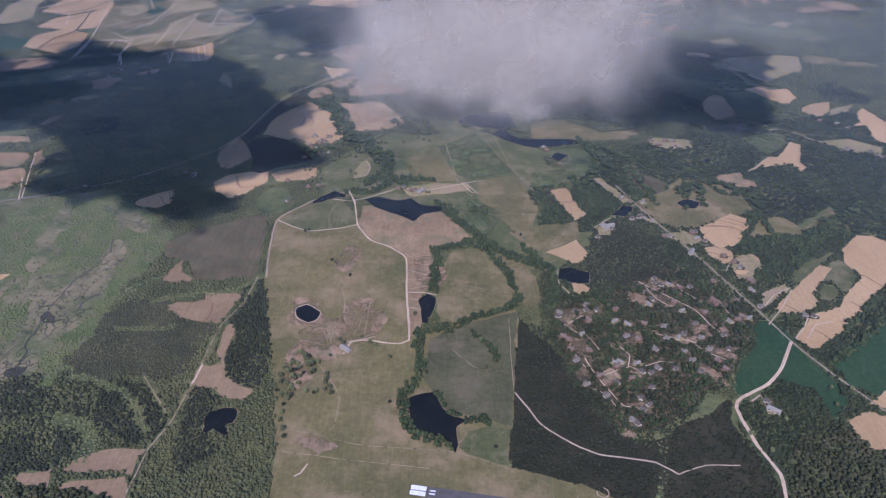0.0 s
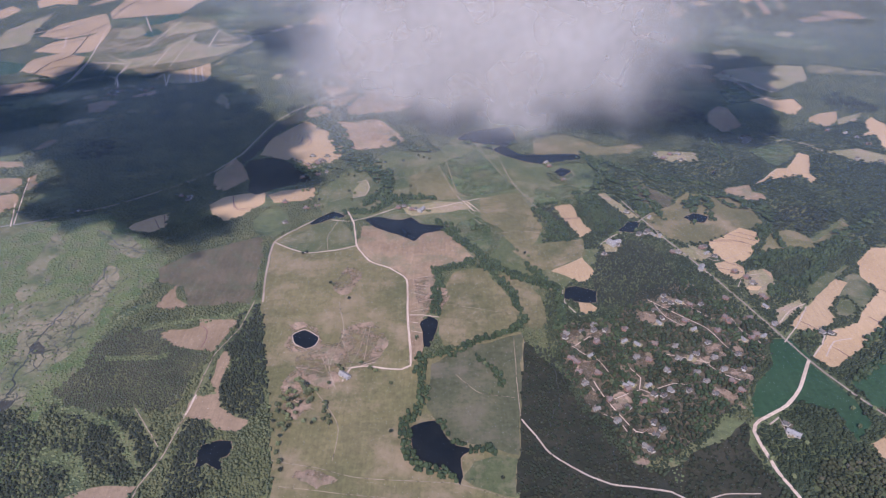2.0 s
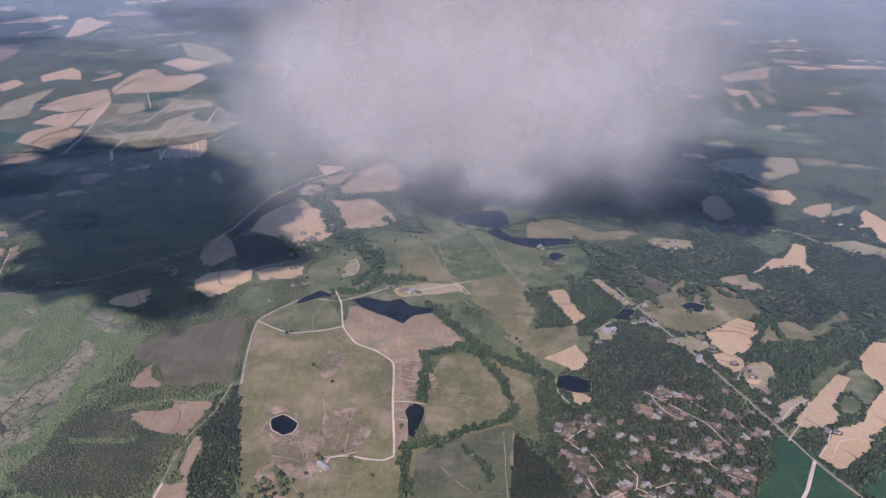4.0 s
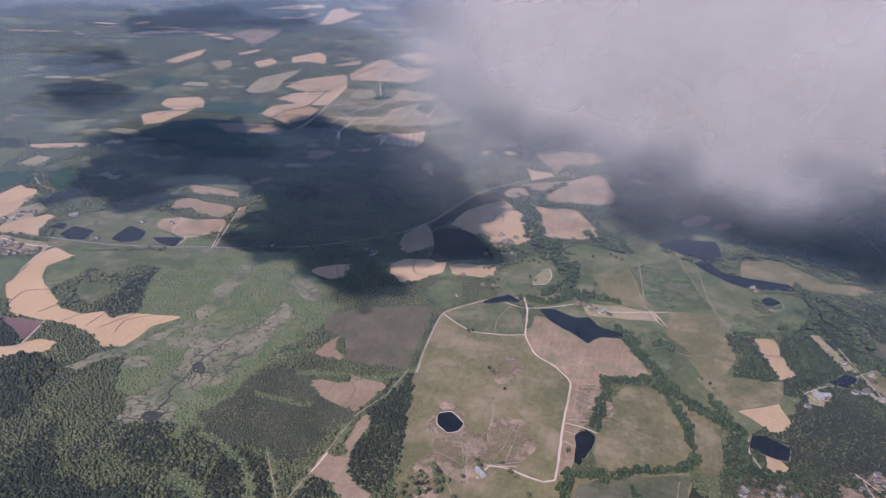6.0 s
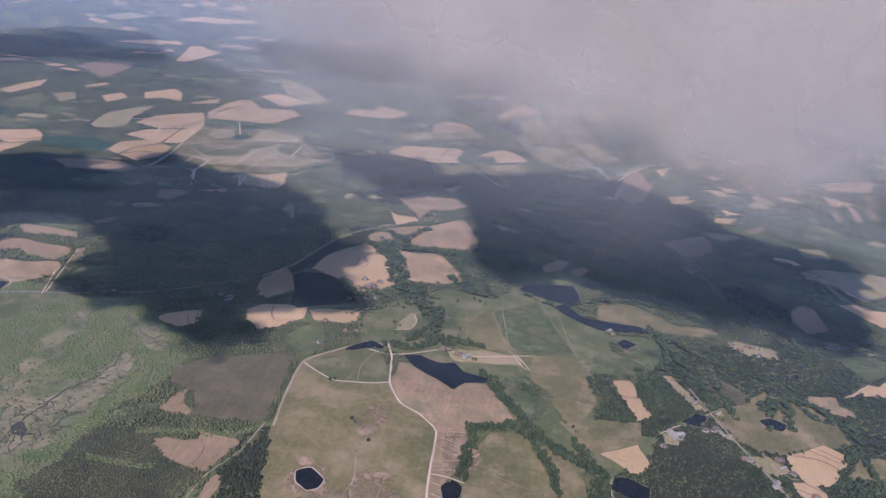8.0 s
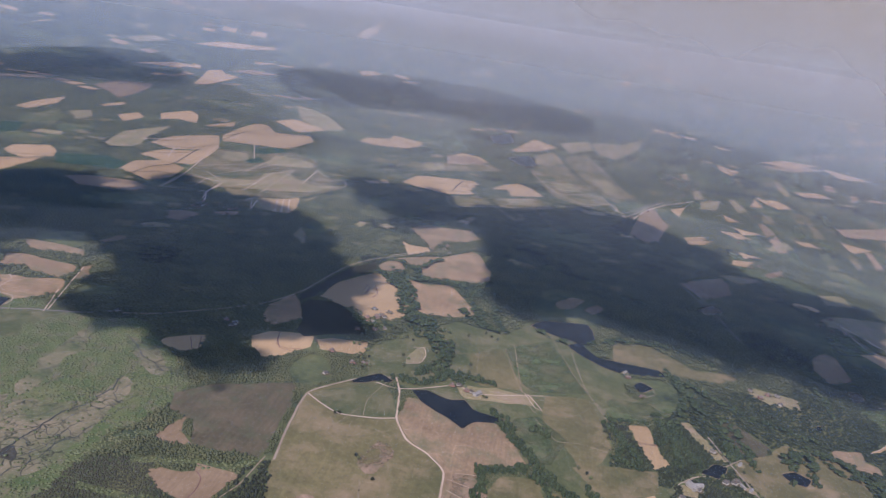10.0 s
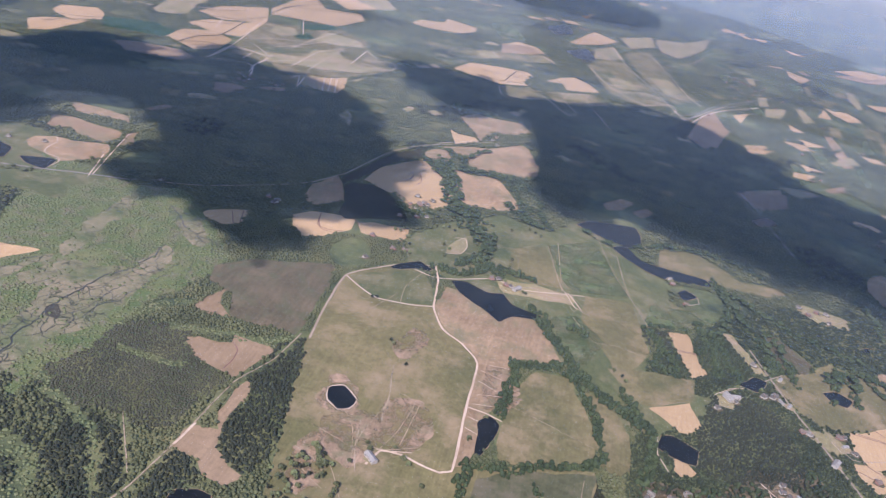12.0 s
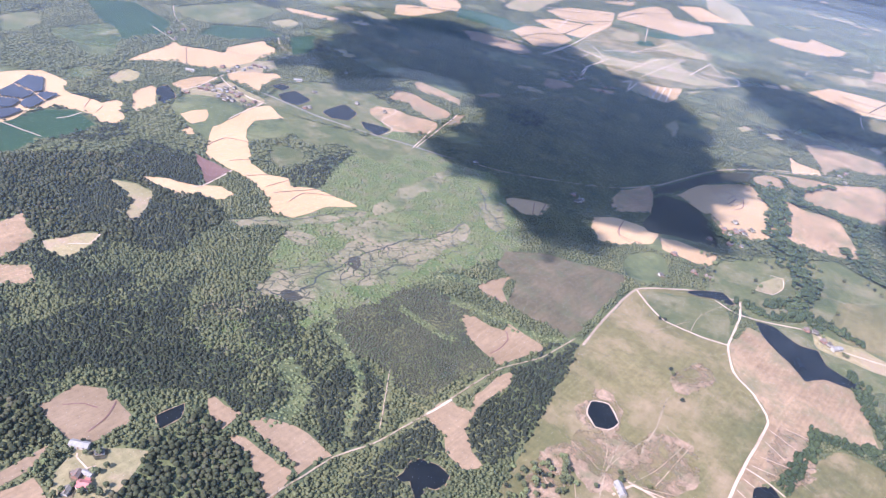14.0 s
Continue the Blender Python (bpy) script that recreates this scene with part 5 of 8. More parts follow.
# ---- plan: water ----
pond([(-166, 663), (-153, 671), (-137, 659), (-139, 645), (-148, 638), (-160, 648)], 1.2, "dirt")
pond([(-33, 522), (-18, 529), (-9, 530), (-2, 511), (9, 498), (22, 493), (11, 482), (14, 462), (11, 453), (3, 468), (-9, 475), (-28, 486)])
pond([(25, 1202), (42, 1232), (114, 1254), (124, 1193), (108, 1169), (71, 1178)])
pond([(82, 1156), (100, 1172), (125, 1135), (163, 1131), (212, 1132), (219, 1113), (163, 1095), (134, 1102), (101, 1128)])
pond([(-371, 388), (-370, 409), (-359, 400), (-358, 383)])
pond([(-123, 2655), (-60, 2772), (-22, 2604), (-77, 2560)])
pond([(-234, 3046), (-167, 3201), (-130, 3020), (-187, 2908)])
pond([(-922, 730), (-925, 749), (-911, 746), (-884, 735), (-868, 713), (-873, 702)])
pond([(-865, 885), (-867, 904), (-851, 910), (-842, 891)])
pond([(-833, 873), (-835, 907), (-811, 905), (-795, 903), (-787, 874), (-808, 863)])
pond([(-753, 888), (-761, 927), (-759, 941), (-726, 933), (-712, 902), (-730, 885)])
pond([(-700, 917), (-659, 935), (-653, 902), (-681, 903)])
pond([(321, 1440), (352, 1476), (371, 1456), (334, 1416)])
pond([(141, 744), (153, 748), (177, 737), (173, 715), (154, 715), (138, 725)])
pond([(231, 878), (251, 904), (265, 900), (251, 874)])
pond([(329, 913), (346, 924), (362, 913), (351, 897), (335, 900)])
pond([(170, 1062), (182, 1080), (198, 1068), (180, 1046)])
pond([(497, 1193), (518, 1200), (517, 1173), (494, 1160)])
pond([(406, 1052), (424, 1063), (412, 1041)])
pond([(-110, 920), (-93, 929), (-72, 920), (-60, 919), (-45, 926), (-32, 907), (-14, 903), (5, 899), (-6, 886), (-27, 879), (-40, 859), (-48, 866), (-62, 879), (-77, 885), (-95, 901)])
pond([(-28, 680), (-18, 693), (-8, 685), (-9, 668), (-14, 648), (-17, 637), (-22, 638), (-25, 663)])
pond([(-185, 913), (-175, 928), (-156, 945), (-138, 934), (-141, 928), (-155, 926), (-171, 914), (-183, 909)])
pond([(-221, 497), (-219, 503), (-206, 509), (-194, 508), (-191, 498), (-194, 490), (-200, 487), (-195, 475), (-198, 473), (-210, 483), (-214, 478), (-219, 477), (-219, 485)])

# vineyards, lots and lanes of the middle distance
field("pasture", [(-878, 1872), (-871, 2002), (-790, 2041), (-723, 2125), (-619, 2067), (-577, 1952), (-529, 1890), (-488, 1902), (-462, 1854), (-473, 1815), (-505, 1731), (-524, 1670), (-590, 1603), (-646, 1585), (-690, 1636), (-719, 1626), (-781, 1630), (-822, 1748)])
field("drygrass", [(-764, 1696), (-708, 1719), (-660, 1754), (-672, 1833), (-634, 1890), (-598, 1834), (-543, 1802), (-493, 1823), (-520, 1736), (-586, 1692), (-655, 1663), (-701, 1644)])
field("meadow", [(-769, 1759), (-726, 1790), (-691, 1844), (-651, 1856), (-678, 1780), (-713, 1729), (-745, 1724)])
field("cropland", [(-775, 1932), (-751, 1988), (-720, 1950), (-738, 1902)])
field("cropland", [(-807, 2062), (-752, 2155), (-718, 2111), (-757, 2041), (-790, 2021)])
field("drygrass", [(-842, 1976), (-800, 2008), (-762, 1938), (-787, 1890), (-823, 1902)])
field("drygrass", [(-730, 2055), (-626, 2040), (-598, 1981), (-652, 1938), (-710, 1926)])
field("stubble", [(-572, 1607), (-524, 1670), (-502, 1592), (-501, 1540), (-541, 1547)])
field("pasture", [(-638, 1552), (-607, 1598), (-580, 1522), (-608, 1529)])
field("drygrass", [(-516, 1647), (-498, 1712), (-496, 1666)])
road("dirt", 3.4, [(-796, 1549), (-799, 1625), (-821, 1733), (-839, 1811), (-872, 1938), (-892, 2040)])
road("dirt", 3.4, [(-814, 1680), (-773, 1680), (-718, 1681), (-715, 1698)])
road("dirt", 3.4, [(-786, 1748), (-722, 1690)])
road("dirt", 3.4, [(-715, 1698), (-705, 1640), (-702, 1580)])
road("dirt", 3.4, [(-788, 1557), (-741, 1566), (-711, 1571), (-688, 1546), (-673, 1503)])
road("dirt", 3.4, [(-706, 1613), (-691, 1654), (-648, 1725), (-597, 1791)])
road("dirt", 3.4, [(-647, 1645), (-655, 1760), (-657, 1833), (-626, 1916)])
road("dirt", 3.4, [(-610, 1650), (-619, 1775), (-626, 1916)])
road("dirt", 3.4, [(-646, 1755), (-605, 1812), (-551, 1823), (-479, 1823), (-472, 1859), (-490, 1899), (-533, 1902), (-583, 1962)])
road("dirt", 3.4, [(-843, 2164), (-754, 1957)])
road("dirt", 3.4, [(-707, 2082), (-715, 1938), (-716, 1801)])
road("dirt", 3.4, [(-823, 1779), (-790, 1833), (-725, 1890), (-662, 1962), (-596, 2000)])
road("dirt", 3.4, [(-755, 1743), (-731, 1801), (-705, 1878), (-676, 2001)])
road("dirt", 3.4, [(-563, 1796), (-579, 1950)])
road("dirt", 3.4, [(-745, 1613), (-753, 1673)])
road("dirt", 3.4, [(-610, 1561), (-607, 1598), (-582, 1532)])
road("dirt", 3.4, [(-563, 1633), (-526, 1528)])
road("dirt", 3.4, [(-551, 1644), (-515, 1528)])
road("dirt", 3.4, [(-537, 1640), (-503, 1538)])
field("pasture", [(-43, 2512), (11, 2682), (70, 2679), (125, 2443), (180, 2269), (204, 2202), (120, 2114), (33, 2187)])
field("drygrass", [(-43, 2789), (26, 2952), (70, 2747), (21, 2670), (-27, 2639)])
field("meadow", [(-70, 3131), (-5, 3286), (45, 3092), (25, 2979), (-41, 2984)])
field("pasture", [(69, 2870), (157, 3040), (201, 2776), (235, 2505), (295, 2374), (219, 2245), (159, 2387), (109, 2622)])
field("drygrass", [(44, 3200), (165, 3399), (183, 3173), (90, 3002)])
field("drygrass", [(154, 2538), (211, 2576), (248, 2429), (200, 2343)])
field("drygrass", [(28, 2374), (89, 2407), (123, 2311), (56, 2264)])
field("meadow", [(-18, 2438), (35, 2474), (54, 2373), (12, 2331)])
field("drygrass", [(189, 3382), (317, 3470), (430, 3656), (384, 3378), (266, 3032), (203, 3095)])
field("scrub", [(-79, 2697), (-32, 2777), (-32, 2545), (-62, 2512)])
road("dirt", 4.2, [(-39, 2496), (22, 2297), (73, 2202), (135, 2135), (195, 2099), (224, 2079), (238, 2110), (214, 2155)])
road("dirt", 4.2, [(26, 2925), (49, 2784), (80, 2645), (134, 2452), (173, 2318), (201, 2214), (229, 2102), (239, 2072)])
road("dirt", 4.2, [(203, 2106), (220, 2161), (205, 2217), (120, 2114), (58, 2061)])
road("dirt", 4.2, [(-24, 2576), (70, 2657), (170, 2742), (256, 2859)])
road("dirt", 4.2, [(31, 2265), (89, 2346), (158, 2378)])
road("dirt", 4.2, [(155, 2970), (178, 2868), (216, 2683), (263, 2402), (297, 2299)])
road("dirt", 4.2, [(-70, 3131), (-20, 3010), (5, 2926)])
road("dirt", 4.2, [(236, 2083), (277, 2168), (329, 2298), (372, 2381)])
road("dirt", 4.2, [(-103, 2621), (-71, 2743), (-31, 2753), (28, 2822)])
road("dirt", 4.2, [(269, 2896), (318, 3000), (372, 3195)])
road("dirt", 4.2, [(182, 2326), (245, 2385), (277, 2358)])
road("dirt", 4.2, [(165, 3399), (186, 3269), (243, 3215)])
road("dirt", 4.2, [(-14, 2349), (54, 2399)])
road("dirt", 4.2, [(73, 2225), (139, 2286), (188, 2277)])
field("pasture", [(-229, 1951), (-163, 1998), (-112, 1937), (-196, 1863)])
field("pasture", [(-118, 1998), (-5, 2116), (44, 2035), (-26, 1948), (-91, 1943)])
field("drygrass", [(-84, 2029), (-26, 2082), (-18, 2020), (-65, 1979)])
field("fallow", [(-318, 2510), (-234, 2564), (-178, 2491), (-294, 2360)])
field("pasture", [(-415, 2223), (-317, 2366), (-167, 2481), (-132, 2396), (-341, 2209)])
field("drygrass", [(-356, 2290), (-312, 2340), (-283, 2272), (-327, 2225)])
field("meadow", [(-407, 2834), (-340, 2895), (-256, 2661), (-335, 2589)])
road("dirt", 3.4, [(-142, 2406), (-184, 2463), (-300, 2374), (-406, 2275), (-419, 2219), (-411, 2170), (-368, 2179), (-281, 2256), (-132, 2396)])
road("dirt", 3.4, [(-323, 2349), (-283, 2272)])
road("dirt", 3.4, [(-259, 2400), (-220, 2341)])
road("dirt", 3.4, [(-184, 2463), (-142, 2406)])
road("dirt", 3.4, [(-231, 1949), (-200, 1859), (-111, 1925), (-14, 1985), (44, 2022)])
road("dirt", 3.4, [(-162, 2007), (-113, 1949), (-47, 1836), (-29, 1868), (-63, 1954)])
road("dirt", 3.4, [(-11, 2095), (-16, 2035), (10, 1942), (48, 1826)])
road("dirt", 3.4, [(-147, 1985), (-62, 2049), (-11, 2095)])
road("dirt", 3.4, [(-72, 1973), (-60, 2051)])
strip("terrace", "narrow grass terrace across the stubble", MATS["scrub"], 3.2, [(-919, 2121), (-924, 2270), (-864, 2302), (-753, 2406)])
strip("terrace", "narrow grass terrace across the stubble", MATS["scrub"], 3.2, [(-931, 2205), (-921, 2303), (-889, 2410)])
strip("terrace", "narrow grass terrace across the stubble", MATS["scrub"], 3.2, [(-1040, 1951), (-1003, 2003), (-943, 2136)])
strip("terrace", "narrow grass terrace across the stubble", MATS["scrub"], 3.2, [(-987, 1914), (-927, 1951), (-902, 2049)])
strip("terrace", "narrow grass terrace across the stubble", MATS["scrub"], 3.2, [(-1000, 1815), (-948, 1843), (-906, 1896)])
strip("terrace", "narrow grass terrace across the stubble", MATS["scrub"], 3.2, [(-889, 1712), (-876, 1768), (-911, 1951)])
strip("terrace", "narrow grass terrace across the stubble", MATS["scrub"], 3.2, [(-901, 1614), (-862, 1665), (-793, 1666)])
strip("terrace", "narrow grass terrace across the stubble", MATS["scrub"], 3.2, [(-898, 1588), (-897, 1702), (-856, 1758)])
strip("terrace", "narrow grass terrace across the stubble", MATS["scrub"], 3.2, [(-1175, 1592), (-1133, 1610), (-1100, 1652)])
strip("terrace", "narrow grass terrace across the stubble", MATS["scrub"], 3.2, [(-1149, 1509), (-1135, 1558), (-1092, 1594)])
strip("terrace", "narrow grass terrace across the stubble", MATS["scrub"], 3.2, [(-299, 2078), (-237, 2084), (-191, 2090)])
strip("terrace", "narrow grass terrace across the stubble", MATS["scrub"], 3.2, [(-304, 2018), (-240, 2005), (-184, 2037)])
strip("terrace", "narrow grass terrace across the stubble", MATS["scrub"], 3.2, [(-227, 2017), (-216, 2162), (-195, 2150)])
strip("terrace", "narrow grass terrace across the stubble", MATS["scrub"], 3.2, [(-492, 2416), (-446, 2379), (-420, 2387)])

# ---- parcels beyond: small fields scattered through the far woods ----
far_rng = random.Random(11)


def far_farm(px, py, reach, kinds=("stubble", "stubble", "drygrass", "meadow", "pinkfield", "pasture")):
    """A run of neighbouring parcels along one line, with the kinks and notches of real ones."""
    turn = far_rng.choice((0.35, 0.35, -0.2, 1.1)) + far_rng.uniform(-0.25, 0.25)
    c, s = math.cos(turn), math.sin(turn)
    along = -reach
    main = far_rng.choice(kinds)
    while along < reach:
        wide, deep = reach * far_rng.uniform(0.25, 0.8), reach * far_rng.uniform(0.25, 0.7)
        off = reach * far_rng.uniform(-0.25, 0.25)
        notch = far_rng.uniform(0.2, 0.8)
        shape = [(0, 0), (notch, far_rng.uniform(-0.12, 0.12)), (1, far_rng.uniform(-0.1, 0.2)), (1, 0.7), (notch + 0.1, far_rng.uniform(0.75, 1.1)), (notch, far_rng.uniform(0.6, 1.0)), (0, far_rng.uniform(0.6, 1.0))]
        corners = [(px + (along + u * wide) * c - (off + v * deep) * s, py + (along + u * wide) * s + (off + v * deep) * c) for u, v in shape]
        along += wide + far_rng.choice((3, 3, 12, 30))
        cells = [cover[min(NY - 1, max(0, int((y - Y0) / CELL))), min(NX - 1, max(0, int((x - X0) / CELL)))] for x, y in corners + [((ax + bx) / 2, (ay + by) / 2) for ax, ay in corners for bx, by in corners]]
        if any(cells) or max(math.hypot(x, y - CENTRE_Y) for x, y in corners) > RIM - 40:
            continue
        field(main if far_rng.random() < 0.6 else far_rng.choice(kinds), corners)


for _ in range(150):
    a = radians(far_rng.uniform(-46, 9))
    r = 1350 + 1700 * far_rng.random()
    far_farm(r * math.sin(a), CENTRE_Y + r * math.cos(a), far_rng.uniform(40, 110), ("meadow", "lush", "pasture", "meadow", "drygrass"))
for _ in range(170):
    a = radians(far_rng.uniform(-62, 40))
    r = 1500 + 3400 * far_rng.random() ** 0.8
    if r < 2900 and radians(-44) < a < radians(9):
        continue
    far_farm(r * math.sin(a), CENTRE_Y + r * math.cos(a), far_rng.uniform(45, 150))


# ---- parts and things ----
def part(name, bm, material, parent, label="", smooth=False):
    ob = linked(name, bm, material, smooth)
    ob.parent = parent
    return tagged(ob, label) if label else ob


def plain(name, colour, roughness=0.7, spread=1.5, metal=0.0):
    n = Nodes(name, roughness, 0.3)
    n.bsdf.inputs["Metallic"].default_value = metal
    c = n.ramp(n.noise(spread, 5, 0.65), (0.3, tuple(v * 0.78 for v in colour)), (0.7, tuple(min(1, v * 1.12) for v in colour)))
    return n.done(c)


SIDING = [plain("white_siding", (0.36, 0.32, 0.27)), plain("cream_siding", (0.42, 0.37, 0.30)), plain("brick_wall", (0.28, 0.15, 0.11))]
ROOFS = [plain("grey_shingle", (0.10, 0.086, 0.072)), plain("pale_metal_roof", (0.17, 0.148, 0.120), 0.85, 3), plain("brown_shingle", (0.17, 0.125, 0.10)), plain("white_roof", (0.25, 0.225, 0.20), 0.85, 3), plain("red_roof", (0.36, 0.13, 0.11), 0.6, 2)]
GLASS = plain("dark_window", (0.03, 0.035, 0.045), 0.15)
DOOR = plain("door_paint", (0.20, 0.12, 0.08))
BARK = plain("bark", (0.12, 0.09, 0.07), 0.9, 0.4)
WHITE = plain("runway_paint", (0.72, 0.70, 0.68), 0.8, 2)
TARMAC = plain("runway_asphalt", (0.095, 0.085, 0.085), 0.9, 6)


def box(bm, x0, y0, z0, x1, y1, z1):
    m = Matrix.LocRotScale(((x0 + x1) / 2, (y0 + y1) / 2, (z0 + z1) / 2), None, (x1 - x0, y1 - y0, z1 - z0))
    bmesh.ops.create_cube(bm, size=1.0, matrix=m)


def gable_roof(bm, long, wide, eave, ridge, over, thick):
    """Two sloping slabs with an overhang, closed at the ends."""
    x, y = long / 2 + over, wide / 2 + over
    drop = (ridge - eave) * over / (wide / 2)
    outer = [(-y, eave - drop), (0, ridge), (y, eave - drop)]
    rows = [[bm.verts.new((sx * x, yy, zz + dz)) for yy, zz in outer] for sx in (-1, 1) for dz in (0, thick)]
    lo0, hi0, lo1, hi1 = rows
    for i in (0, 1):
        bm.faces.new((hi0[i], hi1[i], hi1[i + 1], hi0[i + 1]))
        bm.faces.new((lo0[i], lo0[i + 1], lo1[i + 1], lo1[i]))
        bm.faces.new((lo0[i], hi0[i], hi0[i + 1], lo0[i + 1]))
        bm.faces.new((lo1[i], lo1[i + 1], hi1[i + 1], hi1[i]))
    bm.faces.new((lo0[0], lo1[0], hi1[0], hi0[0]))
    bm.faces.new((lo0[2], hi0[2], hi1[2], lo1[2]))
    bmesh.ops.recalc_face_normals(bm, faces=bm.faces[:])


def gable_walls(bm, long, wide, eave, ridge):
    x, y = long / 2, wide / 2
    ends = [[bm.verts.new((sx * x, *p)) for p in ((-y, 0), (y, 0), (y, eave), (0, ridge), (-y, eave))] for sx in (-1, 1)]
    bm.faces.new(ends[0][::-1])
    bm.faces.new(ends[1])
    for i in range(5):
        j = (i + 1) % 5
        if i != 2 and i != 3:
            bm.faces.new((ends[0][i], ends[0][j], ends[1][j], ends[1][i]))
    bmesh.ops.recalc_face_normals(bm, faces=bm.faces[:])


def house(name, label, category, long, wide, eave, ridge, wall, roof, wing=0.0):
    """A gabled building with door, windows and, where wing is given, a wing at right angles."""
    top = tagged(new(name), label, category, name.replace("_", " ") + "s")
    bm = bmesh.new()
    gable_walls(bm, long, wide, eave, ridge - 0.05)
    if wing:
        box(bm, -long * 0.1, wide / 2, 0, long * 0.3, wide / 2 + wing, eave * 0.95)
    part("wall", bm, wall, top)
    bm = bmesh.new()
    gable_roof(bm, long, wide, eave, ridge, 0.35, 0.16)
    main_roof = part("roof", bm, roof, top)
    if wing:
        bm = bmesh.new()
        box(bm, -long * 0.13, wide / 2 - 0.1, eave * 0.95, long * 0.33, wide / 2 + wing + 0.3, eave * 0.95 + 0.2)
        part("porch_roof", bm, roof, top)
        bm = bmesh.new()
        box(bm, -long * 0.32, -0.35, ridge * 0.8, -long * 0.32 + 0.6, 0.35, ridge + 0.7)
        part("chimney", bm, SIDING[2], main_roof)
    bm = bmesh.new()
    box(bm, -0.5, -wide / 2 - 0.05, 0, 0.5, -wide / 2 + 0.05, min(2.0, eave * 0.9))
    part("door", bm, DOOR, top)
    for k in (-0.32, 0.3):
        bm = bmesh.new()
        box(bm, k * long - 0.6, -wide / 2 - 0.04, eave * 0.4, k * long + 0.6, -wide / 2 + 0.04, eave * 0.8)
        part("window", bm, GLASS, top)
    return top


HOMES = [
    house("house", "small white house with a pale metal roof among trees", "house", 6.4, 4.0, 2.0, 3.1, SIDING[0], ROOFS[1], 1.6),
    house("house", "cream house with a grey shingle roof among trees", "house", 5.8, 3.7, 2.0, 3.1, SIDING[1], ROOFS[0], 1.4),
    house("house", "brick house with a brown shingle roof among trees", "house", 6.2, 4.2, 2.0, 3.2, SIDING[2], ROOFS[2], 1.8),
    house("house", "white-roofed single-storey house beside a dirt lane", "house", 7.2, 3.0, 1.9, 2.5, SIDING[0], ROOFS[3]),
    house("barn", "long barn with a pale metal roof beside a lane", "barn", 12.5, 5.4, 2.8, 4.2, SIDING[0], ROOFS[3]),
    house("house", "house with a red roof in a clearing", "house", 7.5, 6.0, 2.4, 4.0, SIDING[1], ROOFS[4], 2.0),
]
first_use = set()


def home(kind, x, y, turn):
    m = pose(x, y, float(lie(x, y)) + (0.9 if math.hypot(x, y - CENTRE_Y) < 2500 else 4.5), 0, 0, turn)
    if kind in first_use:
        copy_thing(HOMES[kind], m)
    else:
        HOMES[kind].matrix_basis = m
        first_use.add(kind)
    yard = [Vector((x + 6 * math.cos(a) * k, y + 6 * math.sin(a) * k)) for a, k in ((0, 1.1), (0.9, 0.8), (1.8, 1.0), (2.7, 0.7), (3.5, 1.1), (4.4, 0.8), (5.3, 1.0))]
    tagged(sheet("yard", yard, MATS["suburb" if kind in (0, 1, 2) else "drygrass"], 5.5 + 0.03 * (int(abs(x * 3)) % 29)), "worn dry grass yard round a building", "yard", "yards", "structure")
    stamp(yard, "open")


home(0, 161.8, 670.6, 20)
home(1, 160.3, 661.1, 35)
home(1, 172.3, 661.1, 60)
home(2, 159.6, 641.6, 35)
home(1, 147.3, 659.0, -40)
home(0, 130.0, 656.9, -40)
home(1, 127.8, 649.7, 125)
home(2, 194.1, 662.3, 60)
home(3, 188.8, 641.7, 35)
home(3, 201.4, 636.8, 125)
home(3, 149.8, 619.1, 35)
home(0, 195.7, 615.4, 20)
home(2, 207.9, 610.7, 125)
home(2, 133.9, 609.5, 125)
home(2, 128.7, 615.2, -40)
home(1, 234.6, 694.9, -40)
home(1, 238.6, 681.6, 110)
home(1, 249.7, 714.3, 20)
home(1, 251.3, 723.7, 35)
home(1, 256.6, 709.7, 110)
home(3, 265.8, 712.0, -40)
home(2, 276.9, 706.3, -40)
home(3, 233.4, 673.0, 110)
home(2, 263.1, 676.3, 125)
home(3, 267.7, 660.4, 35)
home(2, 292.1, 657.3, 35)
home(2, 309.1, 681.8, 110)
home(2, 310.3, 673.2, 60)
home(2, 334.6, 678.7, 60)
home(3, 314.3, 642.1, 110)
home(2, 324.6, 645.1, 35)
home(2, 331.3, 650.2, -40)
home(3, 337.8, 647.2, 35)
home(2, 365.9, 718.1, 125)
home(2, 363.8, 721.7, -40)
home(3, 250.5, 612.7, 60)
home(2, 321.0, 718.0, 125)
home(1, 288.9, 706.3, 35)
home(1, 258.3, 619.4, -40)
home(2, 152.6, 592.1, 125)
home(2, 176.5, 567.6, 35)
home(3, 174.9, 573.6, -40)
home(3, 180.8, 574.5, -40)
home(2, 187.5, 549.2, 35)
home(1, 171.6, 542.6, 125)
home(3, 197.5, 571.9, 35)
home(1, 208.5, 557.5, 35)
home(0, 217.7, 565.1, 110)
home(1, 204.0, 536.3, 20)
home(0, 157.6, 524.4, 35)
home(1, 190.7, 521.4, 60)
home(1, 188.9, 506.4, -40)
home(1, 195.8, 513.1, 35)
home(1, 180.1, 488.2, 110)
home(0, 176.5, 493.2, 125)
home(0, 141.3, 541.0, 20)
home(2, 155.7, 553.2, 35)
home(1, 200.4, 559.2, 110)
home(0, 274.6, 612.8, 20)
home(1, 300.2, 617.6, 20)
home(0, 278.0, 594.3, 20)
home(0, 255.2, 576.4, 35)
home(2, 281.2, 576.5, 110)
home(1, 298.6, 594.3, 60)
home(1, 258.8, 559.3, -40)
home(0, 238.4, 612.7, 125)
home(0, 221.9, 594.1, 110)
home(1, 275.5, 637.0, 20)
home(0, 250.2, 589.7, 35)
home(1, 234.4, 563.5, 35)
home(2, 285.7, 563.6, 125)
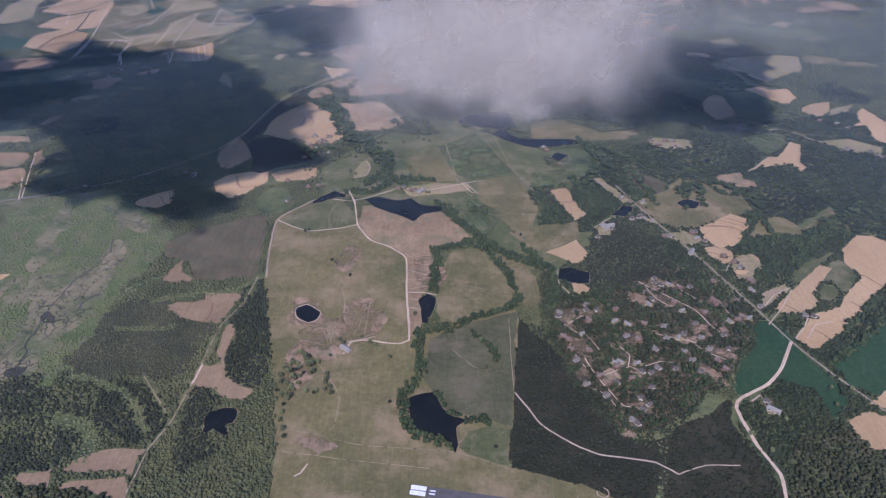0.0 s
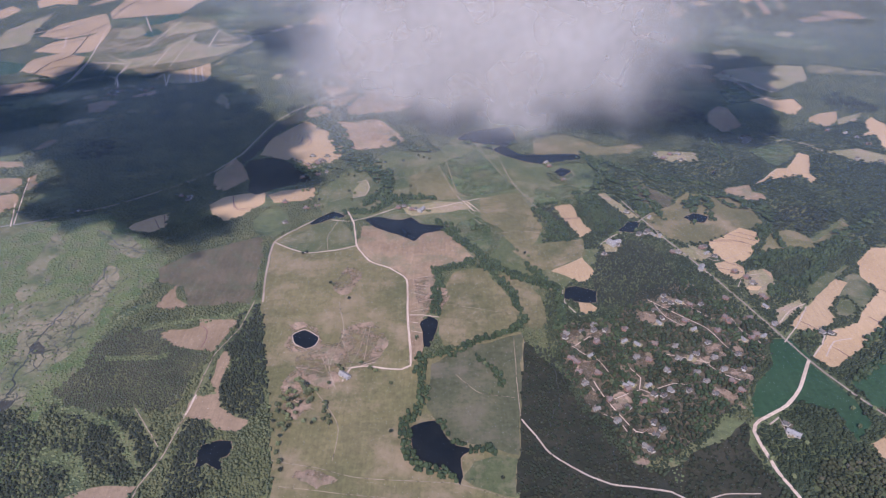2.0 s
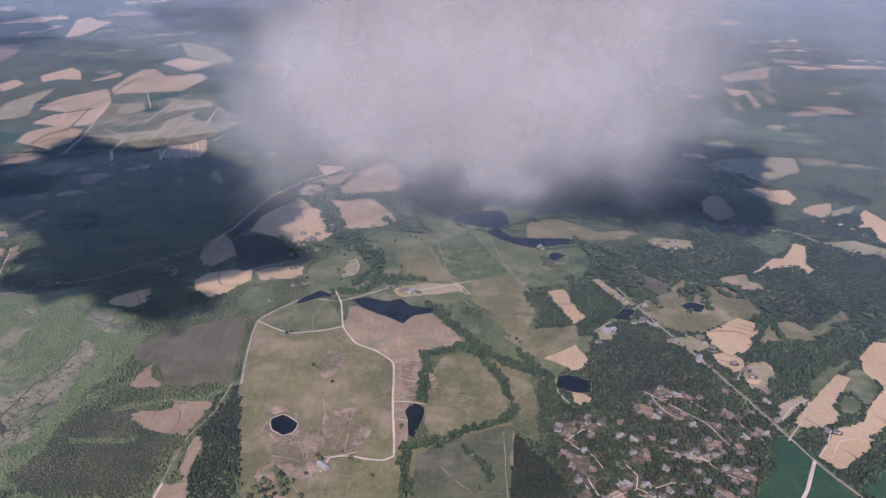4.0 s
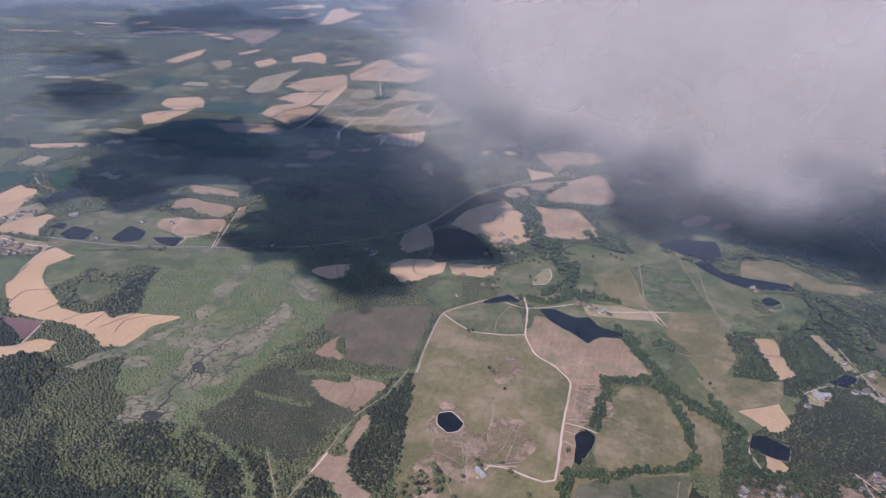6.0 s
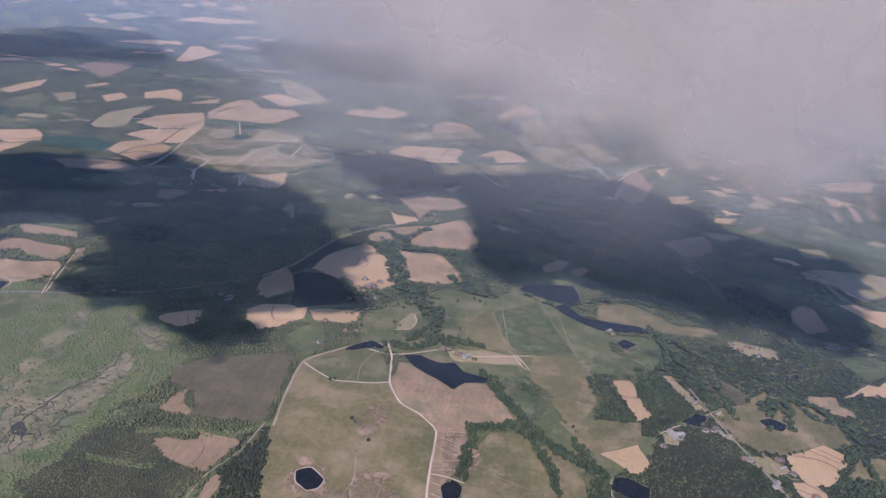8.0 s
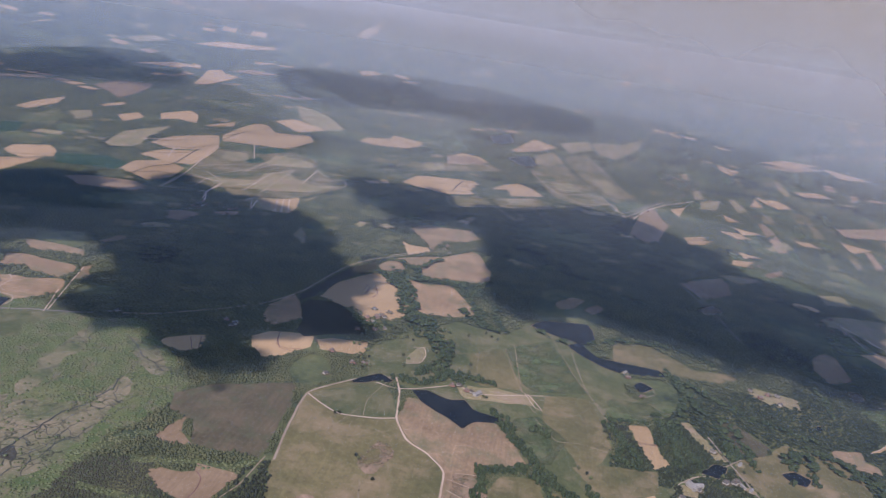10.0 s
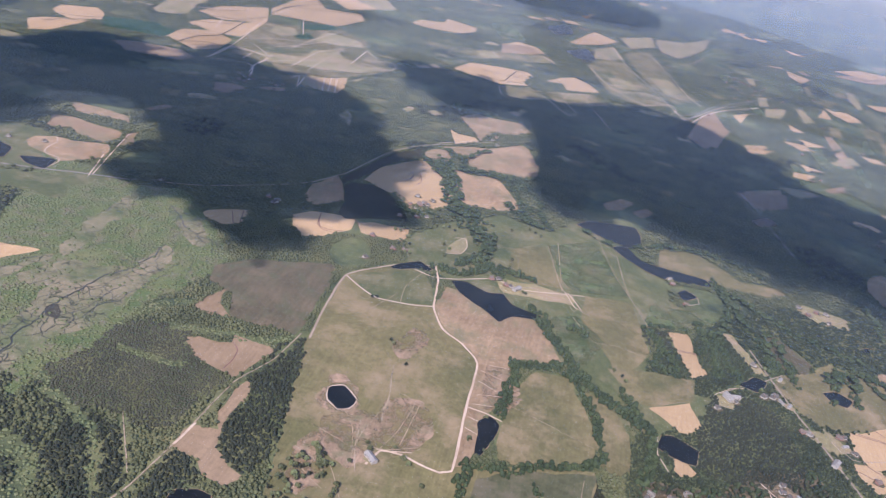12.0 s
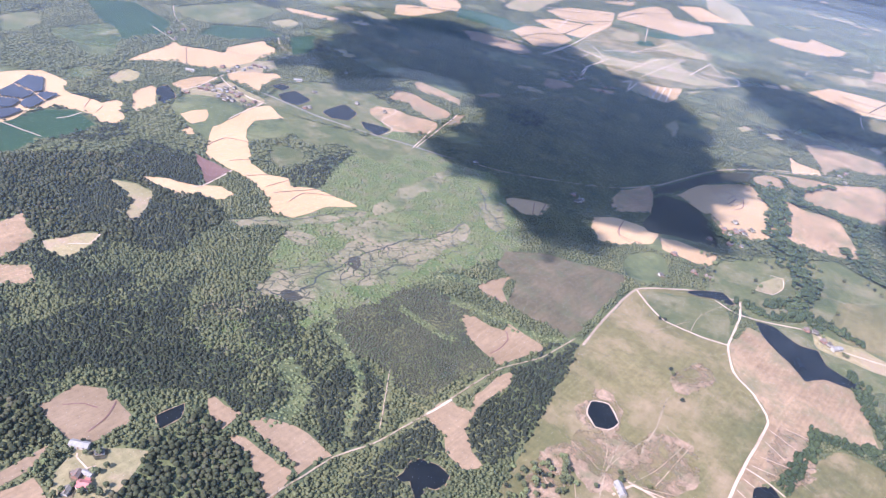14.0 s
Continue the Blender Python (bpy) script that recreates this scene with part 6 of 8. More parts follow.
home(0, 136.6, 576.1, 35)
home(2, 133.4, 593.9, -40)
home(0, 240.3, 631.9, 35)
home(2, 219.9, 636.8, -40)
home(1, 255.8, 866.3, 125)
home(1, 268.7, 872.5, 20)
home(2, 288.0, 820.8, 20)
home(0, 295.3, 820.8, 125)
home(1, 337.7, 809.8, -40)
home(2, 327.7, 830.9, 125)
home(3, 329.5, 816.7, 35)
home(1, 331.8, 832.4, 35)
home(2, 350.2, 773.6, 35)
home(2, 360.0, 760.8, 60)
home(0, 362.7, 748.2, 60)
home(3, 359.8, 700.9, 110)
home(0, 357.8, 668.0, 35)
home(0, 402.4, 652.5, 110)
home(1, 410.9, 650.5, 110)
home(1, 309.9, 517.9, 125)
home(1, 341.6, 1126.0, -40)
home(0, 379.0, 1126.1, 110)
home(1, 376.6, 1099.3, 60)
home(2, 547.8, 1481.4, 20)
home(2, 565.6, 1464.0, 20)
home(1, 582.8, 1481.6, -40)
home(2, 588.7, 1464.1, 35)
home(2, 658.8, 1211.7, 35)
home(3, 682.9, 1199.2, 20)
home(1, 693.3, 1179.4, 20)
home(2, 699.0, 1150.7, 125)
home(1, 685.1, 1083.3, 20)
home(3, 690.3, 1066.4, 60)
home(1, 653.8, 1094.0, 110)
home(1, -57.6, 958.4, 20)
home(0, 253.8, 929.3, 110)
home(1, 257.1, 868.5, 20)
home(1, 269.7, 876.0, 20)
home(3, 281.1, 912.3, 60)
home(2, -196.3, 957.7, 125)
home(2, -182.1, 961.1, -40)
home(2, -230.3, 977.7, 110)
home(1, -363.5, 342.1, 60)
home(2, -355.6, 322.8, 125)
home(3, -352.1, 327.6, 20)
home(0, -347.4, 311.8, 125)
home(3, -874.9, 804.5, -40)
home(1, -882.0, 816.5, 20)
home(2, -865.8, 814.5, 35)
home(0, -861.0, 787.0, -40)
home(1, -895.4, 801.8, -40)
home(2, -903.3, 800.5, 35)
home(2, -890.4, 756.4, 35)
home(0, -940.8, 904.8, 60)
home(2, -939.7, 922.7, 20)
home(1, -943.8, 874.8, 35)
home(1, -816.8, 930.3, 60)
home(0, -772.4, 881.3, 125)
home(0, -754.0, 959.7, 125)
home(2, -773.5, 873.7, 125)
home(1, -710.7, 974.6, -40)
home(1, -861.7, 1039.5, 20)
home(2, -850.0, 812.6, 20)
home(2, -832.6, 809.3, 35)
home(1, -849.4, 797.6, 110)
home(2, -1131.2, 883.6, 110)
home(1, -1102.4, 875.6, -40)
home(2, -1138.3, 915.3, 125)
home(2, -211.1, 1094.4, 110)
home(2, -204.2, 1116.9, 125)
home(1, -193.5, 1118.9, 35)
home(1, -672.5, 1440.2, 20)
home(1, -661.8, 1477.0, -40)
home(2, -599.6, 1459.2, 60)
home(2, 485.9, 2654.9, 110)
home(1, 544.6, 2667.8, 20)
home(2, 472.9, 2838.2, 20)
home(2, 534.2, 2780.1, 35)
home(2, 580.6, 2658.3, 125)
home(1, 460.6, 2900.6, 35)
home(2, 539.7, 2534.3, 125)
home(3, 701.6, 2973.2, 125)
home(2, 712.6, 2833.5, 125)
home(2, 653.1, 2409.9, 125)
home(1, 653.9, 2309.8, 110)
home(2, 521.4, 2028.9, -40)
home(2, 498.4, 1802.5, -40)
home(2, 523.5, 1828.6, 60)
home(1, 1013.9, 2739.1, -40)
home(1, 712.7, 2205.9, 20)
home(2, 466.7, 3122.4, 110)
home(3, 359.6, 2822.3, 110)
home(2, 585.9, 1532.8, 20)
home(1, 593.8, 1509.5, 60)
home(0, 509.2, 1693.5, 110)
home(2, 251.9, 2092.5, 125)
home(1, 278.3, 2135.0, 60)
home(2, 308.7, 2208.7, 125)
home(1, -1021.6, 4007.7, -40)
home(2, -1325.4, 3785.3, 20)
home(1, 84.4, 4217.9, -40)
home(2, 145.0, 4236.4, 20)
home(2, 495.1, 3599.5, -40)
home(1, -219.4, 915.7, 60)
home(3, -375.2, 1000.1, 35)
home(1, -522.4, 960.6, 110)
home(2, 529.3, 1636.9, 60)
home(1, 502.4, 2153.0, 125)
home(4, 311.5, 505.2, -40)
home(4, 216.6, 845.1, 125)
home(4, 312.1, 781.3, 60)
home(4, -101.1, 593.2, -40)
home(4, -31.9, 944.4, 60)
home(4, 214.9, 842.0, 125)
home(4, 221.8, 846.7, 20)
home(4, -376.8, 335.7, 35)
home(4, -962.5, 811.0, 35)
home(4, -865.5, 938.2, 60)
home(5, -345.0, 321.3, 35)
home(3, -882.0, 804.8, 35)
home(1, -861.5, 796.8, 60)
home(1, -872.0, 811.2, -40)
home(1, -877.3, 827.8, 125)
home(2, -855.6, 821.7, 60)
home(0, -881.4, 794.8, 35)
home(2, -889.1, 787.8, -40)
home(2, -895.9, 783.1, 60)
home(1, -846.3, 788.7, 20)
home(0, -838.4, 796.3, 125)
home(1, -815.6, 806.2, 60)
home(2, -820.9, 820.0, 110)
home(1, -952.3, 888.6, 125)
home(3, -935.8, 889.0, 110)
home(2, -949.5, 919.1, 60)
home(1, -932.2, 928.0, 125)
home(1, -940.0, 863.6, 20)
home(2, -960.0, 867.7, 125)
home(2, -195.6, 1068.6, -40)
home(1, -193.7, 1083.7, 125)
home(1, -184.2, 1078.5, 20)
home(2, -218.3, 1058.7, 20)
home(2, -693.5, 1499.6, -40)
home(1, -676.4, 1485.3, -40)
home(2, -671.4, 1503.3, 60)
home(2, -674.2, 1464.2, 125)
home(2, -660.1, 1457.4, -40)
home(2, -656.6, 1485.4, 20)
home(1, -620.6, 1492.8, -40)
home(2, -606.5, 1485.7, 110)
home(2, -599.6, 1500.1, 35)
home(1, -375.6, 989.0, 20)
home(1, -373.0, 994.6, 125)
home(2, -387.9, 1002.2, 125)
home(2, -215.8, 1105.6, 110)
home(0, -199.9, 1123.6, 35)
home(3, -205.3, 1096.8, 125)
home(0, -164.5, 1502.5, 35)
home(0, -150.6, 1477.6, -40)
home(2, -160.5, 1524.5, -40)
home(2, -64.7, 954.3, 110)
home(2, -45.1, 948.6, 125)
home(1, -39.0, 947.7, 125)
home(3, 162.6, 1100.0, 60)
home(2, 165.6, 1086.1, 20)
home(2, 180.7, 1035.1, 35)
home(2, 351.4, 1109.2, 35)
home(2, 365.8, 1123.6, 60)
home(2, 213.7, 845.4, -40)
home(1, 222.0, 840.4, -40)
home(1, 266.0, 869.7, 125)
home(3, 274.3, 865.6, 110)
home(3, 282.4, 861.7, 60)
home(1, 201.3, 818.7, 35)
home(0, -214.2, 1141.8, 110)
home(2, -198.9, 1123.9, -40)
home(1, -190.5, 1139.5, -40)
home(2, -202.2, 1110.8, 20)
home(1, 434.4, 2896.3, 20)
home(2, 450.1, 2872.5, 35)
home(1, 465.4, 2849.1, 35)
home(2, 424.6, 2703.9, 20)
home(2, 439.3, 2683.4, 125)
home(2, 480.4, 2826.2, 110)
home(2, 495.2, 2803.7, 125)
home(2, 503.4, 2731.7, 125)
home(1, 513.7, 2682.3, 60)
home(2, 551.8, 2840.4, 60)
home(1, 451.7, 2644.6, 35)
home(2, 414.2, 2774.9, 110)
home(1, 541.0, 2958.7, 110)
home(2, 416.0, 2535.4, 110)
home(2, 457.6, 2554.4, 110)


# ---- woods ----
def crown_round(rng, rings, sides):
    """A lumpy leaf crown, unit size: rows of vertices and faces."""
    verts, faces = [], []
    for i in range(rings):
        a = math.pi * (i + 0.6) / (rings + 0.4)
        for k in range(sides):
            b = 2 * math.pi * (k + 0.5 * (i % 2)) / sides
            r = math.sin(a) * rng.uniform(0.75, 1.2)
            verts.append((r * math.cos(b), r * math.sin(b), math.cos(a) * rng.uniform(0.85, 1.1)))
    verts.append((rng.uniform(-0.2, 0.2), rng.uniform(-0.2, 0.2), rng.uniform(0.95, 1.2)))
    top = len(verts) - 1
    for k in range(sides):
        faces.append((top, k, (k + 1) % sides))
        for i in range(rings - 1):
            a, b = i * sides + k, i * sides + (k + 1) % sides
            c, d = a + sides, b + sides
            faces += [(a, c, b), (b, c, d)]
    return np.array(verts), np.array(faces)


def crown_cone(rng, sides):
    """A pine's crown: a ragged cone with a skirt."""
    verts, faces = [], []
    for z, r in ((-0.6, 1.0), (0.25, 0.6)):
        for k in range(sides):
            b = 2 * math.pi * k / sides + z
            q = r * rng.uniform(0.75, 1.2)
            verts.append((q * math.cos(b), q * math.sin(b), z + rng.uniform(-0.15, 0.15)))
    verts.append((rng.uniform(-0.1, 0.1), rng.uniform(-0.1, 0.1), 1.15))
    for k in range(sides):
        j = (k + 1) % sides
        faces.append((2 * sides, sides + k, sides + j))
        for i in (0,):
            a, b, c, d = i * sides + k, i * sides + j, (i + 1) * sides + k, (i + 1) * sides + j
            faces += [(a, b, c), (b, d, c)]
    return np.array(verts), np.array(faces)


def stand(name, label, material, x, y, radius, height, shapes, seed):
    """Many crowns joined into one wood: at x, y, of that radius and height."""
    rng = np.random.default_rng(seed)
    n = len(x)
    if not n:
        return
    z = lie(x, y)
    which = rng.integers(0, len(shapes), n)
    turn = rng.uniform(0, 2 * math.pi, n)
    all_v, all_f, start = [], [], 0
    for s, (v, f) in enumerate(shapes):
        pick = which == s
        m = int(pick.sum())
        if not m:
            continue
        c, q, r, h = np.cos(turn[pick])[:, None], np.sin(turn[pick])[:, None], radius[pick][:, None], height[pick][:, None]
        w = np.empty((m, len(v), 3))
        w[:, :, 0] = x[pick][:, None] + r * (c * v[:, 0] - q * v[:, 1])
        w[:, :, 1] = y[pick][:, None] + r * (q * v[:, 0] + c * v[:, 1])
        w[:, :, 2] = z[pick][:, None] + h * (0.58 + 0.42 * v[:, 2])
        all_v.append(w.reshape(-1, 3))
        all_f.append((f[None] + (np.arange(m) * len(v))[:, None, None] + start).reshape(-1, 3))
        start += m * len(v)
    verts, faces = np.concatenate(all_v), np.concatenate(all_f)
    mesh = bpy.data.meshes.new(name)
    mesh.vertices.add(len(verts))
    mesh.vertices.foreach_set("co", verts.astype(np.float32).ravel())
    mesh.loops.add(len(faces) * 3)
    mesh.loops.foreach_set("vertex_index", faces.astype(np.int32).ravel())
    mesh.polygons.add(len(faces))
    mesh.polygons.foreach_set("loop_start", np.arange(0, len(faces) * 3, 3, dtype=np.int32))
    mesh.update(calc_edges=True)
    mesh.materials.append(material)
    mesh.shade_smooth()
    tagged(new(name, mesh), label, "woods", kind="stuff")


def zone_at(x, y):
    i = np.clip(((x - X0) / CELL).astype(int), 0, NX - 1)
    j = np.clip(((y - Y0) / CELL).astype(int), 0, NY - 1)
    return cover[j, i]


def scatter(r0, r1, gap, seed):
    """Jittered places between two distances, within the stretch of land that is in view."""
    rng = np.random.default_rng(seed)
    g = np.arange(-r1, r1, gap)
    x, y = np.meshgrid(g, np.arange(CENTRE_Y, CENTRE_Y + r1, gap))
    x = (x + rng.uniform(-0.45, 0.45, x.shape) * gap).ravel()
    y = (y + rng.uniform(-0.45, 0.45, y.shape) * gap).ravel()
    r, a = np.hypot(x, y - CENTRE_Y), np.degrees(np.arctan2(x, y - CENTRE_Y + 120))
    keep = (r >= r0) & (r < r1) & (a > -72) & (a < 42) & (r < RIM - 30)
    return x[keep], y[keep]


shape_rng = random.Random(4)
ROUND = [crown_round(shape_rng, 2, 6) for _ in range(10)]
PLAIN = [crown_round(shape_rng, 2, 5) for _ in range(8)]
TUFT = [crown_round(shape_rng, 1, 6) for _ in range(8)]
CONE = [crown_cone(shape_rng, 6) for _ in range(6)]
BANDS = ((0, 900, 2.5), (900, 1700, 4.3), (1700, 2700, 7.6), (2700, RIM, 13.5))
CAP = [crown_round(shape_rng, 1, 7) for _ in range(8)]
CROWNS = (ROUND, CAP, TUFT, TUFT)
for band, (r0, r1, gap) in enumerate(BANDS):
    x, y = scatter(r0, r1, gap, 20 + band)
    zone_here = zone_at(x, y)
    rng = np.random.default_rng(60 + band)
    lot = rng.uniform(0, 1, len(x))
    patchy = np.array([noise.noise(Vector((a * 0.006, b * 0.006, 3))) for a, b in zip(x, y)])
    thick = gap * (0.36 + 0.5 * rng.uniform(0, 1, len(x)) ** 1.6)
    tall = np.minimum(thick * (3.0 if band == 0 else 2.5), 9.0) * rng.uniform(0.65, 1.35, len(x))
    tall *= np.where((zone_here == 2) | (zone_here == 8), 0.62, 0.52)
    if band > 1:
        tall *= 0.5
    thick[zone_here == 8] *= 1.5
    tall[zone_here == 8] *= 1.7
    # clearings and thin places in the open-grown woods
    clumps = np.array([noise.noise(Vector((a * 0.022, b * 0.022, 6))) for a, b in zip(x, y)]) if band < 2 else patchy
    blend = zone_here == 11
    mixed = (zone_here == 0) & (patchy < (0.5, 0.34, 0.30, 0.26)[band]) | blend
    pines = blend & (clumps + 0.5 * lot < 0.36) | (zone_here == 2) | ((zone_here == 0) & (patchy < -0.38) & (lot < 0.8))
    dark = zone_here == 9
    for kind, mask, shapes, label in (
        ("mixed", mixed & ~pines, CROWNS[band], "mixed green broadleaf woodland in spring leaf"),
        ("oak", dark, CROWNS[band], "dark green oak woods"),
        ("hedge", (zone_here == 8) & (lot < 0.8), CROWNS[band], "leafy green hedgerow trees between fields"),
        ("conifer", pines, CONE if band < 1 else CROWNS[band], "dark blue-green pine plantation"),
    ):
        stand(kind + "_woods", label, LEAF[kind], x[mask], y[mask], thick[mask], tall[mask], shapes, 80 + band)
# the woods go on under and behind the start of the path
rng = np.random.default_rng(41)
x, y = np.meshgrid(np.arange(-700, 700, 6.5), np.arange(-700, CENTRE_Y - 2, 6.5))
x = x.ravel() + rng.uniform(-2.5, 2.5, x.size)
y = y.ravel() + rng.uniform(-2.5, 2.5, y.size)
thick = rng.uniform(2.4, 4.2, len(x))
stand("mixed_woods", "mixed green broadleaf woodland in spring leaf", LEAF["mixed"], x, y, thick, thick * 1.6, CAP, 42)
BROAD = [crown_round(shape_rng, 3, 8) for _ in range(8)]
x, y = scatter(0, 1300, 3.2, 78)
zone_here = zone_at(x, y)
rng = np.random.default_rng(15)
lot, size = rng.uniform(0, 1, len(x)), rng.uniform(0.3, 0.8, len(x)) * 3.3
fresh = np.array([noise.noise(Vector((a * 0.03, b * 0.03, 5))) for a, b in zip(x, y)]) + 0.25 * lot > 0.2
for kind, mask, label in (
    ("grove", (zone_here == 10) & (lot < 0.9), "broad crowns in mixed green and pale bud"),
    ("hedge", (zone_here == 7) & fresh & (lot < 0.86), "fresh green shade trees between the houses"),
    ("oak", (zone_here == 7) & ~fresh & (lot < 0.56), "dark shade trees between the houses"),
    ("grove", (zone_here == 7) & ~fresh & (lot > 0.56) & (lot < 0.86), "lighter shade trees between the houses"),
):
    stand("shade_trees", label, LEAF[kind], x[mask], y[mask], size[mask], size[mask] * 1.9, BROAD, 17)
x, y = scatter(0, 1700, 3.3, 77)
wet_zone = zone_at(x, y)
rng = np.random.default_rng(5)
lot = rng.uniform(0, 1, len(x))
patchy = np.array([noise.noise(Vector((a * 0.02, b * 0.02, 8))) for a, b in zip(x, y)])
wet = (wet_zone == 6) & (lot < 0.86 + 0.5 * patchy) | (wet_zone == 5) & (lot < 0.08 + 0.5 * patchy) | (wet_zone == 12) & (lot < 0.92)
size = rng.uniform(0.2, 0.76, len(x)) ** 1.2 * 3.3
stand("swamp_woods", "light green low swamp trees", LEAF["swamp"], x[wet], y[wet], size[wet], size[wet] * 0.6, PLAIN, 91)
for kind, code, gap, label in (("young", 3, 2.1, "dark young pine plantation in rows"), ("scrub", 4, 3.4, "low brown brush")):
    x, y = scatter(0, 1500, gap, 30 + code)
    mask = zone_at(x, y) == code
    rng = np.random.default_rng(code)
    lot = rng.uniform(0, 1, len(x))
    mask &= lot < (0.95 if kind == "young" else 0.55)
    size = rng.uniform(0.4, 0.75, len(x)) * gap
    stand(kind + "_growth", label, LEAF[kind], x[mask], y[mask], size[mask], size[mask] * (1.2 if kind == "young" else 0.9), CONE if kind == "young" else PLAIN, code)


def lone_tree(seed, height, spread, leaf):
    """A tapered trunk with limbs under a crown of many lumpy sprays."""
    rng = random.Random(seed)
    top = tagged(new("tree"), "broad green tree standing apart in grass", "tree", "standing trees")
    bm = bmesh.new()
    bmesh.ops.create_cone(bm, segments=7, radius1=0.28, radius2=0.12, depth=height * 0.6, matrix=Matrix.Translation((0, 0, height * 0.3)))
    for k in range(4):
        a = k * 1.6 + rng.uniform(0, 0.5)
        m = Matrix.Translation((math.cos(a) * spread * 0.25, math.sin(a) * spread * 0.25, height * 0.5)) @ Euler((math.sin(a) * -0.8, math.cos(a) * 0.8, 0)).to_matrix().to_4x4()
        bmesh.ops.create_cone(bm, segments=5, radius1=0.12, radius2=0.05, depth=height * 0.35, matrix=m)
    part("trunk", bm, BARK, top)
    bm = bmesh.new()
    for k in range(16):
        a, u = rng.uniform(0, 6.28), rng.uniform(0.1, 1)
        r = spread * 0.62 * math.sqrt(u)
        z = height * (0.92 - 0.45 * u) + rng.uniform(-0.4, 0.4)
        s = spread * rng.uniform(0.24, 0.42)
        got = bmesh.ops.create_icosphere(bm, subdivisions=1, radius=s, matrix=Matrix.Translation((r * math.cos(a), r * math.sin(a), z)))
        for v in got["verts"]:
            v.co += Vector((rng.uniform(-1, 1), rng.uniform(-1, 1), rng.uniform(-1, 1))) * s * 0.28
    part("crown", bm, leaf, top)
    return top


TREE_KINDS = [lone_tree(3, 5.5, 2.6, LEAF["mixed"]), lone_tree(5, 6.5, 3.0, LEAF["mixed"]), lone_tree(8, 4.6, 2.3, LEAF["conifer"]), lone_tree(9, 5.0, 2.8, LEAF["swamp"])]
grown = set()


def tree(kind, x, y, turn):
    m = pose(x, y, float(lie(x, y)) + 0.3, 0, 0, turn)
    if kind in grown:
        copy_thing(TREE_KINDS[kind], m)
    else:
        TREE_KINDS[kind].matrix_basis = m
        grown.add(kind)


tree(1, -141.5, 582.7, 304)
tree(2, -136.8, 580.7, 297)
tree(3, -134.3, 572.2, 164)
tree(3, -127.1, 571.7, 204)
tree(3, -148.1, 532.1, 323)
tree(3, -132.8, 529.4, 149)
tree(2, -124.7, 527.0, 318)
tree(3, -122.7, 530.3, 343)
tree(0, -115.1, 531.1, 188)
tree(1, -110.7, 534.5, 202)
tree(1, -108.2, 526.4, 89)
tree(1, -115.7, 552.5, 181)
tree(1, -115.0, 545.7, 244)
tree(0, -115.6, 541.3, 95)
tree(0, -115.7, 581.3, 179)
tree(0, -109.5, 607.4, 183)
tree(0, -105.1, 602.3, 333)
tree(1, -154.5, 524.0, 4)
tree(2, -145.6, 524.6, 164)
tree(0, -168.8, 543.2, 304)
tree(1, -393.8, 319.0, 277)
tree(1, -366.4, 304.3, 240)
tree(3, -376.7, 313.0, 77)
tree(1, -378.4, 319.6, 161)
tree(0, -344.5, 297.9, 255)
tree(0, -349.6, 309.8, 72)
tree(0, -348.4, 316.6, 169)
tree(1, -340.2, 317.6, 72)
tree(1, -338.7, 322.4, 184)
tree(1, -336.4, 308.5, 45)
tree(1, -329.3, 318.1, 96)
tree(0, -349.5, 332.8, 122)
tree(3, -351.0, 331.1, 312)
tree(0, -350.1, 339.3, 172)
tree(1, -362.8, 341.5, 331)
tree(2, -378.3, 338.6, 31)
tree(0, -376.7, 327.7, 90)
tree(0, -368.0, 334.6, 220)
tree(1, -332.8, 325.3, 139)
tree(0, -324.4, 325.4, 164)
tree(2, -321.8, 317.4, 295)
tree(0, -335.8, 331.1, 173)
tree(3, -372.9, 305.3, 312)
tree(1, -348.6, 304.3, 116)
tree(0, -339.9, 292.4, 200)
tree(1, -333.1, 299.3, 250)
tree(2, -136.8, 761.7, 162)
tree(2, 47.0, 458.6, 318)
tree(2, -50.3, 514.7, 46)
tree(2, -176.6, 833.5, 261)
tree(2, -181.3, 830.6, 340)
tree(1, -76.6, 602.4, 205)
tree(3, -70.9, 598.8, 232)
tree(0, -86.4, 611.7, 210)
tree(1, -104.9, 600.5, 268)
tree(2, -110.9, 728.5, 65)
tree(0, -144.4, 562.5, 201)
tree(1, -136.5, 566.7, 234)
tree(3, -152.0, 526.0, 4)
tree(1, 43.5, 563.0, 54)
tree(3, 39.7, 607.4, 179)
tree(0, 20.8, 455.2, 88)
tree(0, -54.4, 580.0, 75)
tree(1, -30.6, 651.2, 342)
tree(0, -133.0, 756.6, 172)
tree(3, -187.6, 1081.7, 238)
tree(0, -175.4, 1075.0, 243)
tree(0, -175.3, 1112.7, 33)
tree(1, -147.3, 1063.9, 71)
tree(2, -137.5, 1058.0, 15)
tree(0, -136.4, 1085.1, 356)
tree(2, 43.0, 896.5, 277)
tree(0, 52.6, 897.3, 24)
tree(0, 59.8, 889.9, 279)
tree(0, -195.2, 972.3, 267)
tree(1, -187.2, 971.8, 349)
tree(2, -181.0, 981.3, 122)
tree(0, -205.0, 969.1, 190)
tree(1, -183.8, 950.3, 0)
tree(0, -211.2, 1094.2, 276)
tree(0, -24.1, 940.0, 126)
tree(0, -20.3, 938.5, 238)
tree(0, 92.6, 828.8, 27)
tree(2, 101.7, 822.6, 110)
tree(3, 105.1, 814.6, 194)
tree(1, 241.5, 862.9, 318)
tree(3, 254.1, 876.4, 201)
tree(3, 228.0, 868.8, 268)
tree(2, 213.8, 869.3, 345)
tree(0, 265.6, 879.2, 261)
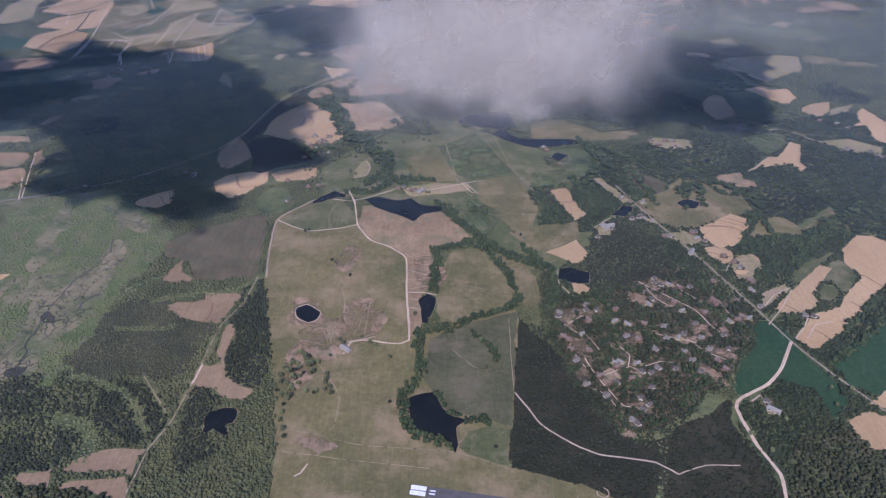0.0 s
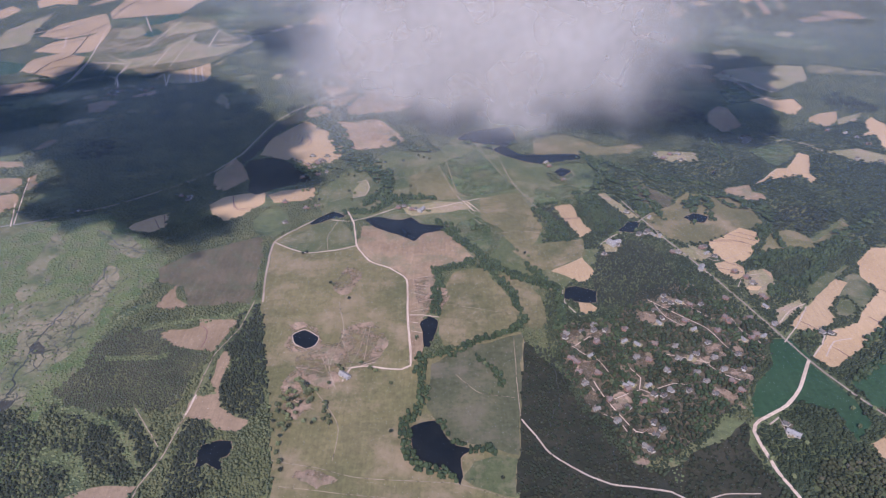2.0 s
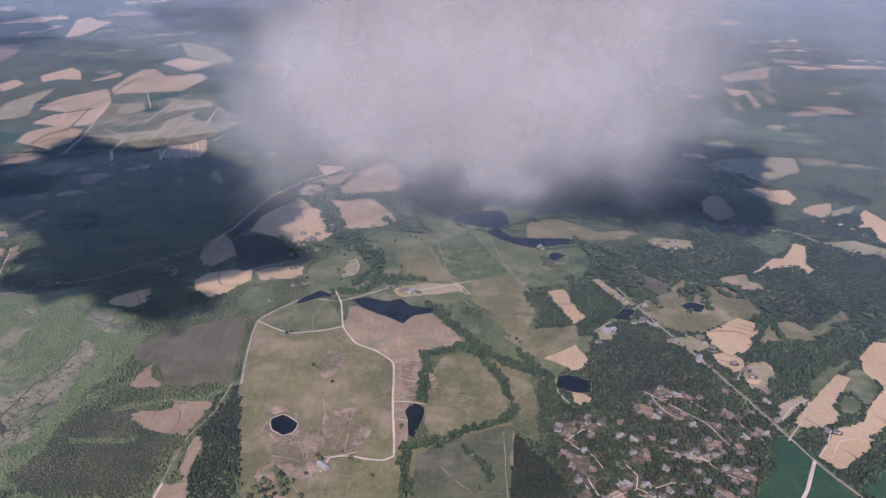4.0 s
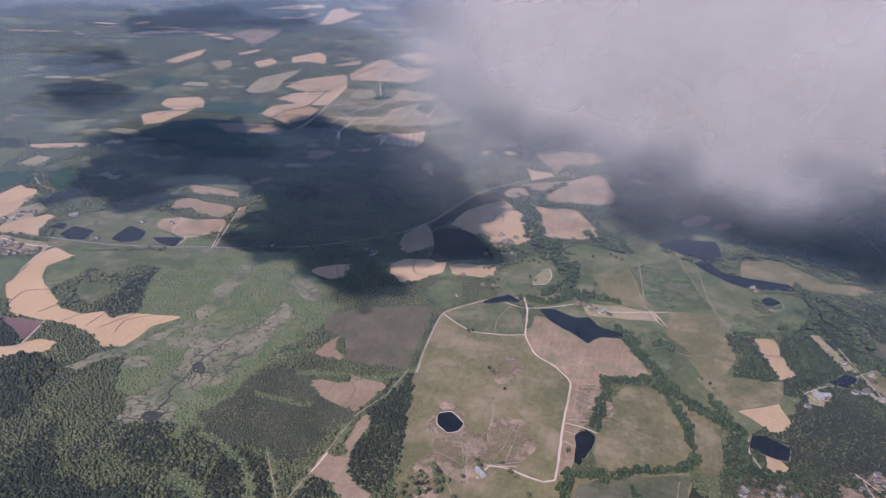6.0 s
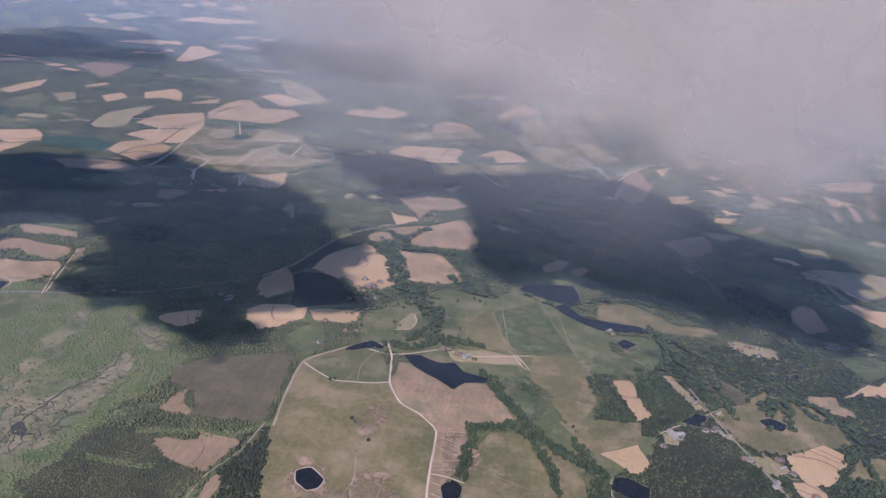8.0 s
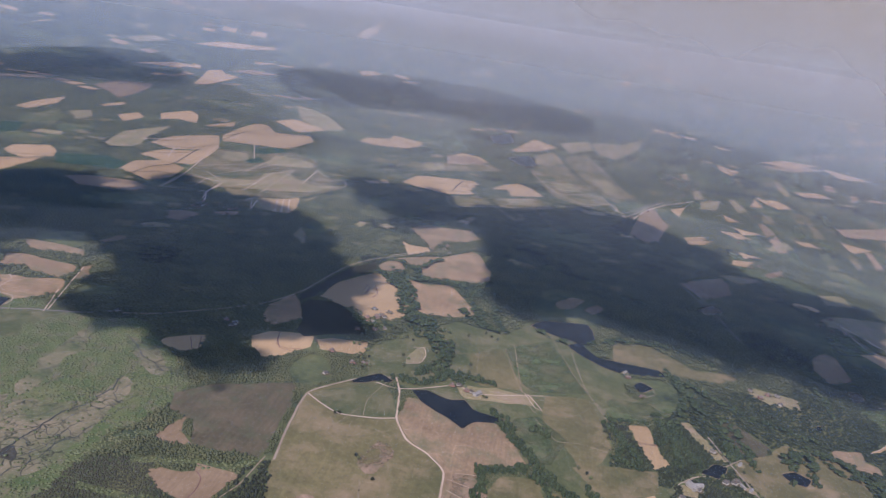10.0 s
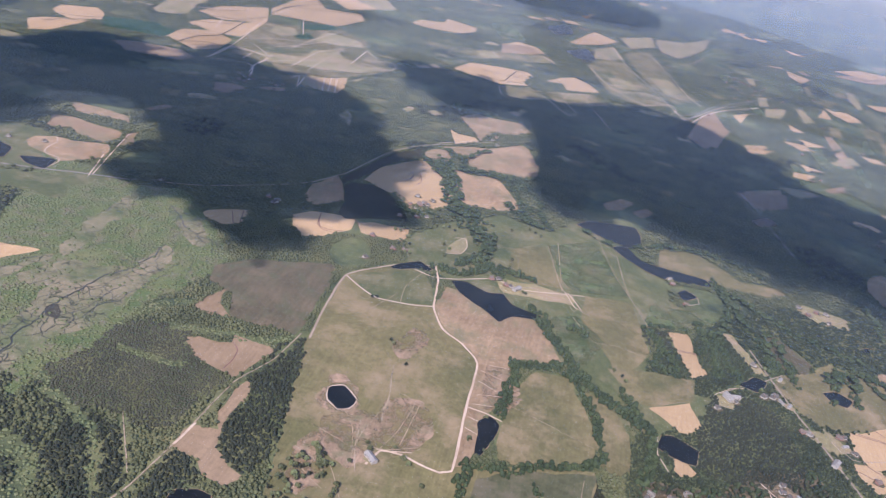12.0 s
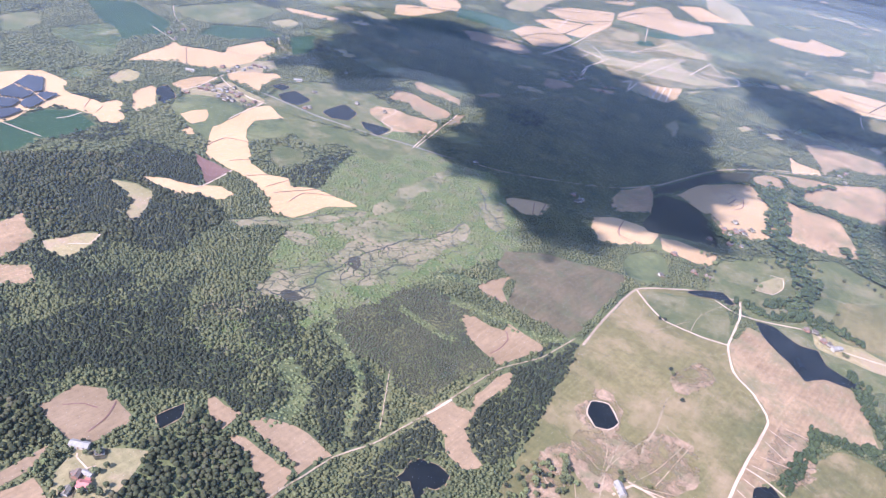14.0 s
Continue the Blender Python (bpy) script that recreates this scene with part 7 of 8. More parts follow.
tree(0, 281.7, 895.1, 77)
tree(3, 265.3, 926.2, 107)
tree(0, 163.2, 667.4, 193)
tree(0, 176.3, 651.8, 152)
tree(1, 185.6, 667.5, 220)
tree(0, 143.5, 641.6, 218)
tree(0, 161.8, 622.0, 203)
tree(1, 220.1, 694.8, 153)
tree(0, 259.5, 694.9, 287)
tree(0, 292.4, 673.1, 242)
tree(1, 314.6, 662.6, 145)
tree(2, 258.3, 641.9, 250)
tree(1, 184.3, 612.5, 117)
tree(1, 162.6, 576.2, 359)
tree(0, 179.9, 534.7, 357)
tree(2, 200.1, 526.9, 337)
tree(0, 167.4, 500.4, 15)
tree(2, 279.9, 504.4, 282)
tree(0, 286.7, 493.5, 108)
tree(0, 301.2, 511.9, 200)
tree(2, 293.3, 482.9, 20)
tree(3, 318.2, 493.6, 70)
tree(3, 280.5, 475.9, 12)
tree(3, 290.9, 455.9, 134)
tree(3, 378.6, 535.2, 243)
tree(2, 386.0, 527.3, 24)
tree(3, 397.9, 535.2, 114)
tree(0, 373.7, 512.0, 306)
tree(1, -220.8, 1018.7, 19)
tree(3, -210.2, 1011.3, 100)
tree(0, -202.8, 1011.1, 71)
tree(3, -187.6, 1000.5, 355)
tree(2, -168.2, 1085.7, 95)
tree(0, -160.6, 1085.2, 351)
tree(1, -50.0, 1019.3, 322)
tree(1, -49.7, 994.0, 106)
tree(0, -36.1, 987.6, 166)
tree(3, -48.7, 955.3, 141)
tree(2, -87.7, 1040.9, 291)
tree(0, -76.8, 1037.0, 211)
tree(1, -140.5, 1005.9, 341)
tree(3, -131.4, 999.1, 17)
tree(1, -133.7, 976.7, 152)
tree(3, -174.2, 958.1, 62)
tree(3, -180.1, 955.6, 359)
tree(0, -159.5, 562.4, 240)
tree(2, -162.0, 553.5, 172)
tree(1, -159.3, 542.4, 36)
tree(0, -153.4, 540.9, 189)
tree(2, -160.9, 530.2, 320)
tree(1, -148.4, 518.9, 113)
tree(2, -151.2, 511.0, 334)
tree(3, -150.8, 501.4, 295)
tree(0, -150.8, 491.0, 349)
tree(1, -145.9, 479.8, 106)
tree(2, -143.2, 471.4, 153)
tree(0, -205.3, 1096.8, 6)
tree(0, -195.3, 1090.3, 101)
tree(1, -208.0, 1083.8, 29)
tree(1, -197.7, 1075.3, 273)
tree(1, -189.3, 1079.6, 340)
tree(1, -207.3, 1038.1, 225)
tree(0, -200.8, 1018.3, 214)
tree(1, -164.5, 1502.5, 9)
tree(1, -157.3, 1488.2, 296)
tree(2, -169.7, 1495.3, 67)
tree(0, -177.3, 1513.4, 77)
tree(0, -149.7, 1467.1, 310)
tree(1, -163.6, 1054.6, 33)
tree(3, -153.5, 1058.7, 301)
tree(1, -175.9, 1067.0, 142)
tree(0, -142.0, 540.2, 77)
tree(3, -148.5, 537.7, 127)
tree(3, -149.2, 551.3, 200)
tree(1, -160.8, 550.9, 243)
tree(2, -147.9, 559.5, 345)
tree(3, -228.0, 707.7, 359)
tree(0, -152.6, 540.8, 15)
tree(1, -151.0, 570.0, 21)
tree(0, -132.2, 554.7, 332)
tree(0, -145.7, 531.7, 105)
tree(1, -146.7, 547.1, 174)
tree(0, -152.1, 559.3, 311)
tree(3, -156.0, 560.0, 141)
tree(0, -135.8, 571.3, 13)
tree(0, -132.8, 571.7, 174)
tree(1, -138.2, 573.9, 324)
tree(0, -152.2, 570.2, 178)
tree(3, -146.9, 569.2, 273)
tree(3, -146.5, 588.3, 25)
tree(3, -150.2, 551.5, 39)
tree(3, -154.2, 568.4, 276)
tree(2, -146.8, 549.0, 312)
tree(1, -141.1, 577.6, 122)
tree(0, -142.2, 550.4, 83)
tree(2, -152.9, 574.1, 23)
tree(0, -130.7, 569.9, 303)
tree(3, -148.9, 586.8, 180)
tree(3, -138.6, 574.1, 92)
tree(1, -144.1, 583.9, 10)
tree(0, -134.4, 565.5, 126)
tree(2, -145.8, 561.8, 112)
tree(1, -129.6, 557.8, 32)
tree(1, -131.7, 569.1, 56)
tree(2, -152.0, 557.7, 34)
tree(2, -139.0, 555.3, 97)
tree(0, -110.0, 1092.5, 3)
tree(3, -98.7, 1075.8, 207)
tree(0, -95.2, 1109.5, 256)
tree(1, -77.3, 1043.8, 297)
tree(3, -86.2, 1020.9, 113)
tree(0, -76.0, 1006.2, 269)
tree(2, -88.3, 983.2, 270)
tree(1, -96.6, 962.4, 218)
tree(0, -62.3, 993.3, 79)
tree(1, -52.7, 979.4, 66)
tree(1, -62.6, 967.0, 190)
tree(0, -100.6, 1034.5, 292)
tree(0, -100.0, 1006.0, 264)
tree(1, -65.0, 1110.9, 223)
tree(2, -31.9, 1124.4, 331)
tree(1, -41.3, 1131.7, 83)
tree(1, -22.6, 1117.3, 304)
tree(0, -30.5, 988.0, 179)
tree(0, -37.0, 976.9, 11)
tree(1, 254.2, 1063.2, 95)
tree(0, 263.2, 1049.8, 326)
tree(1, 273.4, 1045.4, 291)
tree(3, 224.4, 1002.9, 128)
tree(1, 233.4, 990.9, 240)
tree(1, 211.4, 953.3, 96)
tree(1, 301.5, 1081.3, 222)
tree(1, 321.6, 1072.0, 112)
tree(1, 341.3, 1063.0, 323)
tree(0, 251.6, 1097.5, 202)
tree(2, 352.8, 1051.2, 14)


# ---- solar farm ----
PANEL = plain("solar_panel", (0.034, 0.037, 0.050), 0.42, 20)
STEEL = plain("galvanised_steel", (0.5, 0.5, 0.5), 0.5, 2, 0.6)


def solar_block(pts):
    """Tilted rows of panels on posts, filling one fenced block."""
    xs, ys = [p[0] for p in pts], [p[1] for p in pts]
    top = tagged(new("solar_array"), "block of dark blue solar panel rows on bare soil", "solar panels", "solar arrays")
    y = min(ys) + 1.5
    rows, posts = [], bmesh.new()
    while y < max(ys):
        cuts = sorted(a[0] + (b[0] - a[0]) * (y - a[1]) / (b[1] - a[1]) for a, b in zip(pts, pts[1:] + pts[:1]) if (a[1] > y) != (b[1] > y))
        for a, b in zip(cuts[::2], cuts[1::2]):
            if b - a > 4:
                rows.append((a, b, y))
        y += 3.5
    for a, b, y in rows:
        bm = bmesh.new()
        z = float(lie(a, y)) + 2.2
        x = a
        while x < b:
            x1 = min(x + 12, b)
            q = [bm.verts.new(c) for c in ((x, y - 1.6, z), (x1 - 0.2, y - 1.6, z), (x1 - 0.2, y + 1.6, z + 1.5), (x, y + 1.6, z + 1.5), (x, y - 1.6, z - 0.1), (x1 - 0.2, y - 1.6, z - 0.1), (x1 - 0.2, y + 1.6, z + 1.4), (x, y + 1.6, z + 1.4))]
            for f in ((0, 1, 2, 3), (7, 6, 5, 4), (0, 4, 5, 1), (1, 5, 6, 2), (2, 6, 7, 3), (3, 7, 4, 0)):
                bm.faces.new([q[i] for i in f])
            box(posts, (x + x1) / 2 - 0.1, y - 0.1, z - 2.2, (x + x1) / 2 + 0.1, y + 0.1, z + 0.6)
            x = x1
        part("panel_row", bm, PANEL, top)
    part("posts", posts, STEEL, top)


solar_block([(-1001, 575), (-1021, 602), (-1005, 614), (-963, 593), (-961, 584)])
solar_block([(-981, 546), (-997, 571), (-958, 580), (-948, 561), (-969, 541)])
solar_block([(-954, 582), (-959, 592), (-945, 605), (-932, 582)])
solar_block([(-964, 537), (-944, 558), (-928, 539), (-933, 523)])
solar_block([(-943, 560), (-952, 578), (-930, 579), (-916, 556), (-927, 547)])
solar_block([(-927, 521), (-925, 536), (-914, 546), (-901, 522), (-901, 509)])

# ---- airfield ----
tagged(sheet("runway", [Vector(p) for p in [(-26.3, 419.1), (367.7, 350.5), (365.9, 339.6), (-28.2, 408.3)]], TARMAC, 4.5), "dark asphalt airstrip with a white painted end", "runway", kind="structure")
tagged(sheet("threshold_paint", [Vector(p) for p in [(-26.0, 418.6), (-13.0, 416.3), (-13.8, 411.8), (-26.8, 414.0)]], WHITE, 4.9), "white painted block at the runway end", "paint", kind="structure")
tagged(sheet("threshold_paint", [Vector(p) for p in [(-26.9, 413.2), (-13.9, 411.0), (-14.7, 406.4), (-27.7, 408.7)]], WHITE, 4.9), "white painted block at the runway end", "paint", kind="structure")
tagged(sheet("runway_mark", [Vector(p) for p in [(-10.5, 413.1), (-5.6, 412.3), (-5.8, 410.9), (-10.8, 411.7)]], WHITE, 4.9), "white painted runway mark", "paint", kind="structure")
tagged(sheet("runway_mark", [Vector(p) for p in [(-11.1, 410.0), (-6.2, 409.1), (-6.4, 407.7), (-11.3, 408.6)]], WHITE, 4.9), "white painted runway mark", "paint", kind="structure")
strip("marker_ring", "pale circular airfield marker in grass", MATS["dirt"], 0.8, [(133.6 + 5 * math.cos(k * 0.4), 410.7 + 5 * math.sin(k * 0.4)) for k in range(17)])

# ---- creeks, pools and grass terraces ----
CREEK = plain("creek_mud", (0.032, 0.034, 0.028), 0.5, 4)
strip("grass_terrace", "dark grassy terrace line across a bare field", MATS["cutover"], 1, [(-735, 687), (-740, 714), (-715, 732)])
strip("grass_terrace", "dark grassy terrace line across a bare field", MATS["cutover"], 1, [(-685, 678), (-675, 705)])
strip("grass_terrace", "dark grassy terrace line across a bare field", MATS["cutover"], 1, [(-642, 672), (-633, 696)])
strip("grass_terrace", "dark grassy terrace line across a bare field", MATS["cutover"], 1, [(-609, 673), (-610, 708)])
strip("grass_terrace", "dark grassy terrace line across a bare field", MATS["cutover"], 1, [(-594, 673), (-575, 719)])
strip("grass_terrace", "dark grassy terrace line across a bare field", MATS["cutover"], 1, [(-569, 674), (-575, 702), (-547, 729)])
strip("grass_terrace", "dark grassy terrace line across a bare field", MATS["cutover"], 1, [(-271, 682), (-262, 675), (-258, 657), (-259, 643)])
strip("grass_terrace", "dark grassy terrace line across a bare field", MATS["cutover"], 1, [(-420, 345), (-412, 357), (-403, 362)])
strip("grass_terrace", "dark grassy terrace line across a bare field", MATS["cutover"], 1, [(-401, 374), (-391, 361), (-386, 346)])
strip("grass_terrace", "dark grassy terrace line across a bare field", MATS["cutover"], 1, [(386, 676), (401, 657)])
strip("grass_terrace", "dark grassy terrace line across a bare field", MATS["cutover"], 1, [(491, 745), (506, 730), (519, 705)])
strip("grass_terrace", "dark grassy terrace line across a bare field", MATS["cutover"], 1, [(402, 630), (415, 608)])
strip("grass_terrace", "dark grassy terrace line across a bare field", MATS["cutover"], 1, [(465, 679), (479, 661)])
strip("grass_terrace", "dark grassy terrace line across a bare field", MATS["cutover"], 1, [(352, 850), (374, 849), (390, 840)])
strip("grass_terrace", "dark grassy terrace line across a bare field", MATS["cutover"], 1, [(385, 870), (410, 853)])
strip("grass_terrace", "dark grassy terrace line across a bare field", MATS["cutover"], 1, [(331, 785), (360, 772)])
strip("grass_terrace", "dark grassy terrace line across a bare field", MATS["cutover"], 1, [(149, 912), (187, 917)])
strip("grass_terrace", "dark grassy terrace line across a bare field", MATS["cutover"], 1, [(-308, 984), (-294, 956), (-269, 956)])
strip("grass_terrace", "dark grassy terrace line across a bare field", MATS["cutover"], 1, [(-267, 1010), (-254, 992), (-244, 989)])
strip("grass_terrace", "dark grassy terrace line across a bare field", MATS["cutover"], 1, [(-250, 1209), (-249, 1233), (-239, 1239), (-232, 1222), (-235, 1198), (-243, 1192)])
strip("grass_terrace", "dark grassy terrace line across a bare field", MATS["cutover"], 1, [(-405, 933), (-386, 900)])
strip("grass_terrace", "dark grassy terrace line across a bare field", MATS["cutover"], 1, [(-287, 1232), (-265, 1205), (-239, 1195)])
strip("grass_terrace", "dark grassy terrace line across a bare field", MATS["cutover"], 1, [(-898, 614), (-919, 633)])
strip("grass_terrace", "dark grassy terrace line across a bare field", MATS["cutover"], 1, [(-876, 617), (-892, 635)])
strip("grass_terrace", "dark grassy terrace line across a bare field", MATS["cutover"], 1, [(-1027, 921), (-991, 940), (-990, 986)])
strip("grass_terrace", "dark grassy terrace line across a bare field", MATS["cutover"], 1, [(-1084, 885), (-979, 815)])
strip("grass_terrace", "dark grassy terrace line across a bare field", MATS["cutover"], 1, [(-752, 1084), (-745, 1037), (-741, 1018)])
strip("grass_terrace", "dark grassy terrace line across a bare field", MATS["cutover"], 1, [(-269, 1228), (-262, 1236), (-247, 1231), (-242, 1210), (-246, 1190), (-254, 1190)])
strip("grass_terrace", "dark grassy terrace line across a bare field", MATS["cutover"], 1, [(-248, 1135), (-228, 1123), (-221, 1110)])
strip("grass_terrace", "dark grassy terrace line across a bare field", MATS["cutover"], 1, [(-311, 1002), (-302, 965), (-285, 960), (-268, 967)])
strip("grass_terrace", "dark grassy terrace line across a bare field", MATS["cutover"], 1, [(-395, 944), (-383, 910)])
strip("grass_terrace", "dark grassy terrace line across a bare field", MATS["cutover"], 1, [(344, 847), (381, 846), (394, 835)])
strip("grass_terrace", "dark grassy terrace line across a bare field", MATS["cutover"], 1, [(367, 868), (402, 847)])
strip("grass_terrace", "dark grassy terrace line across a bare field", MATS["cutover"], 1, [(344, 799), (367, 783)])
strip("grass_terrace", "dark grassy terrace line across a bare field", MATS["cutover"], 1, [(164, 912), (188, 915)])
strip("grass_terrace", "dark grassy terrace line across a bare field", MATS["cutover"], 1.4, [(-244, 1203), (-243, 1222), (-233, 1227), (-226, 1199), (-232, 1181)])
strip("grass_terrace", "dark grassy terrace line across a bare field", MATS["cutover"], 1.4, [(-247, 1096), (-229, 1094), (-228, 1114)])
strip("creek", "dark muddy creek through the marsh", CREEK, 0.9, [(121, 612), (116, 576), (98, 534), (89, 508)], 1.6, 5.0)
strip("creek", "dark muddy creek through the marsh", CREEK, 0.9, [(107, 610), (110, 567), (103, 542)], 1.6, 5.0)
strip("creek", "dark muddy creek through the marsh", CREEK, 0.9, [(140, 527), (146, 497), (147, 462)], 1.6, 5.0)
strip("creek", "dark muddy creek through the marsh", CREEK, 1.6, [(-457, 488), (-450, 502), (-451, 525), (-450, 547), (-435, 553), (-431, 572), (-438, 613), (-441, 655), (-442, 697), (-436, 725), (-426, 750), (-422, 787), (-425, 813)], 1.6, 5.0)
strip("creek", "dark muddy creek through the marsh", CREEK, 1.0, [(-435, 553), (-424, 551), (-424, 577)], 1.6, 5.0)
strip("creek", "dark muddy creek through the marsh", CREEK, 0.9, [(-428, 603), (-415, 631), (-406, 678), (-394, 716), (-388, 759)], 1.6, 5.0)
strip("creek", "dark muddy creek through the marsh", CREEK, 0.9, [(-431, 643), (-415, 664), (-415, 698), (-409, 718)], 1.6, 5.0)
strip("creek", "dark muddy creek through the marsh", CREEK, 0.7, [(-449, 648), (-447, 624), (-459, 601), (-464, 579)], 1.6, 5.0)
strip("creek", "dark muddy creek through the marsh", CREEK, 0.7, [(-432, 636), (-419, 610), (-407, 608)], 1.6, 5.0)
strip("creek", "dark muddy creek through the marsh", CREEK, 0.7, [(-442, 697), (-417, 683), (-404, 659)], 1.6, 5.0)
strip("creek", "dark muddy creek through the marsh", CREEK, 0.7, [(-443, 674), (-416, 649), (-404, 622)], 1.6, 5.0)
strip("creek", "dark muddy creek through the marsh", CREEK, 0.9, [(-426, 750), (-406, 744), (-390, 783)], 1.6, 5.0)
strip("creek", "dark muddy creek through the marsh", CREEK, 1.4, [(-475, 905), (-453, 886), (-436, 871), (-412, 853), (-393, 842)], 1.6, 5.0)
strip("creek", "dark muddy creek through the marsh", CREEK, 0.8, [(-438, 869), (-423, 833), (-409, 800), (-410, 791)], 1.6, 5.0)
strip("creek", "dark muddy creek through the marsh", CREEK, 0.8, [(-412, 853), (-388, 851), (-378, 829), (-358, 821)], 1.6, 5.0)
strip("creek", "dark muddy creek through the marsh", CREEK, 0.8, [(-436, 871), (-430, 888)], 1.6, 5.0)
strip("creek", "dark muddy creek through the marsh", CREEK, 0.8, [(-491, 758), (-481, 774), (-468, 806), (-476, 821), (-488, 819), (-507, 787)], 1.6, 5.0)
strip("creek", "dark muddy creek through the marsh", CREEK, 1.3, [(-576, 590), (-567, 608), (-546, 627), (-535, 651), (-524, 693), (-513, 721)], 1.6, 5.0)
strip("creek", "dark muddy creek through the marsh", CREEK, 0.7, [(-453, 539), (-476, 548), (-468, 571), (-463, 592)], 1.6, 5.0)
strip("creek", "dark muddy creek through the marsh", CREEK, 0.7, [(-449, 512), (-436, 522), (-431, 541), (-423, 557)], 1.6, 5.0)
strip("creek", "dark muddy creek through the marsh", CREEK, 0.7, [(-436, 725), (-437, 756), (-423, 778)], 1.6, 5.0)
strip("creek", "dark muddy creek through the marsh", CREEK, 0.6, [(-431, 572), (-437, 595), (-456, 604), (-455, 617)], 1.6, 5.0)
strip("creek", "dark muddy creek through the marsh", CREEK, 0.6, [(-436, 614), (-458, 628), (-459, 660), (-442, 697)], 1.6, 5.0)
strip("creek", "dark muddy creek through the marsh", CREEK, 0.6, [(-406, 678), (-409, 696), (-424, 705), (-424, 728)], 1.6, 5.0)
strip("creek", "dark muddy creek through the marsh", CREEK, 0.6, [(-451, 525), (-465, 529), (-464, 543)], 1.6, 5.0)
strip("creek", "dark muddy creek through the marsh", CREEK, 0.6, [(-392, 834), (-394, 813), (-375, 788), (-368, 761)], 1.6, 5.0)
strip("creek", "dark muddy creek through the marsh", CREEK, 0.6, [(-425, 813), (-411, 772), (-396, 760)], 1.6, 5.0)
strip("creek", "dark muddy creek through the marsh", CREEK, 0.6, [(-450, 547), (-457, 563), (-451, 573), (-453, 588)], 1.6, 5.0)
strip("creek", "dark muddy creek through the marsh", CREEK, 0.6, [(-483, 675), (-473, 700), (-453, 710), (-443, 735)], 1.6, 5.0)
strip("creek", "dark muddy creek through the marsh", CREEK, 0.6, [(-512, 621), (-501, 638), (-484, 638)], 1.6, 5.0)
tagged(sheet("pool", rounded([(-438, 637), (-445, 651), (-439, 659), (-429, 649), (-426, 636)], True, 5.0, 3.0, 4), MATS["bog"], 1.2), "shallow dark marsh pool", "pool", "", "structure")
tagged(sheet("pool", rounded([(-436, 550), (-440, 562), (-427, 568), (-418, 568), (-423, 550)], True, 5.0, 3.0, 4), MATS["bog"], 1.2), "shallow dark marsh pool", "pool", "", "structure")

# ---- added sheets with haze painted on them, over the land ----
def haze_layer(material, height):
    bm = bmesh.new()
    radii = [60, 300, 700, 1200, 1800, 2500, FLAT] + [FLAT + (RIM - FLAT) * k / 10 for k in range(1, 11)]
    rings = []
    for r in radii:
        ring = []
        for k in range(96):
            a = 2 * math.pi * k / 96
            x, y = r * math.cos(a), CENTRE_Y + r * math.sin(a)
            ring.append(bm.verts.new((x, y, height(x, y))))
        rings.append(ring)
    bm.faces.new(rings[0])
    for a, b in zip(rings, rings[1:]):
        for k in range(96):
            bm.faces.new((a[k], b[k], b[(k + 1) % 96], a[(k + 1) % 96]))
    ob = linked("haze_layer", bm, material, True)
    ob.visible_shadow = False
    return tagged(ob, "added sheet painted as thin blue haze over the far farmland", "haze", kind="stuff")


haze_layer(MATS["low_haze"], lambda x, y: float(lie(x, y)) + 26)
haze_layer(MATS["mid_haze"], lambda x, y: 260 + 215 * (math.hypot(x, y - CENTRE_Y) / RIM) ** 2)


def glow_backdrop():
    # Added ring; its emission stands for the bright air at the horizon.
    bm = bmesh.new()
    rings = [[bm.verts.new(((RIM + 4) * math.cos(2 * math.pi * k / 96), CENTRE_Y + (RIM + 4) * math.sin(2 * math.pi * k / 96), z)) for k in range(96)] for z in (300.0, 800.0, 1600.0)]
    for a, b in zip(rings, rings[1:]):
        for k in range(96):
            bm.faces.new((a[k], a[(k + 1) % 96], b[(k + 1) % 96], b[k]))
    tagged(linked("backdrop", bm, MATS["distance"], True), "added glowing ring painted as pale murky distance above the horizon", "backdrop", kind="structure")


glow_backdrop()

# ---- clouds ----
def cloud_sheet(name, xs, zs, where, density, material):
    """One sheet of cloud: a grid in its own two directions, with a density at every point."""
    nx, nz = len(xs), len(zs)
    verts = [where(a, b) for b in zs for a in xs]
    thick = [density(a, b) for b in zs for a in xs]
    faces = []
    for j in range(nz - 1):
        for i in range(nx - 1):
            q = (j * nx + i, j * nx + i + 1, (j + 1) * nx + i + 1, (j + 1) * nx + i)
            if max(thick[k] for k in q) > 0.0:
                faces.append(q)
    mesh = bpy.data.meshes.new(name)
    mesh.from_pydata(verts, [], faces)
    mesh.attributes.new("cloudiness", "FLOAT", "POINT").data.foreach_set("value", np.array(thick, np.float32))
    mesh.materials.append(material)
    mesh.shade_smooth()
    return new(name, mesh)


def smooth(v, a, b):
    v = min(1.0, max(0.0, (v - a) / (b - a)))
    return v * v * (3 - 2 * v)


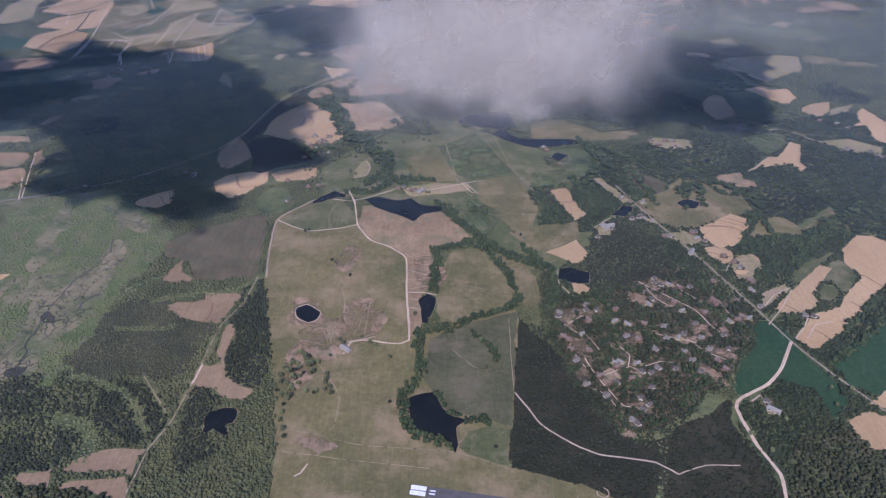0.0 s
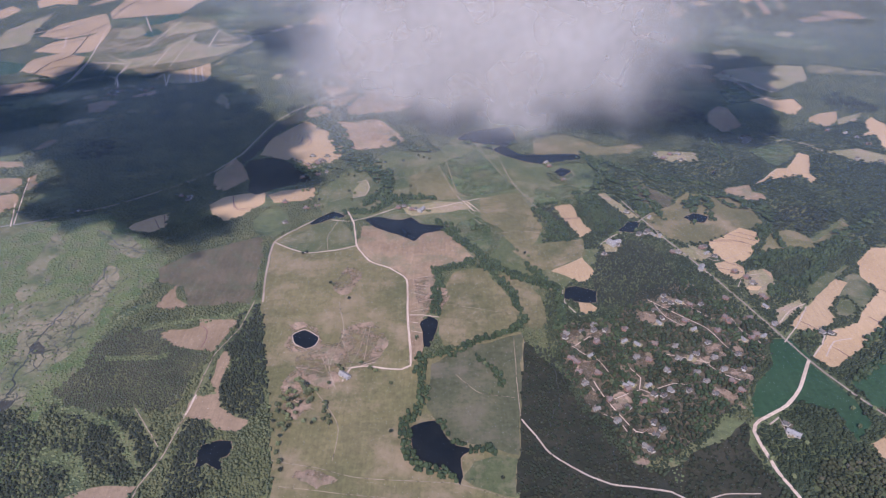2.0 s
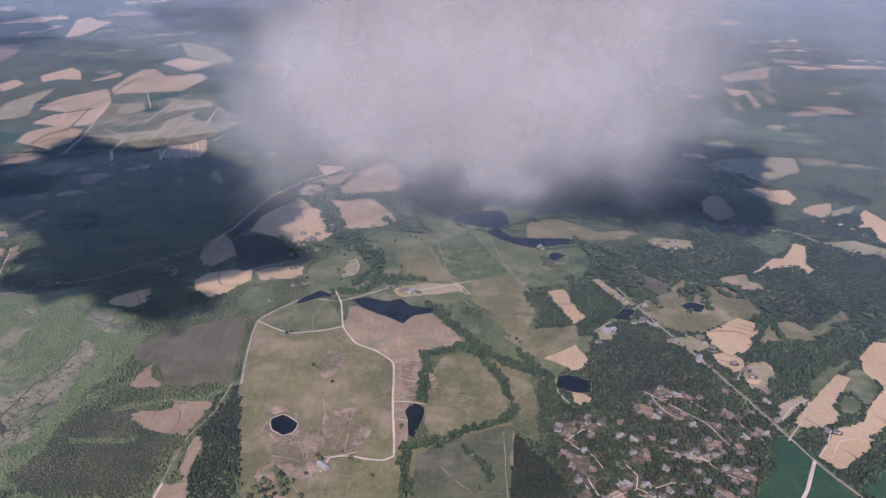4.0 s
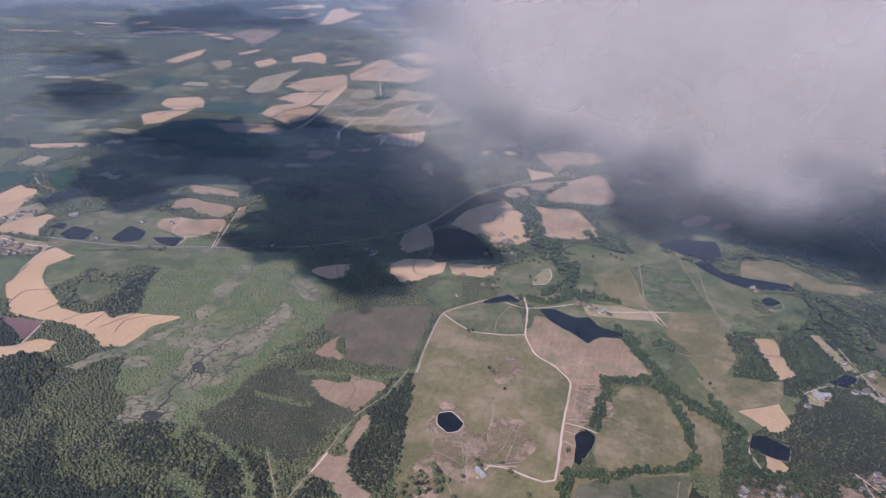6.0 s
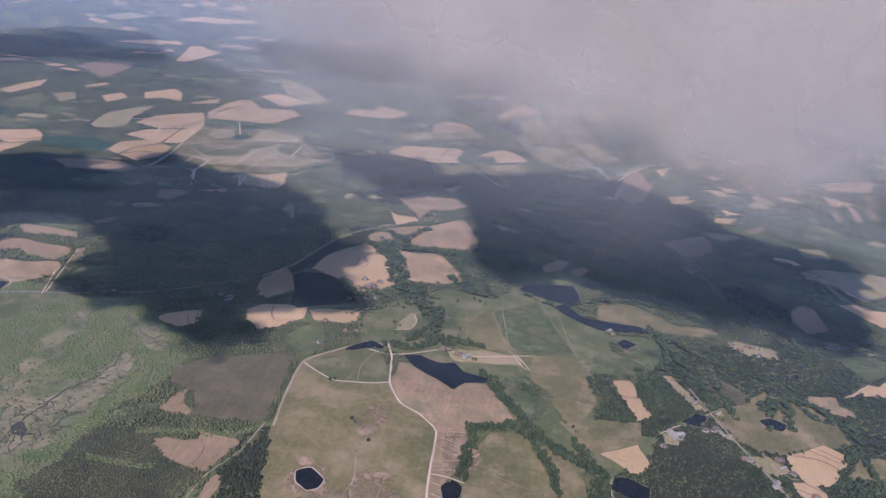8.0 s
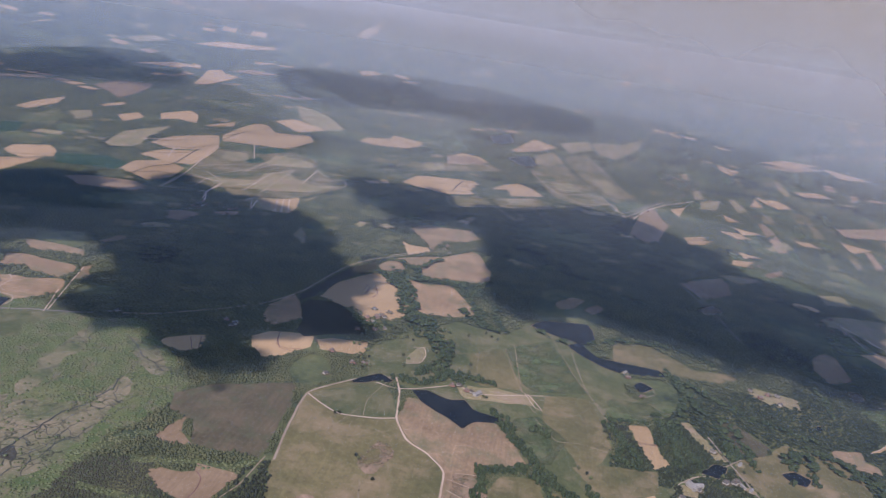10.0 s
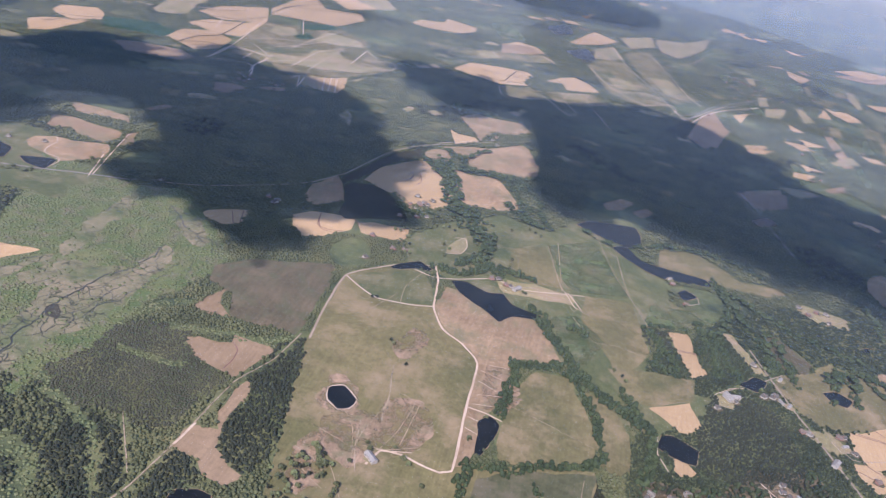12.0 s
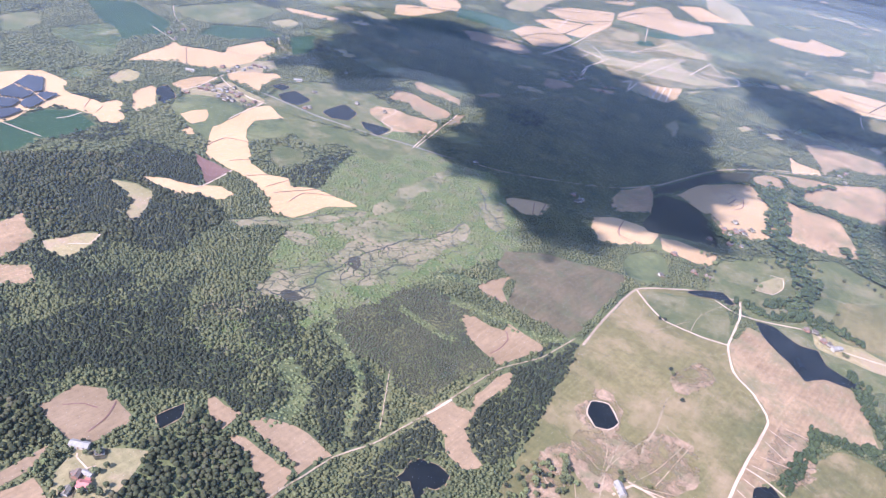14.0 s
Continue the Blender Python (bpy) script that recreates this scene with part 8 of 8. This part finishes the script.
NEAR_CLOUD = cloud_material("cloud_near", (0.418, 0.390, 0.363), 7.0, 0.4, True)
near_cloud = tagged(new("cumulus_cloud"), "soft grey-white cumulus cloud with a ragged base", "cloud", kind="stuff")
for layer, y in enumerate((142.0, 145.0, 148.0, 151.0, 154.5, 158.5, 163.0)):

    def thickness(x, z, y=y):
        q = Vector((x * 0.055, y * 0.015, z * 0.055))
        billow = noise.fractal(q * 1.5, 0.8, 2.1, 5) * 5.5 + noise.noise(q * 0.6 + Vector((4, 0, 0))) * 6
        slope = -2.0 * smooth(x, 14, 30) - 4.0 * smooth(-x, -8, 16)
        side = smooth(x + billow * 1.4, -29, -7) * (1 - smooth(x + billow * 1.2, 33, 52))
        wisp = 0.34 * smooth(x + billow, -62, -10) * (1 - smooth(x + billow, 56, 96)) * smooth(z + billow, 446, 464)
        veil = 0.32 * smooth(z + 0.6 * billow, 432, 441) * (1 - smooth(x, 8, 24))
        whole = max(side * max(veil, smooth(z + billow * 0.9 + slope, 439.5, 450)), wisp) * smooth(z, 432, 436)
        return (1 - (1 - 0.99 * whole) ** 0.15) * (1 - smooth(z, 520, 545))

    ob = cloud_sheet("billow", np.arange(-66, 100, 1.3), np.arange(424, 546, 1.3), lambda a, b, y=y: (a, y + 2 * noise.noise(Vector((a * 0.02, b * 0.02, 0.5))), b), thickness, NEAR_CLOUD)
    ob.parent = near_cloud
    ob.visible_shadow = False



def veil(x, z):
    """The thin grey skirt trailing behind the cumulus."""
    edge = 438 - 0.13 * (x + 40) + 4 * noise.fractal(Vector((x * 0.03, z * 0.05, 7)), 0.8, 2.1, 4)
    return 0.62 * smooth(z - edge, -9, 20) * smooth(x, -62, 0) * (1 - smooth(x, 75, 115)) * (1 - smooth(z, 500, 540))


ob = cloud_sheet("skirt", np.arange(-66, 120, 2.5), np.arange(410, 546, 2.5), lambda a, b: (a, 300 + 3 * noise.noise(Vector((a * 0.02, b * 0.02, 0.5))), b), veil, cloud_material("cloud_skirt", (0.40, 0.372, 0.345), 45.0, 0.4, True))
ob.parent = near_cloud
ob.visible_shadow = False

HIGH_CLOUD = cloud_material("cloud_high", (0.80, 0.84, 0.90), 60.0, 0.12)
CLOUD_HEIGHT = 640.0


def high_cloud(pts, thick=0.93):
    """A flat-based fair-weather cloud over the camera's height; its shade falls on the land."""
    line = rounded(pts, True, 25.0, 14.0, 5, 0.25)
    px, py = np.array([p.x for p in line]), np.array([p.y for p in line])
    qx, qy = np.roll(px, -1), np.roll(py, -1)

    def depth_in(x, y):
        inside = bool((((py > y) != (qy > y)) & (x < (qx - px) * (y - py) / np.where(qy == py, 1e-9, qy - py) + px)).sum() % 2)
        dx, dy = qx - px, qy - py
        t = np.clip(((x - px) * dx + (y - py) * dy) / (dx * dx + dy * dy + 1e-9), 0, 1)
        d = float(np.hypot(x - px - t * dx, y - py - t * dy).min())
        return d if inside else -d

    def thickness(x, y):
        d = depth_in(x, y) + 12 + 30 * noise.fractal(Vector((x * 0.017, y * 0.017, 2)), 0.7, 2.1, 5)
        return (thick + 0.2) * smooth(d, -12, 16)

    step = 9.0
    ob = cloud_sheet("cloud", np.arange(px.min() - 60, px.max() + 60, step), np.arange(py.min() - 60, py.max() + 60, step), lambda a, b: (a, b, CLOUD_HEIGHT + 10 * noise.noise(Vector((a * 0.01, b * 0.01, 0)))), thickness, HIGH_CLOUD)
    tagged(ob, "fair-weather cloud above that shades the farmland", "cloud", "", "stuff")


high_cloud([(-1037, 290), (-1067, 376), (-1098, 483), (-1174, 599), (-1228, 619), (-1198, 690), (-1167, 764), (-1117, 860), (-1042, 889), (-942, 827), (-926, 900), (-925, 1003), (-893, 1013), (-818, 948), (-769, 929), (-727, 946), (-636, 919), (-564, 868), (-511, 825), (-468, 774), (-428, 705), (-404, 642), (-364, 634), (-340, 569), (-349, 507), (-328, 467), (-308, 430), (-285, 384), (-338, 362), (-364, 351), (-403, 332), (-432, 312), (-433, 284), (-407, 266), (-397, 236), (-421, 199), (-436, 187), (-467, 197), (-502, 216), (-540, 250), (-570, 278), (-604, 285), (-628, 277), (-664, 284), (-693, 331), (-694, 373), (-661, 351), (-691, 403), (-709, 456), (-753, 483), (-812, 536), (-873, 531), (-893, 479), (-885, 427), (-865, 379), (-880, 343), (-923, 334), (-967, 363), (-1006, 336)], 1.0)
high_cloud([(-575, 1234), (-556, 1299), (-484, 1295), (-416, 1302), (-369, 1326), (-324, 1297), (-288, 1198), (-209, 1249), (-145, 1280), (-40, 1370), (22, 1451), (83, 1437), (161, 1395), (201, 1403), (230, 1312), (261, 1268), (336, 1224), (358, 1121), (395, 1062), (436, 1040), (534, 997), (602, 931), (435, 495), (388, 511), (314, 533), (258, 539), (176, 550), (111, 584), (49, 603), (-25, 610), (-79, 579), (-117, 594), (-139, 678), (-146, 805), (-183, 937), (-247, 1052), (-326, 988), (-384, 966), (-443, 1050), (-507, 1113)], 0.95)
high_cloud([(-1422, 3046), (-1235, 3191), (-1036, 3339), (-864, 3393), (-627, 3444), (-382, 3457), (-133, 3365), (102, 3208), (100, 2927), (-52, 2779), (-302, 2724), (-559, 2738), (-804, 2676), (-1005, 2489), (-1164, 2514), (-1324, 2764)], 0.42)
high_cloud([(-2295, 2111), (-2247, 2385), (-2067, 2684), (-1873, 2771), (-1639, 2494), (-1575, 2184), (-1771, 2086), (-1879, 1859), (-2003, 1749)], 0.4)
high_cloud([(-1663, 977), (-1588, 1066), (-1422, 1010), (-1360, 874), (-1433, 783)], 0.6)
high_cloud([(-1927, 1255), (-1857, 1452), (-1684, 1339), (-1661, 1151), (-1774, 1094)], 0.55)
